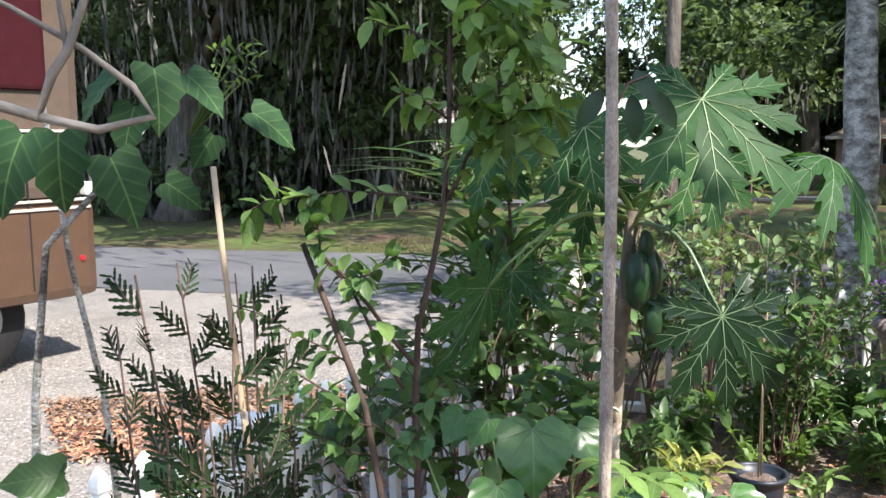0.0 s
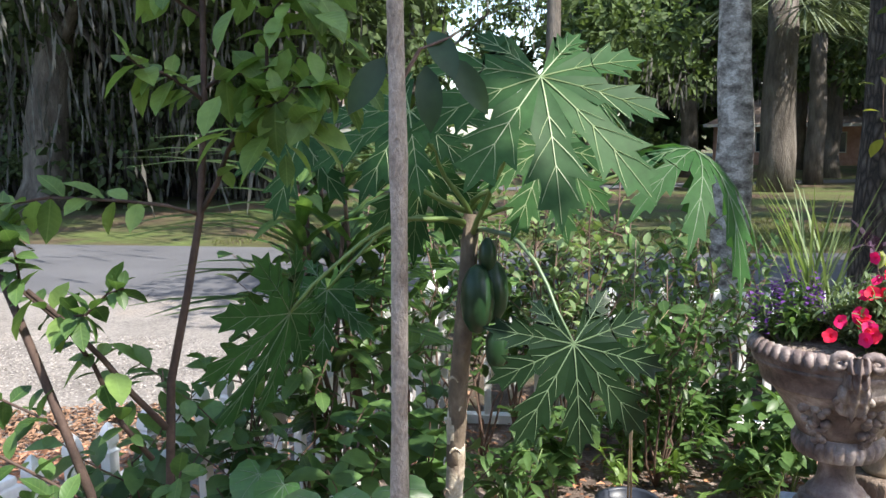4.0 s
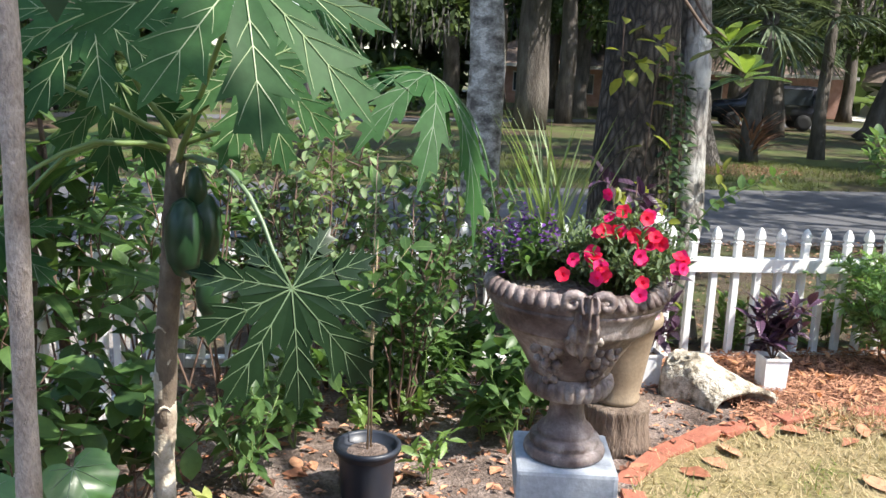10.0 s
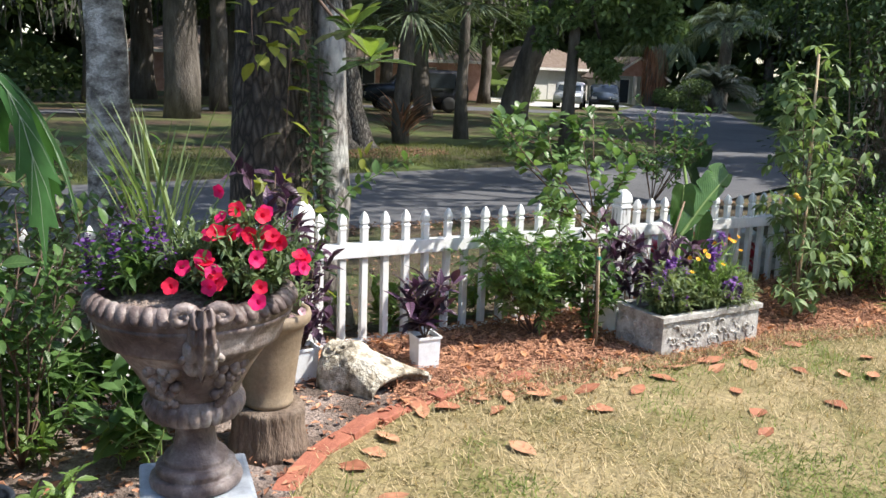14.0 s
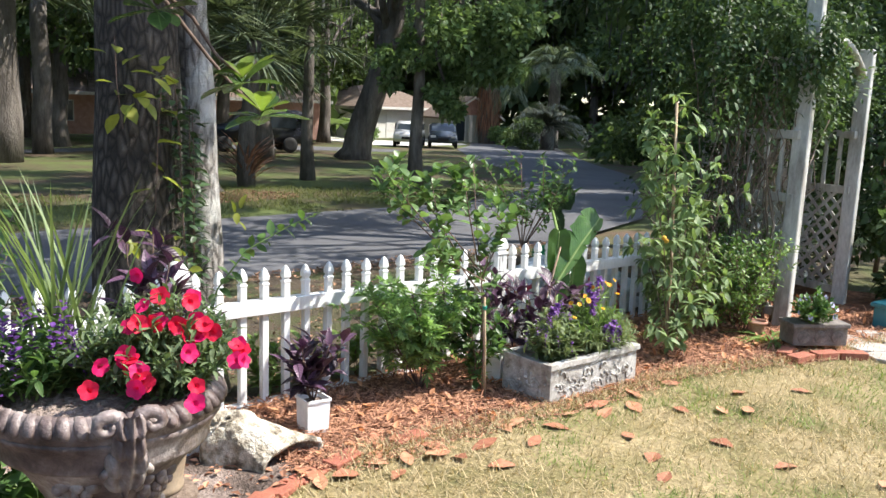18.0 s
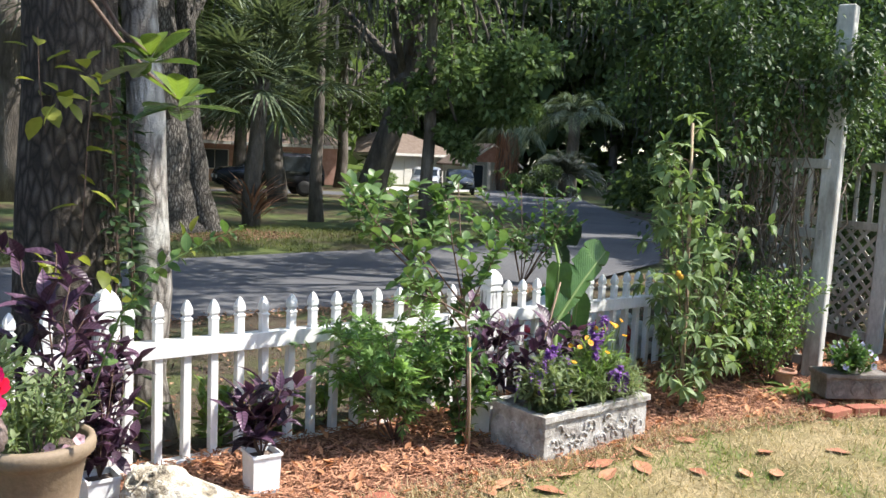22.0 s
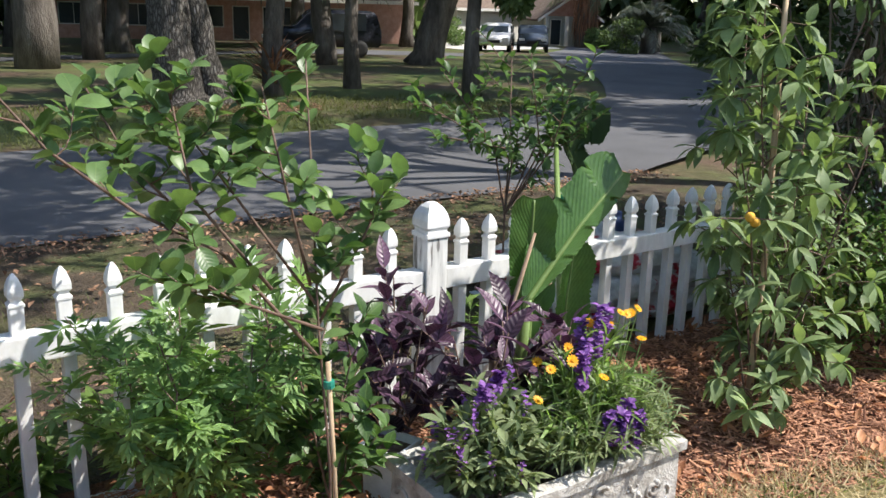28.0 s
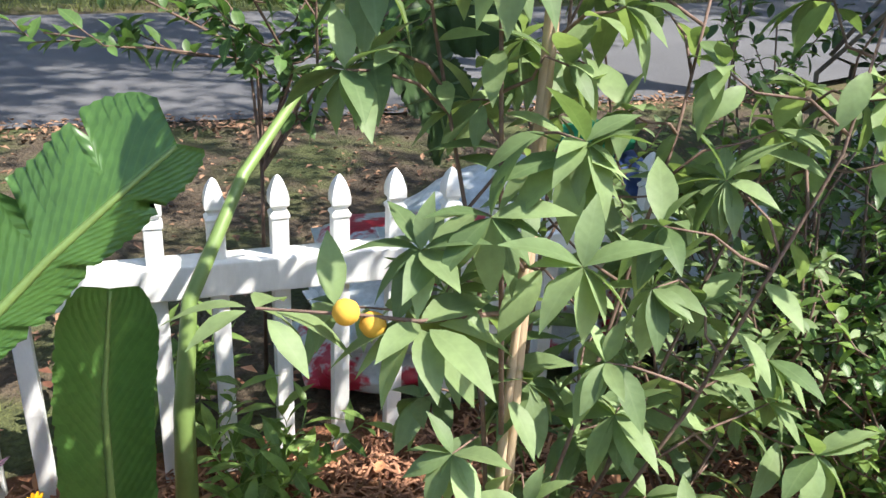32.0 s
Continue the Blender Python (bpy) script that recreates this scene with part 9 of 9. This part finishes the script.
# loose stones of the drive
STONE = (np.array([(-0.5, -0.4, -0.2), (0.5, -0.45, -0.2), (0.45, 0.5, -0.2), (-0.5, 0.4, -0.2), (-0.15, -0.1, 0.4), (0.2, 0.15, 0.35)], float), [(0, 1, 5, 4), (1, 2, 5), (2, 3, 4, 5), (3, 0, 4)])
p = np.concatenate([strewn([(-1.3, 2.2), (0.6, 5.35), (0.2, 7.4), (-4.5, 8.6), (-4.5, 3.5)], 40000, -4.5, 0.7, 2.2, 8.6)])
n = len(p)
p[:, 2] = -0.008
gst = thing("drive_gravel", (0, 0, 0), "loose pale grey gravel stones on the drive", "gravel", "", "stuff")
Geo().many(STONE, frames_from(np.stack([rng.normal(size=n), rng.normal(size=n), rng.normal(size=n) * 0.2], 1)), p, np.stack([rng.uniform(0.006, 0.020, n), rng.uniform(0.006, 0.022, n), rng.uniform(0.006, 0.014, n)], 1)).put("stones", leafy("gravel_stone", (0.15, 0.14, 0.13), (0.31, 0.285, 0.265), 0.9, 0.0, (1, 1, 1)), gst)["kind"] = "stuff"
# thin grass on the verge and beyond the lane
p = np.concatenate([strewn([(2.5, 5.3), (9, 4.0), (10, 6.0), (7.3, 6.9), (3, 7.9), (1.5, 7.0)], 30000, 1, 10, 3.8, 8.3), strewn([(-2, 13.8), (3, 12.3), (8.6, 11.2), (13, 10.5), (16, 11), (17, 14), (10, 17), (0, 17)], 60000, -2, 17, 10.4, 17)])
keep = np.array([noise.noise((q[0] * 0.7, q[1] * 0.7, 5.3)) + 0.4 * noise.noise((q[0] * 2.5, q[1] * 2.5, 1.3)) > -0.05 for q in p])
p = p[keep]
n = len(p)
p[:, 2] = np.array([fall(q[0], q[1]) - 0.035 for q in p])
vg = thing("verge_grass", (0, 0, 0), "thin patchy grass along the lane", "grass", "", "stuff")
far = p[:, 1] > 10
Geo().many(BLADE, frames_from(np.stack([rng.normal(size=n) * 0.7, rng.normal(size=n) * 0.7, 0.4 + rng.random(n)], 1)), p, np.where(far, rng.uniform(0.06, 0.13, n), rng.uniform(0.03, 0.08, n))).put("blades", leafy("verge_blade", (0.055, 0.08, 0.022), (0.115, 0.145, 0.042), 0.6, 0.35), vg)["kind"] = "stuff"
# dry leaf scraps among the mulch
p = strewn(BEDP, 2600, 2.3, 9.0, 2.2, 5.1)
n = len(p)
p[:, 2] = 0.03 + 0.012 * rng.random(n)
dl = thing("dry_leaves", (0, 0, 0), "small dry brown leaves lying among the mulch", "leaf litter", "", "stuff")
Geo().many(CURL, frames_from(np.stack([rng.normal(size=n), rng.normal(size=n), rng.normal(size=n) * 0.3], 1)), p, rng.uniform(0.025, 0.075, n)).put("leaves", M_DRYLEAF, dl)["kind"] = "stuff"
